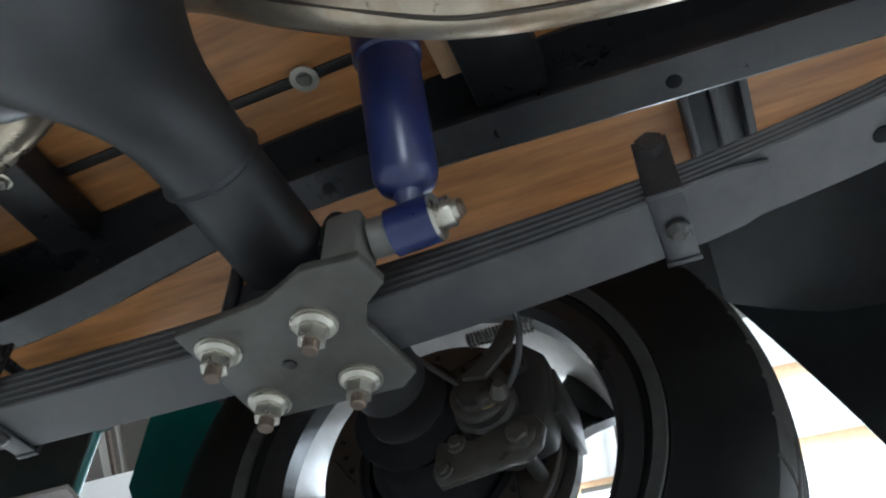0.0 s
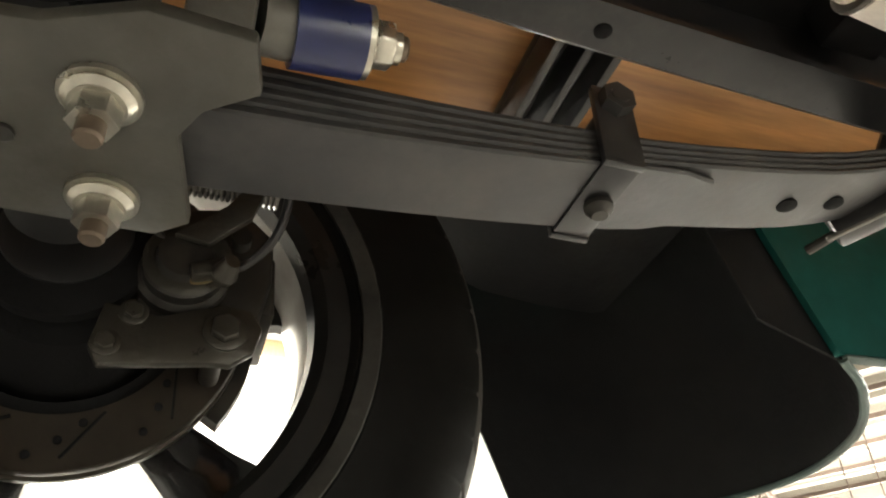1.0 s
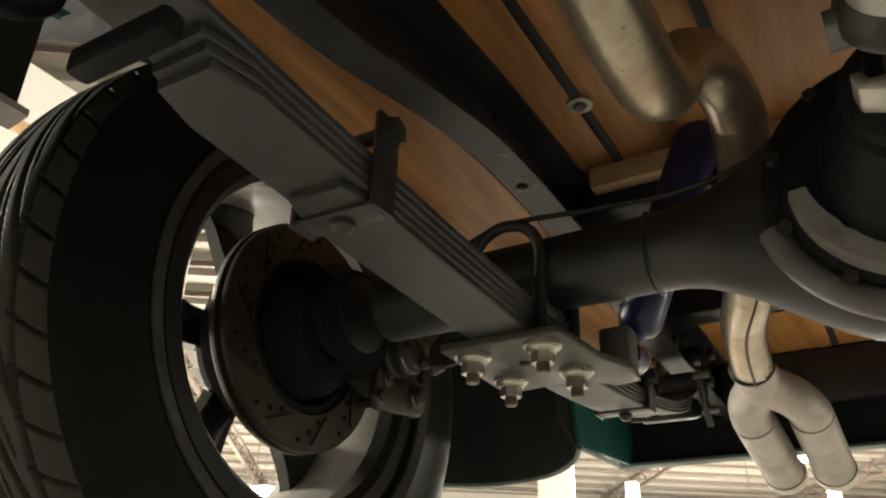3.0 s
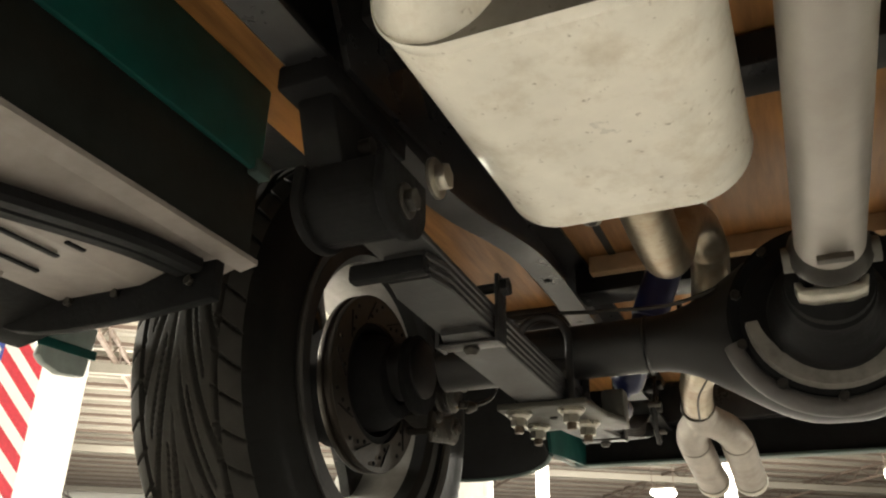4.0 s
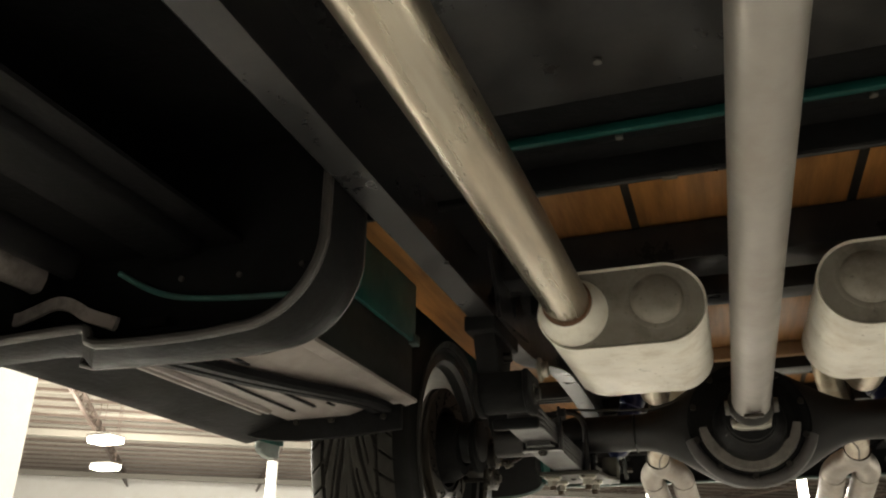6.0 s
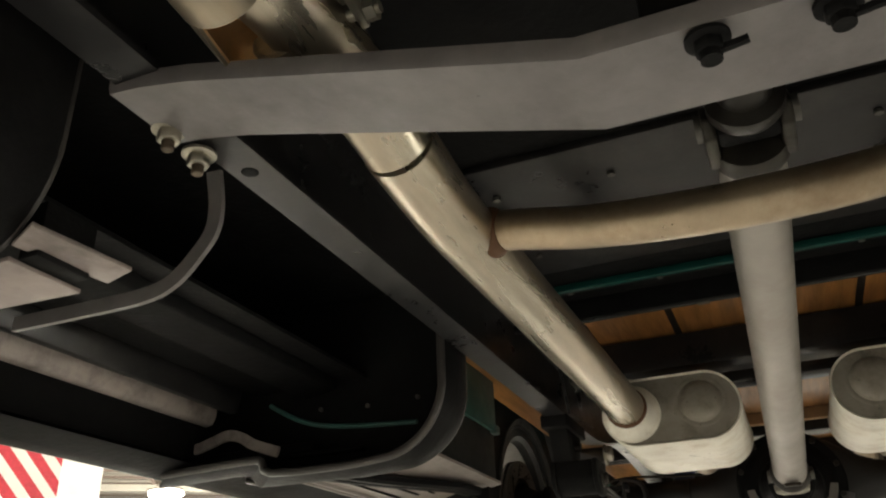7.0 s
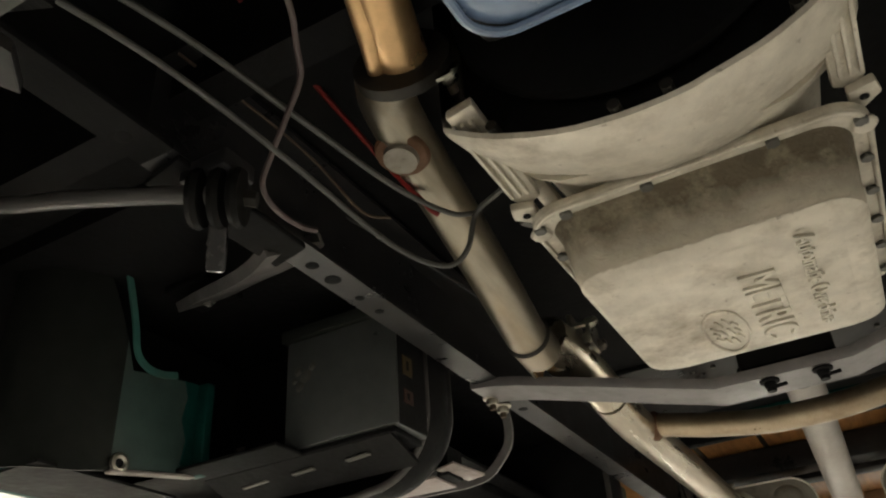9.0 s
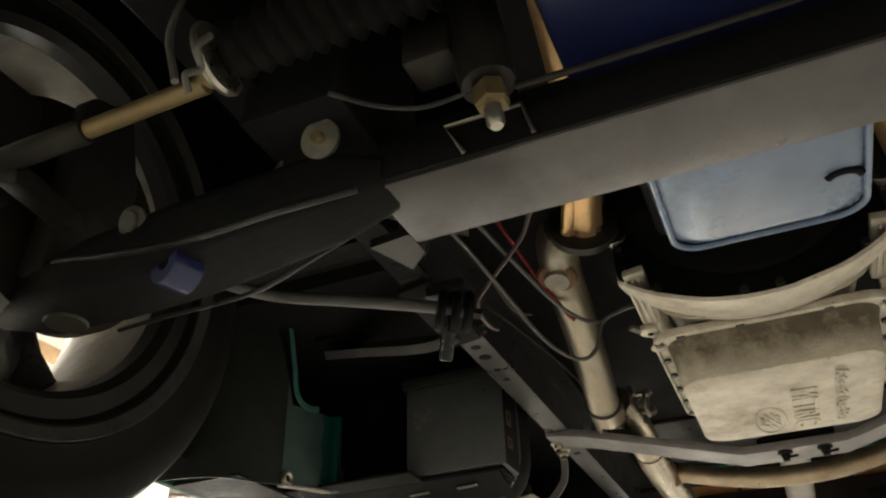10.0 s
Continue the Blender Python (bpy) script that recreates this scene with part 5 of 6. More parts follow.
t = thing("gearbox_crossmember", (0, 1.72, 0.5), "grey-black folded steel cross member carrying the gearbox", "cross member")
line = [(0.434, 0.6045), (0.405, 0.6015), (0.36, 0.592), (0.085, 0.515), (-0.085, 0.515), (-0.36, 0.592), (-0.405, 0.6015), (-0.434, 0.6045)]
bm = bmesh.new()
rings = [[bm.verts.new((x, y, z + dz)) for y, dz in ((1.686, 0.0), (1.688, -0.004), (1.762, -0.004), (1.764, 0.0), (1.764, 0.010), (1.760, 0.010), (1.760, 0.002), (1.690, 0.002), (1.690, 0.012), (1.686, 0.012))] for x, z in line]
for a, b in zip(rings, rings[1:]):
    for k in range(10):
        bm.faces.new((a[k], a[(k + 1) % 10], b[(k + 1) % 10], b[k]))
bm.faces.new(rings[0]), bm.faces.new(rings[-1])
bmesh.ops.recalc_face_normals(bm, faces=bm.faces)
part("channel", bm, CHANNELGREY, t)
for x in (-0.047, 0.017):
    part("mount_stud", rod((x, 1.752, 0.494), (x, 1.752, 0.515), 0.006, segs=14), DEEP, t)
    nut(t, (x, 1.752, 0.508), (0, 0, -1), 0.0085, 0.009, DEEP, "mount_nut")
    part("split_pin", bar((x - 0.004, 1.752, 0.4995), (x - 0.02, 1.754, 0.5005), 0.004, 0.004, 0.0005), DEEP, t)
part("rubber_mount", boxm(-0.07, 0.05, 1.69, 1.75, 0.532, 0.61, 0.006), RUBBER, t, "black rubber gearbox mount")
part("rear_strap", boxm(-0.05, 0.06, 1.65, 1.69, 0.535, 0.56, 0.004), DEEP, t)
for s in (1, -1):
    for y in (1.705, 1.668):
        nut(t, (s * 0.426, y, 0.602 if y > 1.69 else 0.60), (0, 0, -1), 0.010, 0.012, ZINC, "bolt", stud=0.008)


# ---- cab and body ----
t = thing("cab_floor", (0, 1.5, 0.75), "black undercoated pressed cab floor", "cab floor")
part("floor_pan", boxm(-0.92, 0.92, 0.86, 2.36, 0.752, 0.77, 0.004), DEEP, t)
part("tunnel", prism([(-0.25, 0.775), (-0.20, 0.88), (0.20, 0.88), (0.25, 0.775)], "y", 1.3, 2.3), DEEP, t)
part("rear_lip", boxm(-0.70, 0.70, 0.900, 0.912, 0.738, 0.7515, 0.003), GREEN, t, "teal painted cab lip")
part("rear_sill", boxm(-0.70, 0.70, 0.78, 0.842, 0.765, 0.80, 0.003), DEEP, t)
part("firewall", boxm(-0.92, 0.92, 2.36, 2.40, 0.70, 1.2), DEEP, t)
part("ribbed_plate", boxm(-0.36, 0.36, 0.985, 1.32, 0.741, 0.753, 0.003), BLACK, t, "scuffed black floor plate")
for k in range(5):
    for y in (0.875, 1.06, 1.25):
        nut(t, (-0.30 + 0.15 * k, y, 0.741 if y > 0.9 else 0.752), (0, 0, -1), 0.0055, 0.005, PLATE, "bolt", washer=False)
for s in (1, -1):
    part("sill_liner", boxm(s * 0.905, s * 0.92, 0.86, 2.36, 0.50, 0.755), DEEP, t)

t = thing("body_shell", (0, 0.6, 0.8), "teal truck body over the chassis", "truck body")
part("hood", boxm(-0.62, 0.62, 2.40, 3.6, 1.15, 1.2, 0.02), DEEP, t)
part("nose", boxm(-0.90, 0.90, 3.6, 3.66, 0.45, 1.2, 0.02), GREEN, t)
part("roof", boxm(-0.75, 0.75, 0.86, 2.35, 1.75, 1.8, 0.03), GREEN, t)
for s in (1, -1):
    part("door_skin", boxm(s * 0.922, s * 0.95, 0.84, 2.36, 0.52, 1.75, 0.01), GREEN, t)
    part("side_wall", boxm(s * 0.60, s * 0.615, -1.12, 0.78, 0.7465, 1.25, 0.004), GREEN, t)
    part("bed_skirt", boxm(s * 0.588, s * 0.5975, 0.462, 0.92, 0.632, 0.7455, 0.003), GREEN, t, "glossy teal lower bed side")
    part("skirt_clip", boxm(s * 0.572, s * 0.60, 0.862, 0.892, 0.630, 0.648, 0.004), GREENDULL, t)
    part("skirt_clip", boxm(s * 0.584, s * 0.630, 0.448, 0.475, 0.628, 0.6465, 0.003), GREENDULL, t)
    part("inner_front_fender", boxm(s * 0.50, s * 0.505, 2.42, 3.5, 0.78, 1.16), DEEP, t)
part("tailgate", boxm(-0.60, 0.60, -1.13, -1.10, 0.7465, 1.25, 0.01), GREEN, t)


def running_board():
    t = thing("running_board", (0.78, 1.2, 0.47), "running board with pale ribbed underside and dark skirt", "running board", "running boards")
    part("underside", prism([(0.600, 0.527), (0.70, 0.4965), (0.93, 0.494), (0.93, 0.500), (0.70, 0.5025), (0.600, 0.532)], "y", 0.45, 0.925, 0.001), BOARD, t)
    part("dark_underside", boxm(0.62, 0.82, 0.927, 1.02, 0.496, 0.502, 0.002), DEEP, t, "black coated board underside")
    part("dark_underside", boxm(0.62, 0.93, 1.77, 1.99, 0.496, 0.502, 0.002), DEEP, t, "black coated board underside")
    part("inner_apron", boxm(0.598, 0.605, 0.452, 0.925, 0.527, 0.640, 0.002), OLIVE, t, "dark olive coated inner apron")
    part("flange", boxm(0.592, 0.606, 0.45, 0.84, 0.6405, 0.6435, 0.001), PLATE, t, "thin bright flange edge")
    part("inner_lip", prism([(0.590, 0.524), (0.612, 0.519), (0.613, 0.524), (0.590, 0.530)], "y", 0.446, 0.925), BOARD, t)
    part("outer_skirt", prism([(0.82, 0.4955), (0.965, 0.505), (0.967, 0.488), (0.957, 0.474), (0.938, 0.468), (0.915, 0.472), (0.86, 0.485)], "y", 0.448, 1.02), DEEP, t)
    part("outer_skirt", prism([(0.875, 0.486), (0.962, 0.492), (0.967, 0.485), (0.957, 0.473), (0.938, 0.468), (0.915, 0.472)], "y", 1.0205, 1.88), DEEP, t)
    for off in (-0.013, 0.013):
        part("dark_rib", sweep([(0.775 + off, 1.02, 0.487), (0.757 + off, 0.965, 0.487), (0.705 + off, 0.81, 0.489), (0.663 + off * 0.9, 0.68, 0.496), (0.640 + off * 0.8, 0.58, 0.503), (0.632 + off * 0.7, 0.505, 0.505)], [(-0.011, -0.004), (-0.007, -0.009), (0.007, -0.009), (0.011, -0.004), (0.010, 0.006), (-0.010, 0.006)], 6, up=(0, 0, 1)), DEEP, t, "black pressed rib")
    for x, y1 in ((0.812, 0.99), (0.829, 0.97)):
        part("rib", prism([(x - 0.006, 0.4945), (x - 0.003, 0.489), (x + 0.003, 0.489), (x + 0.006, 0.4945)], "y", 0.585, y1), BOARD, t)
    for x, y0, y1, w in ((0.718, 0.595, 0.745, 0.0035), (0.768, 0.575, 0.838, 0.003), (0.683, 0.862, 0.940, 0.004), (0.682, 0.595, 0.618, 0.003)):
        part("slot", boxm(x - w, x + w, y0, y1, 0.4915, 0.4945, 0.001), DEEP, t, "narrow dark slot")
    part("end_plate", prism([(0.60, 0.468), (0.70, 0.460), (0.80, 0.458), (0.85, 0.461), (0.89, 0.468), (0.925, 0.480), (0.945, 0.500), (0.60, 0.512)], "y", 0.486, 0.500, 0.002), DEEP, t)
    for x in (0.631, 0.732, 0.802):
        nut(t, (x, 0.5005, 0.490), (0, 1, 0), 0.0055, 0.006, CALIPER, "bolt", washer=False)
    part("tread_top", boxm(0.705, 0.966, 0.45, 1.02, 0.5035, 0.518, 0.004), DEEP, t)
    part("tread_edge", boxm(0.93, 0.966, 1.02, 1.88, 0.4925, 0.497, 0.002), DEEP, t)
    part("rocker_skin", boxm(0.974, 0.980, 1.0, 1.93, 0.478, 0.64, 0.002), GREEN, t, "teal outer rocker skin")
    return t


other_side(running_board())


def cab_corner(label, far, near, sheet_at):
    """A rounded channel under the cab: two rolled lips, each (y, inner x, low z), and the band between them."""
    t = thing("cab_panel", (0.6, far[0], 0.55), label, "body panel", "cab panels")
    r = 0.10

    def rim(x_in, z_low, step):
        out = [(x_in, 0.752), (x_in, 0.66)]
        for k in range(11):
            a = math.pi + math.pi / 2 * k / 10
            out.append((x_in + r + r * math.cos(a), z_low + r + r * math.sin(a)))
        return out + [(0.60, z_low - 0.004), (step, z_low - 0.002), (step + 0.018, z_low + 0.016), (step + 0.05, z_low + 0.019), (step + 0.20, z_low + 0.014)]

    rows = []
    bm = bmesh.new()
    for k in range(7):
        f = k / 6
        y, x_in, z_low = (far[i] + (near[i] - far[i]) * f for i in range(3))
        out = 0.010 * math.sin(math.pi * f)
        rows.append([bm.verts.new((x, y, z)) for x, z in rim(x_in - out, z_low - out, 0.82 - 0.10 * f)])
    for p, q in zip(rows, rows[1:]):
        for k in range(len(p) - 1):
            bm.faces.new((p[k], p[k + 1], q[k + 1], q[k]))
    bmesh.ops.recalc_face_normals(bm, faces=bm.faces)
    bmesh.ops.solidify(bm, geom=bm.faces[:], thickness=0.003)
    part("band", bm, DEEP, t)
    y, x_in, z_low = sheet_at
    part("sheet", prism(rim(x_in + 0.004, z_low + 0.004, 0.82) + [(1.02, 0.752)], "y", y - 0.006, y), DEEP, t)
    for (y, x_in, z_low), rad, step in ((far, 0.0045, 0.82), (near, 0.006, 0.72)):
        part("rolled_lip", tube([(x, y, z) for x, z in rim(x_in, z_low, step)], rad, 3, 10), LIPGREY, t, "grey rolled lip")
    return t


corner = cab_corner("black cab rear corner with rounded rolled edges", (1.0, 0.452, 0.468), (1.11, 0.444, 0.457), (1.0, 0.452, 0.468))
part("seam_bead", tube([(0.53, 1.006, 0.530), (0.63, 1.006, 0.536), (0.70, 1.006, 0.545), (0.75, 1.006, 0.562), (0.80, 1.006, 0.59)], 0.004, 5, 8), TEALTIP, corner, "faint teal seam")
for x, z in ((0.618, 0.567), (0.704, 0.572), (0.53, 0.570)):
    nut(corner, (x, 1.0005, z), (0, 1, 0), 0.004, 0.004, PLATE, "bolt", washer=False)
other_side(corner)
corner = cab_corner("black cab front corner with rounded rolled edges", (1.765, 0.472, 0.470), (1.85, 0.466, 0.452), (1.765, 0.472, 0.470))
other_side(corner)


def cab_sill():
    t = thing("cab_sill", (0.68, 1.4, 0.52), "black pressed steel sill along the cab floor", "sill", "cab sills")
    part("web", boxm(0.62, 1.02, 1.0, 1.765, 0.612, 0.618), DEEP, t)
    part("inner_rail", prism([(0.665, 0.595), (0.725, 0.586), (0.735, 0.612), (0.66, 0.612)], "y", 1.02, 1.765, 0.003), DEEP, t)
    part("middle_rail", prism([(0.835, 0.598), (0.842, 0.574), (0.856, 0.574), (0.862, 0.612), (0.835, 0.612)], "y", 1.04, 1.765, 0.003), BLACK, t)
    part("bright_rib", prism([(0.874, 0.572), (0.880, 0.557), (0.894, 0.554), (0.901, 0.562), (0.902, 0.612), (0.874, 0.612)], "y", 1.05, 1.765, 0.004), RIBGREY, t, "pressed rib paled to paint bounced light")
    part("groove_rail", prism([(0.920, 0.556), (0.932, 0.556), (0.935, 0.612), (0.918, 0.612)], "y", 1.06, 1.765, 0.002), DEEP, t)
    part("outer_rib", prism([(0.946, 0.541), (0.952, 0.530), (0.966, 0.530), (0.972, 0.541), (0.972, 0.612), (0.946, 0.612)], "y", 1.06, 1.765, 0.003), RIBGREY, t, "outer rib paled to paint bounced light")
    part("end_bracket", sweep([(0.955, 1.062, 0.522), (0.905, 1.060, 0.519), (0.880, 1.060, 0.524), (0.842, 1.060, 0.534), (0.815, 1.060, 0.528), (0.790, 1.060, 0.514), (0.745, 1.058, 0.498)], [(-0.008, -0.003), (0.004, -0.005), (0.009, -0.002), (0.008, 0.002), (-0.008, 0.002)], 5, up=(0, 1, 0)), RIBGREY, t, "wrinkled pale end bracket")
    return t


other_side(cab_sill())

t = thing("battery_box", (0.58, 1.87, 0.5), "dull grey-black battery box with warning stickers beside the rail", "battery box")
part("case", prism([(0.458, 1.937), (0.650, 1.937), (0.650, 1.80), (0.54, 1.80), (0.463, 1.855), (0.463, 1.930)], "z", 0.506, 0.672, 0.004), BOXGREY, t)
part("rim", prism([(0.458, 1.944), (0.657, 1.944), (0.657, 1.795), (0.54, 1.795), (0.460, 1.852), (0.456, 1.925)], "z", 0.672, 0.692, 0.003), OLIVE, t)
part("ledge", prism([(1.932, 0.495), (1.934, 0.498), (1.930, 0.500), (1.86, 0.476), (1.86, 0.470)], "x", 0.475, 0.80), DEEP, t, "dark sloping ledge below the box")
# black sheet paints the shade on the case's side
part("side_shade_panel", boxm(0.4618, 0.4632, 1.856, 1.929, 0.508, 0.67), DEEP, t, "black sheet painting the shaded side of the box")
part("tray", prism([(0.468, 1.932), (0.645, 1.932), (0.645, 1.80), (0.54, 1.80), (0.472, 1.855)], "z", 0.4965, 0.5055, 0.002), DEEP, t)
# pale bars paint the light spots along the ledge
for x0, x1, y in ((0.525, 0.565, 1.908), (0.62, 0.66, 1.905), (0.705, 0.755, 1.90)):
    part("slot_light_bar", bar((x0, y, 0.4848), (x1, y - 0.004, 0.4838), 0.010, 0.003, 0.001), PLATE, t, "pale bar painting light at a slot of the ledge")
for z0, z1, mat, label in ((0.582, 0.610, STICKER, "yellow warning sticker"), (0.541, 0.560, STICKERRED, "orange warning sticker")):
    zc = (z0 + z1) / 2
    st = part("sticker", bar((0.4612, 1.917, zc), (0.4612, 1.893, zc), 0.0016, z1 - z0, 0.0), mat, t, label)
    f = 0.45
    part("print_bar", bar((0.4602, 1.917 - 0.024 * f + 0.003, zc), (0.4602, 1.917 - 0.024 * f - 0.003, zc), 0.0012, (z1 - z0) * 0.5, 0.0), DEEP, st)
for dx, dz, r in ((0.0, 0.0, 0.012), (0.014, 0.010, 0.008), (0.010, -0.014, 0.009), (-0.012, 0.012, 0.007), (0.020, -0.004, 0.005)):
    part("mud_patch", turned([(r, 0), (r * 0.8, 0.0012), (r * 0.3, 0.0018)], (0.615 + dx, 1.9365, 0.612 + dz), (0.1, 1, 0.1), 9), PLATE, t, "dried mud patch")
t = thing("floor_plate", (0.56, 1.72, 0.48), "pale scuffed steel plate under the cab corner", "plate")
part("plate", prism([(0.458, 1.690), (0.492, 1.680), (0.503, 1.762), (0.466, 1.778)], "z", 0.489, 0.493, 0.001), FLOORPLATE, t)
part("plate", prism([(0.508, 1.69), (0.69, 1.70), (0.67, 1.758), (0.508, 1.758)], "z", 0.480, 0.484, 0.001), FLOORPLATE, t)
part("hanger", boxm(0.49, 0.51, 1.70, 1.75, 0.484, 0.53, 0.002), DEEP, t)
t = thing("pipe_strap", (0.43, 1.63, 0.55), "thin bent steel strap below the chassis rail", "strap")
part("strap", sweep([(0.436, 1.635, 0.604), (0.438, 1.625, 0.575), (0.444, 1.62, 0.554), (0.455, 1.62, 0.537), (0.479, 1.62, 0.514), (0.51, 1.62, 0.505), (0.577, 1.62, 0.504), (0.665, 1.62, 0.505)], [(-0.007, -0.0025), (0.007, -0.0025), (0.007, 0.0025), (-0.007, 0.0025)], 8, up=(0, 1, 0)), CHANNELGREY, t)


# ---- rear fenders ----
def rear_fender():
    t = thing("rear_fender", (0.85, -0.3, 0.6), "rear fender, black inside, behind and over the wheel", "fender", "rear fenders")
    # shell behind the wheel: plan curve at the lower edge, drawn in towards the top
    plan = [(0.606, -0.705, 0.524), (0.64, -0.755, 0.510), (0.72, -0.810, 0.500), (0.84, -0.825, 0.496), (0.95, -0.760, 0.492), (0.995, -0.66, 0.488), (1.0, -0.515, 0.486)]
    low = smooth_line(plan, 5)
    bm = bmesh.new()
    rows = []
    for j, p in enumerate(low):
        f = j / (len(low) - 1)
        col = []
        for k in range(9):
            h = k / 8
            y = p.y + (0.17 * h + 0.04 * h * h) * (0.6 + 0.4 * f)
            x = p.x - 0.02 * h * h * f
            col.append(bm.verts.new((x, y, p.z + (0.95 - p.z) * h)))
        rows.append(col)
    for a, b in zip(rows, rows[1:]):
        for k in range(8):
            bm.faces.new((a[k], a[k + 1], b[k + 1], b[k]))
    bmesh.ops.recalc_face_normals(bm, faces=bm.faces)
    bmesh.ops.solidify(bm, geom=bm.faces[:], thickness=0.003)
    part("shell", bm, DEEP, t)
    part("edge_bead", tube([tuple(p) for p in plan], 0.005, 5, 8), GREENDULL, t, "pale teal folded edge")
    # liner over the tyre
    bm = bmesh.new()
    rows = []
    for k in range(17):
        a = radians(25 + 115 * k / 16)
        y, z = 0.45 * math.cos(a), WZ + 0.03 + 0.45 * math.sin(a)
        rows.append([bm.verts.new((x, y, z + dz)) for x, dz in ((0.612, 0.03), (0.70, 0.02), (0.80, 0.015), (0.90, 0.01), (0.975, 0.0))])
    for a, b in zip(rows, rows[1:]):
        for k in range(4):
            bm.faces.new((a[k], a[k + 1], b[k + 1], b[k]))
    bmesh.ops.solidify(bm, geom=bm.faces[:], thickness=0.003)
    part("liner", bm, DEEP, t)
    part("liner_tail", prism([(-0.343, 0.836), (-0.40, 0.805), (-0.47, 0.775), (-0.56, 0.765), (-0.66, 0.765), (-0.66, 0.770), (-0.56, 0.770), (-0.47, 0.780), (-0.40, 0.810), (-0.343, 0.841)], "x", 0.611, 0.95), DEEP, t, "black sheet closing the arch behind the tyre")
    # the tip's pale colour paints the glare on its side
    part("front_tip", prism([(0.432, 0.520), (0.434, 0.462), (0.424, 0.454), (0.398, 0.447), (0.360, 0.452), (0.352, 0.520)], "x", 0.916, 0.930, 0.003), TIPGLARE, t, "lower fender tip paled to paint its glare")
    part("tip_top", prism([(0.440, 0.474), (0.441, 0.486), (0.350, 0.489), (0.350, 0.477)], "x", 0.9135, 0.918, 0.001), GREEN, t, "teal upper part of the tip")
    part("front_skin", prism([(0.40, 0.74), (0.47, 0.52), (0.60, 0.52), (0.78, 0.80), (0.78, 1.0), (0.3, 1.0)], "x", 0.995, 1.005), GREEN, t)
    return t


other_side(rear_fender())


def rear_apron():
    t = thing("rear_apron", (0.6, -0.85, 0.6), "teal side plate ahead of the rear pan", "apron", "rear aprons")
    part("side_plate", prism([(-0.700, 0.527), (-1.01, 0.550), (-1.01, 0.72), (-0.645, 0.70), (-0.655, 0.66)], "x", 0.602, 0.610), GREEN, t, "teal painted side plate")
    part("closing_plate", prism([(-0.706, 0.526), (-0.62, 0.56), (-0.57, 0.72), (-0.70, 0.70)], "x", 0.611, 0.614), DEEP, t, "black inner plate")
    part("upper_plate", prism([(-0.42, 0.70), (-0.52, 0.69), (-0.60, 0.66), (-0.70, 0.688), (-1.01, 0.718), (-1.01, 0.742), (-0.42, 0.742)], "x", 0.603, 0.609), DEEP, t, "black upper part under the bed")
    part("lower_lip", bar((0.606, -0.705, 0.525), (0.632, -1.0, 0.549), 0.014, 0.004), GREENDULL, t)
    return t


other_side(rear_apron())
def quarter_sheet():
    t = thing("quarter_sheet", (0.63, 0.62, 0.70), "dark teal body sheet above the running board apron", "body sheet", "body sheets")
    part("sheet", prism([(0.425, 0.655), (0.52, 0.6445), (0.86, 0.6445), (0.86, 0.742), (0.45, 0.742)], "x", 0.628, 0.632), GREEN, t)
    part("tail_tip", prism([(0.421, 0.662), (0.428, 0.652), (0.52, 0.6405), (0.515, 0.600), (0.535, 0.600), (0.54, 0.6425)], "x", 0.6225, 0.6265), TEALTIP, t, "pointed teal end of the sheet")
    return t


other_side(quarter_sheet())
t = thing("rear_pan", (0, -1.02, 0.6), "teal rolled rear pan across the tail", "rear pan")
part("sheet", boxm(-0.635, 0.635, -1.03, -1.012, 0.552, 0.80, 0.004), DEEP, t)
part("lip", boxm(-0.635, 0.635, -1.034, -0.995, 0.546, 0.553, 0.002), GREENDULL, t)
for x in (-0.5, 0.53):
    t = thing("bed_bracket", (x * 0.9, -0.38, 0.70), "black channel bracket under the bed side", "bracket", "bed brackets")
    s = 1 if x > 0 else -1
    for dy in (-0.028, 0.0, 0.028):
        part("web", boxm(s * 0.416, s * 0.60, -0.381 + dy - 0.004, -0.381 + dy + 0.004, 0.700, 0.746, 0.001), BLACK, t)
    part("top", boxm(s * 0.416, s * 0.60, -0.414, -0.348, 0.735, 0.7455, 0.001), BLACK, t)


# ---- front end ----
t = thing("front_crossmember", (0, 2.7, 0.49), "grey-black welded front suspension cross member", "cross member")
part("beam", prism([(-0.301, 2.736), (0.301, 2.736), (0.300, 2.640), (-0.300, 2.640)], "z", 0.500, 0.536, 0.003), BEAMPAINT, t)
# black strip paints the shade on the beam's front face
part("front_shade_strip", boxm(-0.301, 0.301, 2.7365, 2.741, 0.5025, 0.537, 0.001), DEEP, t, "black strip painting the shaded front face")
part("upper_beam", boxm(-0.30, 0.30, 2.655, 2.72, 0.535, 0.575, 0.004), DEEP, t)
for s in (1, -1):
    part("tower", prism([(2.62, 0.56), (2.80, 0.56), (2.78, 0.80), (2.66, 0.80)], "x", s * 0.30, s * 0.40, 0.004), DEEP, t)
    part("wing", prism([(s * 0.25, 0.50), (s * 0.40, 0.58), (s * 0.455, 0.60), (s * 0.455, 0.64), (s * 0.25, 0.56)], "y", 2.63, 2.66), DEEP, t)
    part("gusset", prism([(s * 0.301, 2.655), (s * 0.345, 2.65), (s * 0.325, 2.595), (s * 0.30, 2.62)], "z", 0.502, 0.512), BLACK, t)
loop = part("wire_loop", tube([(0.209, 2.742, 0.505), (0.225, 2.743, 0.538), (0.156, 2.743, 0.538), (0.148, 2.742, 0.505)], 0.002, 1, 8, smooth=False), ZINC, t, "bent wire guard")


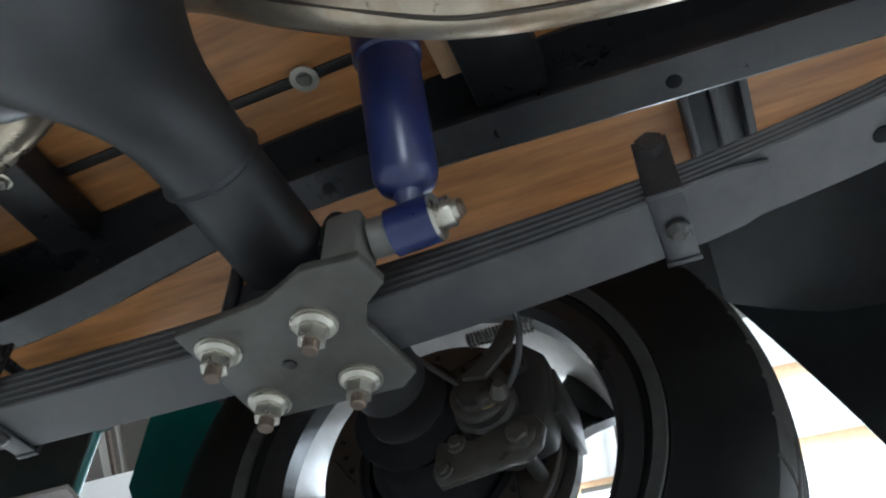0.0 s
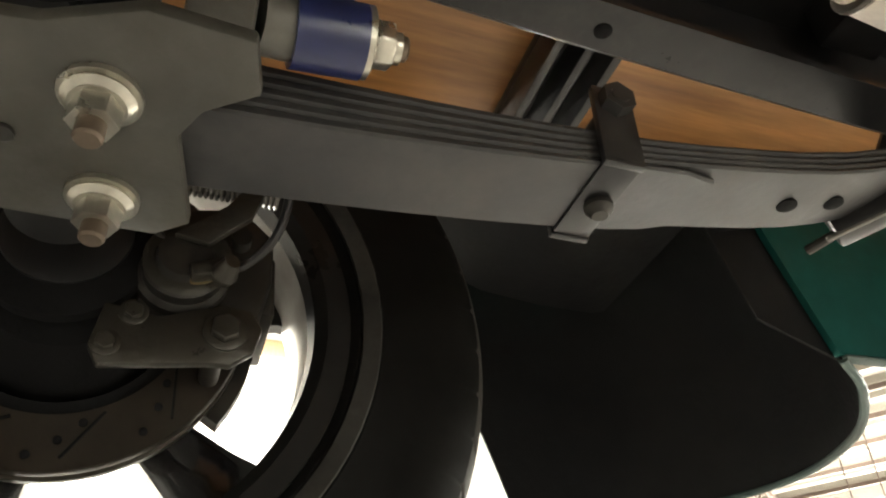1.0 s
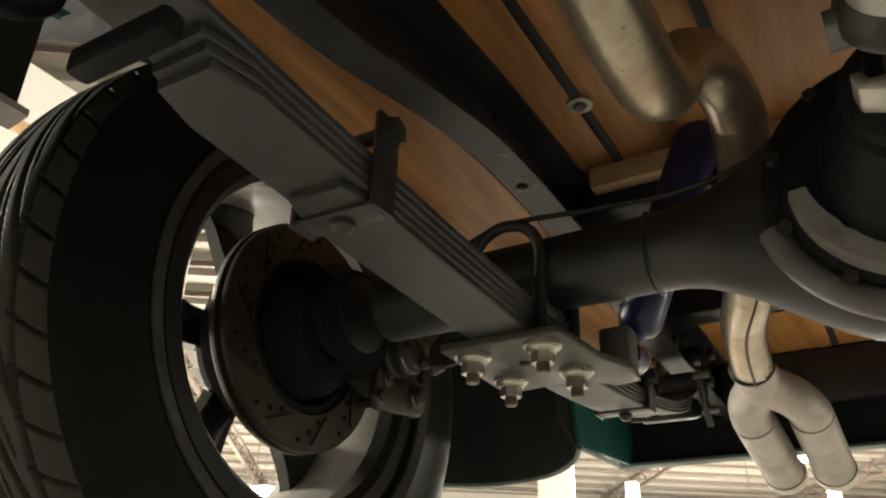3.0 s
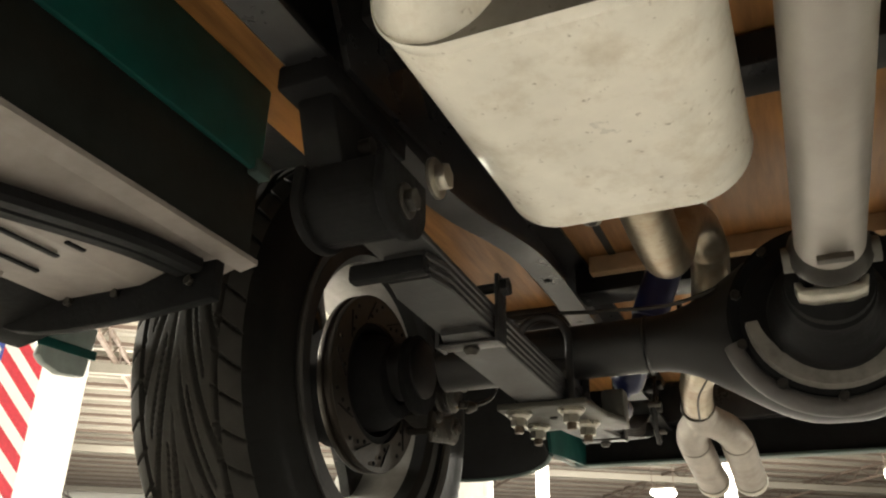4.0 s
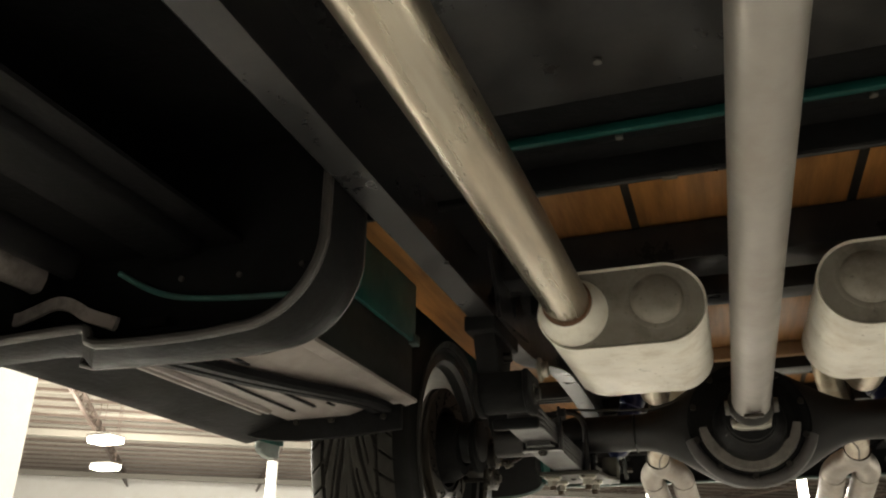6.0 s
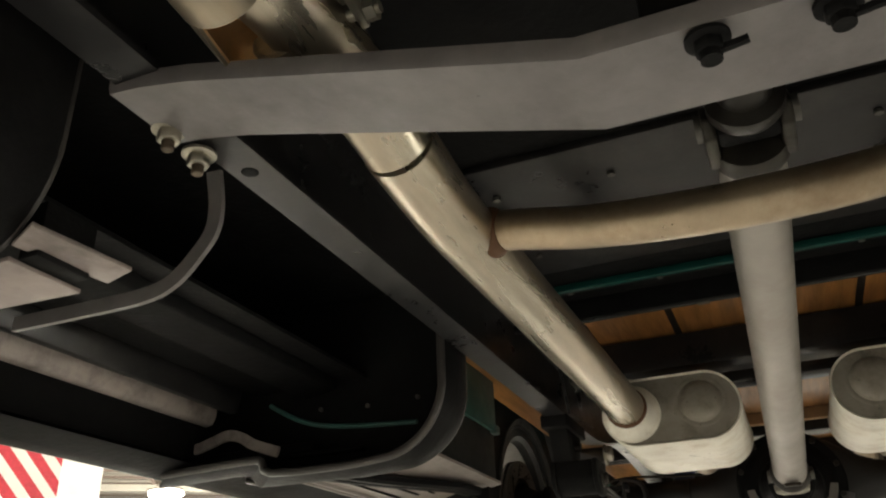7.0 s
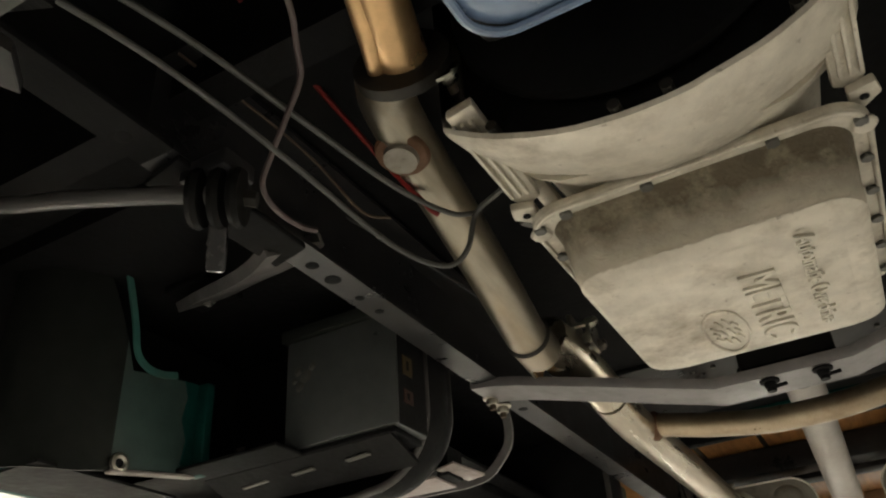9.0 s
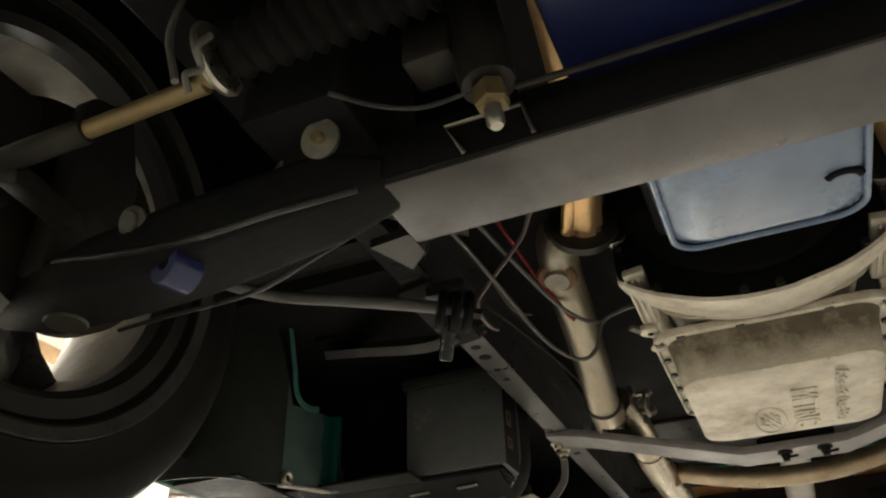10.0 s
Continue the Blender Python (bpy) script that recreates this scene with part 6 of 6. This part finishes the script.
def control_arm():
    t = thing("lower_control_arm", (0.45, 2.72, 0.5), "black stamped lower suspension arm", "control arm", "control arms")
    top = [(0.285, 0.520), (0.36, 0.508), (0.45, 0.500), (0.55, 0.505), (0.64, 0.510), (0.70, 0.505)]
    bm = bmesh.new()
    rings = []
    for x, y0, y1, z0, z1 in ((0.285, 2.69, 2.745, 0.500, 0.535), (0.34, 2.688, 2.766, 0.482, 0.540), (0.40, 2.684, 2.768, 0.476, 0.535), (0.50, 2.68, 2.770, 0.466, 0.530), (0.60, 2.68, 2.766, 0.463, 0.525), (0.68, 2.685, 2.755, 0.462, 0.515), (0.745, 2.70, 2.735, 0.475, 0.505)):
        rings.append([bm.verts.new((x, y, z)) for y, z in rounded(y0, y1, z0, z1, 0.016, 4)])
    for a, b in zip(rings, rings[1:]):
        n = len(a)
        for k in range(n):
            bm.faces.new((a[k], a[(k + 1) % n], b[(k + 1) % n], b[k]))
    bm.faces.new(rings[0]), bm.faces.new(rings[-1])
    bmesh.ops.recalc_face_normals(bm, faces=bm.faces)
    part("arm", bm, DEEP, t)
    part("lower_edge", tube([(0.332, 2.68, 0.506), (0.386, 2.68, 0.487), (0.454, 2.68, 0.465), (0.555, 2.68, 0.463), (0.619, 2.68, 0.461)], 0.0025, 6, 8), BLACK, t)
    part("upper_edge", tube([(0.302, 2.755, 0.488), (0.376, 2.768, 0.478), (0.464, 2.770, 0.474), (0.557, 2.768, 0.485), (0.64, 2.76, 0.505)], 0.003, 6, 8), BLACK, t)
    part("pivot_washer", turned([(0.004, 0), (0.019, 0), (0.019, 0.004), (0.004, 0.004)], (0.333, 2.766, 0.545), (0, 1, -0.25), 28), ZINC, t)
    nut(t, (0.333, 2.770, 0.544), (0, 1, -0.25), 0.006, 0.008, BRASS, "pivot_nut", washer=False)
    nut(t, (0.535, 2.768, 0.516), (0, 1, -0.3), 0.011, 0.008, PLATE, "bolt")
    part("ball_joint", turned([(0.02, 0), (0.028, 0.01), (0.028, 0.03), (0.018, 0.05)], (0.655, 2.715, 0.46), (0, 0, 1), 28), IRON, t)
    part("strut_eye", turned([(0.008, -0.015), (0.02, -0.015), (0.02, 0.015), (0.008, 0.015)], (0.492, 2.745, 0.466), (0.3, 1, 0), 24, closed=True), BLUE, t)
    return t


other_side(control_arm())


def knuckle():
    t = thing("steering_knuckle", (0.68, 2.71, 0.6), "dark cast steering knuckle and brake disc inside the front wheel", "steering knuckle", "steering knuckles")
    part("upright", prism([(2.66, 0.50), (2.76, 0.50), (2.75, 0.74), (2.69, 0.76), (2.66, 0.66)], "x", 0.655, 0.69, 0.006), IRON, t)
    part("disc", turned([(0.05, 0), (0.138, 0), (0.138, 0.022), (0.05, 0.022)], (0.70, 2.71, FZ), (1, 0, 0), 60), ROTOR, t)
    part("hub", turned([(0.07, 0), (0.07, 0.08), (0.03, 0.10)], (0.70, 2.71, FZ), (1, 0, 0), 40), IRON, t)
    part("caliper", boxm(0.672, 0.755, 2.79, 2.87, 0.56, 0.70, 0.012), IRON, t)
    part("brake_hose", tube([(0.386, 2.90, 0.62), (0.372, 2.92, 0.545), (0.357, 2.92, 0.49)], 0.003, 6, 8), PLATE, t, "shiny braided brake hose")
    part("hose_coil", tube([(0.332, 2.92, 0.525), (0.338, 2.925, 0.51), (0.340, 2.915, 0.50), (0.346, 2.922, 0.49), (0.347, 2.915, 0.48)], 0.0028, 6, 8), PLATE, t)
    part("loom", tube([(0.392, 2.74, 0.61), (0.398, 2.745, 0.585), (0.392, 2.74, 0.565), (0.40, 2.735, 0.555)], 0.004, 6, 8), WIRE, t)
    part("steering_arm", bar((0.66, 2.73, 0.57), (0.60, 2.86, 0.535), 0.02, 0.025, 0.004), IRON, t)
    return t


other_side(knuckle())

t = thing("steering_rack", (0, 2.87, 0.56), "steering rack with ribbed rubber boots and brass-coloured tie rods", "steering rack")
part("housing", rod((-0.20, 2.875, 0.575), (0.20, 2.875, 0.575), 0.028), IRON, t)
for s in (1, -1):
    prof = []
    for k in range(11):
        prof += [(0.040 - 0.0015 * k, 0.016 * k), (0.031 - 0.0012 * k, 0.016 * k + 0.008)]
    part("boot", turned(prof, (s * 0.185, 2.875, 0.578), (s, 0, -0.12), 28), RUBBER, t, "ribbed black rubber boot")
    part("tie_rod", rod((s * 0.386, 2.86, 0.552), (s * 0.517, 2.86, 0.549), 0.0085, segs=16), BRASS, t, "yellow plated tie rod")
    part("rod_link", rod((s * 0.372, 2.868, 0.568), (s * 0.388, 2.86, 0.552), 0.0085, segs=16), BRASS, t)
    part("tie_end", rod((s * 0.51, 2.86, 0.549), (s * 0.63, 2.86, 0.548), 0.012, segs=16), IRON, t)
    part("clamp", turned([(0.030, 0), (0.032, 0.003), (0.030, 0.007)], (s * 0.36, 2.876, 0.556), (s, 0, -0.12), 20), ZINC, t)

t = thing("steering_coupler", (0.13, 2.82, 0.5), "dark steering valve with a brass fitting", "valve")
part("body", turned([(0.022, 0), (0.024, 0.01), (0.024, 0.09), (0.018, 0.12)], (0.171, 2.78, 0.532), (0.12, 0, 1), 28), IRON, t)
part("brass_nut", turned([(0.012, 0), (0.0145, 0.003), (0.0145, 0.021), (0.012, 0.024)], (0.1685, 2.78, 0.508), (0.1, 0, 1), 6), BRASS, t, "brass hexagon fitting")
part("brass_tip", turned([(0.005, 0), (0.0075, 0.004), (0.0075, 0.020)], (0.167, 2.78, 0.488), (0.1, 0, 1), 20), ZINC, t)
part("side_port", boxm(0.195, 0.24, 2.76, 2.80, 0.566, 0.61, 0.005), IRON, t)
part("hose", tube([(0.185, 2.78, 0.532), (0.225, 2.79, 0.522), (0.262, 2.80, 0.530), (0.30, 2.81, 0.55)], 0.0022, 6, 8), WIRE, t)
part("hard_line", tube([(0.152, 2.77, 0.532), (0.08, 2.77, 0.53), (-0.02, 2.765, 0.535), (-0.2, 2.76, 0.54)], 0.003, 6, 8), IRON, t)


def engine():
    t = thing("engine", (0, 2.75, 0.55), "black engine block with a light blue oil pan", "engine")
    part("block", boxm(-0.10, 0.10, 2.376, 2.98, 0.60, 0.765, 0.012), DEEP, t)
    part("cylinder_head", boxm(-0.22, 0.22, 2.376, 2.98, 0.76, 1.02, 0.02), DEEP, t)
    bm = bmesh.new()
    rings = []
    for e, z in ((0.0, 0.61), (0.004, 0.585), (0.008, 0.557), (0.014, 0.547), (0.026, 0.542)):
        rings.append([bm.verts.new((x, y, z)) for x, y in rounded(-0.126 + e, 0.092 - e, 2.424 + e, 2.68 - e, 0.035, 6)])
    for a, b in zip(rings, rings[1:]):
        n = len(a)
        for k in range(n):
            bm.faces.new((a[k], a[(k + 1) % n], b[(k + 1) % n], b[k]))
    bm.faces.new(rings[-1])
    bmesh.ops.recalc_face_normals(bm, faces=bm.faces)
    part("oil_pan", bm, BLUEPAN, t, "light blue painted oil pan")
    # darker blue paints the shade on the pan's front part
    part("pan_front_shade", boxm(-0.14, 0.12, 2.70, 2.96, 0.565, 0.605, 0.012), BLUE, t)
    part("pan_rim", tube([(x, y, 0.5435) for x, y in rounded(-0.113, 0.079, 2.437, 2.667, 0.03, 8)] + [(0.079, 2.637, 0.5435)], 0.0035, 1, 8, smooth=False), BLUEPAN, t)
    part("drain_mark", tube([(-0.091 - 0.016 * math.cos(a), 2.508 + 0.013 * math.sin(a), 0.5422) for a in (0.2, 0.7, 1.2, 1.7, 2.2, 2.7)], 0.0045, 4, 8), DEEP, t, "dark drain plug recess")
    for s in (1, -1):
        part("header", tube([(s * 0.192, 2.345, 0.668), (s * 0.182, 2.385, 0.678), (s * 0.164, 2.45, 0.69), (s * 0.15, 2.52, 0.71), (s * 0.14, 2.62, 0.75), (s * 0.14, 2.70, 0.80)], 0.024, 8, 24), COPPER, t, "heat-tinted header pipe")
        part("header_rib", tube([(s * 0.214, 2.35, 0.660), (s * 0.200, 2.39, 0.668), (s * 0.182, 2.45, 0.68), (s * 0.17, 2.52, 0.70)], 0.011, 8, 14), COPPER, t)
        part("collector_flange", turned([(0.046, 0), (0.046, 0.012), (0.030, 0.014)], (s * 0.197, 2.335, 0.669), (-0.25 * s, 1, 0.2), 28), IRON, t)
        nut(t, (s * 0.160, 2.330, 0.650), (0, -1, -0.5), 0.011, 0.012, ZINC, "flange_nut", stud=0.01)
    return t


engine()


def sway_bar():
    t = thing("sway_bar", (0.4, 2.4, 0.57), "black sway bar end with rubber bushings", "sway bar", "sway bars")
    part("bar", tube([(0.352, 2.372, 0.566), (0.40, 2.40, 0.572), (0.50, 2.43, 0.59), (0.60, 2.46, 0.608), (0.66, 2.55, 0.61)], 0.0085, 6, 14), GREYPAINT, t)
    for x in (0.352, 0.366, 0.382):
        part("bushing", turned([(0.010, -0.006), (0.026, -0.005), (0.028, 0.0), (0.026, 0.005), (0.010, 0.006)], (x, 2.372 + (x - 0.352) * 0.6, 0.566), (1, 0.55, 0.1), 28), RUBBER, t)
    part("bracket", bar((0.372, 2.375, 0.585), (0.396, 2.348, 0.515), 0.018, 0.014, 0.004), BLACK, t)
    part("hanger", boxm(0.345, 0.40, 2.36, 2.40, 0.585, 0.604, 0.003), BLACK, t)
    part("end_nut", rod((0.338, 2.363, 0.563), (0.352, 2.372, 0.566), 0.008, segs=6), IRON, t)
    return t


other_side(sway_bar())
def body_mount():
    t = thing("body_mount", (0.45, 2.21, 0.61), "grey-black body mount outrigger reaching out from the rail", "bracket", "body mounts")
    part("arm", sweep([(0.405, 2.226, 0.607), (0.44, 2.207, 0.611), (0.50, 2.172, 0.632), (0.62, 2.102, 0.682), (0.735, 2.036, 0.727)], [(-0.036, -0.003), (0.036, -0.003), (0.036, 0.012), (0.033, 0.012), (0.033, 0.002), (-0.033, 0.002), (-0.033, 0.012), (-0.036, 0.012)], 5, up=(0.3, 0.4, 1)), GREYPAINT, t)
    part("pad", boxm(0.69, 0.775, 1.995, 2.075, 0.738, 0.752, 0.004), DEEP, t)
    nut(t, (0.70, 2.056, 0.712), (0.3, 0, -1), 0.007, 0.008, PLATE, "bolt")
    # made-up plate, added to blacken this stretch of the rail flange
    part("rail_dark_plate", prism([(0.386, 2.232), (0.436, 2.220), (0.438, 2.405), (0.386, 2.415)], "z", 0.596, 0.6035, 0.002), DEEP, t, "added black plate that darkens the rail flange")
    return t


other_side(body_mount())


def front_fender():
    t = thing("front_fender", (0.82, 2.1, 0.55), "teal front fender's lower rear end with dusty inside", "fender", "front fenders")
    # inner skin: flat behind, rolling outwards towards the wheel
    plan = smooth_line([(0.800, 1.955, 0), (0.800, 2.01, 0), (0.803, 2.07, 0), (0.815, 2.14, 0), (0.85, 2.195, 0), (0.90, 2.22, 0), (0.962, 2.23, 0)], 5)
    bm = bmesh.new()
    cols = []
    for p in plan:
        low = 0.498 - 0.030 * min(1.0, max(0.0, (p.y - 1.955) / 0.19))
        high = 0.634 - 0.14 * max(0.0, p.y - 1.99) if p.y < 2.085 else 0.62 + 0.18 * min(1.0, (p.y - 2.085) / 0.075) ** 0.8
        cols.append([bm.verts.new((p.x, p.y, low + (high - low) * k / 4)) for k in range(5)])
    for a, b in zip(cols, cols[1:]):
        for k in range(4):
            bm.faces.new((a[k], a[k + 1], b[k + 1], b[k]))
    bmesh.ops.recalc_face_normals(bm, faces=bm.faces)
    roll = bm.copy()
    for mesh, keep_front in ((bm, False), (roll, True)):
        bmesh.ops.delete(mesh, geom=[f for f in mesh.faces if (f.calc_center_median().y > 2.10) != keep_front], context="FACES")
        bmesh.ops.solidify(mesh, geom=mesh.faces[:], thickness=0.003)
    part("inner_panel", bm, GREENDULL, t, "dusty grey-teal inner panel")
    part("front_roll", roll, OLIVE, t, "darker front part of the inner skin")
    part("rear_edge", boxm(0.780, 0.806, 1.945, 1.962, 0.495, 0.638, 0.004), GREEN, t, "glossy teal folded edge")
    part("upper_flange", sweep([(0.797, 2.010, 0.636), (0.797, 2.040, 0.628), (0.797, 2.068, 0.630), (0.796, 2.088, 0.645), (0.795, 2.098, 0.68), (0.796, 2.106, 0.71), (0.794, 2.122, 0.75), (0.796, 2.140, 0.80), (0.80, 2.15, 0.90)], [(-0.005, -0.002), (0.005, -0.002), (0.005, 0.002), (-0.005, 0.002)], 6, up=(1, 0, 0)), TEALTIP, t, "wavy teal flange edge")
    part("bottom_lip", bar((0.802, 1.955, 0.497), (0.805, 2.10, 0.474), 0.016, 0.005), BOARD, t, "pale lower lip")
    part("side_patch", prism([(1.963, 0.50), (1.985, 0.51), (1.978, 0.545), (1.99, 0.575), (1.982, 0.61), (1.99, 0.634), (1.963, 0.636)], "x", 0.7978, 0.7995), GREEN, t, "glossy teal paint edge")
    part("outer_skin", boxm(0.955, 0.97, 1.955, 2.22, 0.47, 1.1, 0.004), GREEN, t)
    part("floor", boxm(0.825, 0.955, 1.96, 2.19, 0.470, 0.474), DEEP, t)
    part("bushing", turned([(0.006, 0.0), (0.013, 0.0), (0.013, 0.006), (0.009, 0.007), (0.006, 0.004)], (0.8035, 2.088, 0.487), (-1, 0.1, 0), 24, closed=True), ZINC, t, "pale open bushing")
    part("bushing_core", turned([(0.003, 0), (0.007, 0), (0.007, 0.003), (0.003, 0.003)], (0.8025, 2.088, 0.487), (-1, 0.1, 0), 16), DEEP, t)
    # liner over the front tyre
    bm = bmesh.new()
    rows = []
    for k in range(15):
        a = radians(20 + 145 * k / 14)
        y, z = 2.71 + 0.46 * math.cos(a), FZ + 0.46 * math.sin(a)
        rows.append([bm.verts.new((x, y, z)) for x in (0.51, 0.70, 0.98)])
    for a, b in zip(rows, rows[1:]):
        for k in range(2):
            bm.faces.new((a[k], a[k + 1], b[k + 1], b[k]))
    bmesh.ops.solidify(bm, geom=bm.faces[:], thickness=0.003)
    part("liner", bm, DEEP, t)
    part("upper_skin", prism([(2.22, 0.80), (3.6, 0.80), (3.6, 1.2), (2.22, 1.2)], "x", 0.98, 0.99), GREEN, t)
    return t


other_side(front_fender())

# ---- wires and hoses ----
for name, pts, r, mat, label in (
    ("hose", [(0.345, 2.66, 0.60), (0.325, 2.50, 0.61), (0.315, 2.35, 0.605), (0.30, 2.23, 0.585), (0.278, 2.18, 0.570), (0.255, 2.155, 0.568), (0.236, 2.15, 0.585), (0.222, 2.152, 0.622), (0.19, 2.165, 0.628), (0.155, 2.19, 0.62)], 0.003, WIREGREY, "grey rubber hose looping below the pipe"),
    ("hose", [(0.325, 2.66, 0.61), (0.305, 2.50, 0.63), (0.29, 2.36, 0.632), (0.27, 2.24, 0.625), (0.245, 2.17, 0.622), (0.222, 2.15, 0.624)], 0.003, WIREGREY, "grey rubber hose along the rail"),
    ("red_wire", [(0.345, 2.45, 0.80), (0.340, 2.34, 0.775), (0.325, 2.27, 0.74), (0.30, 2.21, 0.69), (0.27, 2.175, 0.64), (0.26, 2.165, 0.628)], 0.0032, WIRERED, "thick red insulated wire above the pipe"),
    ("hose", [(0.205, 2.53, 0.655), (0.224, 2.467, 0.647), (0.245, 2.43, 0.643), (0.262, 2.403, 0.638), (0.29, 2.385, 0.622), (0.322, 2.366, 0.605), (0.345, 2.350, 0.591), (0.350, 2.325, 0.580), (0.351, 2.287, 0.582), (0.350, 2.262, 0.590)], 0.0028, HOSEPINK, "thin pinkish-grey hose bending under the rail"),
    ("thin_wire", [(0.40, 2.42, 0.73), (0.385, 2.32, 0.72), (0.37, 2.24, 0.70), (0.35, 2.18, 0.66), (0.33, 2.15, 0.66)], 0.0018, THREAD, "thin brown wire hanging by the rail"),
    ("thin_wire", [(0.43, 2.10, 0.73), (0.38, 1.98, 0.70), (0.34, 1.86, 0.67), (0.31, 1.78, 0.63), (0.30, 1.70, 0.64)], 0.0025, WIRE, "thin black wire along the rail"),
):
    whole(name, tube(pts, r, 8, 10), mat, label, "wire" if "wire" in name else "hose", "underbody lines")
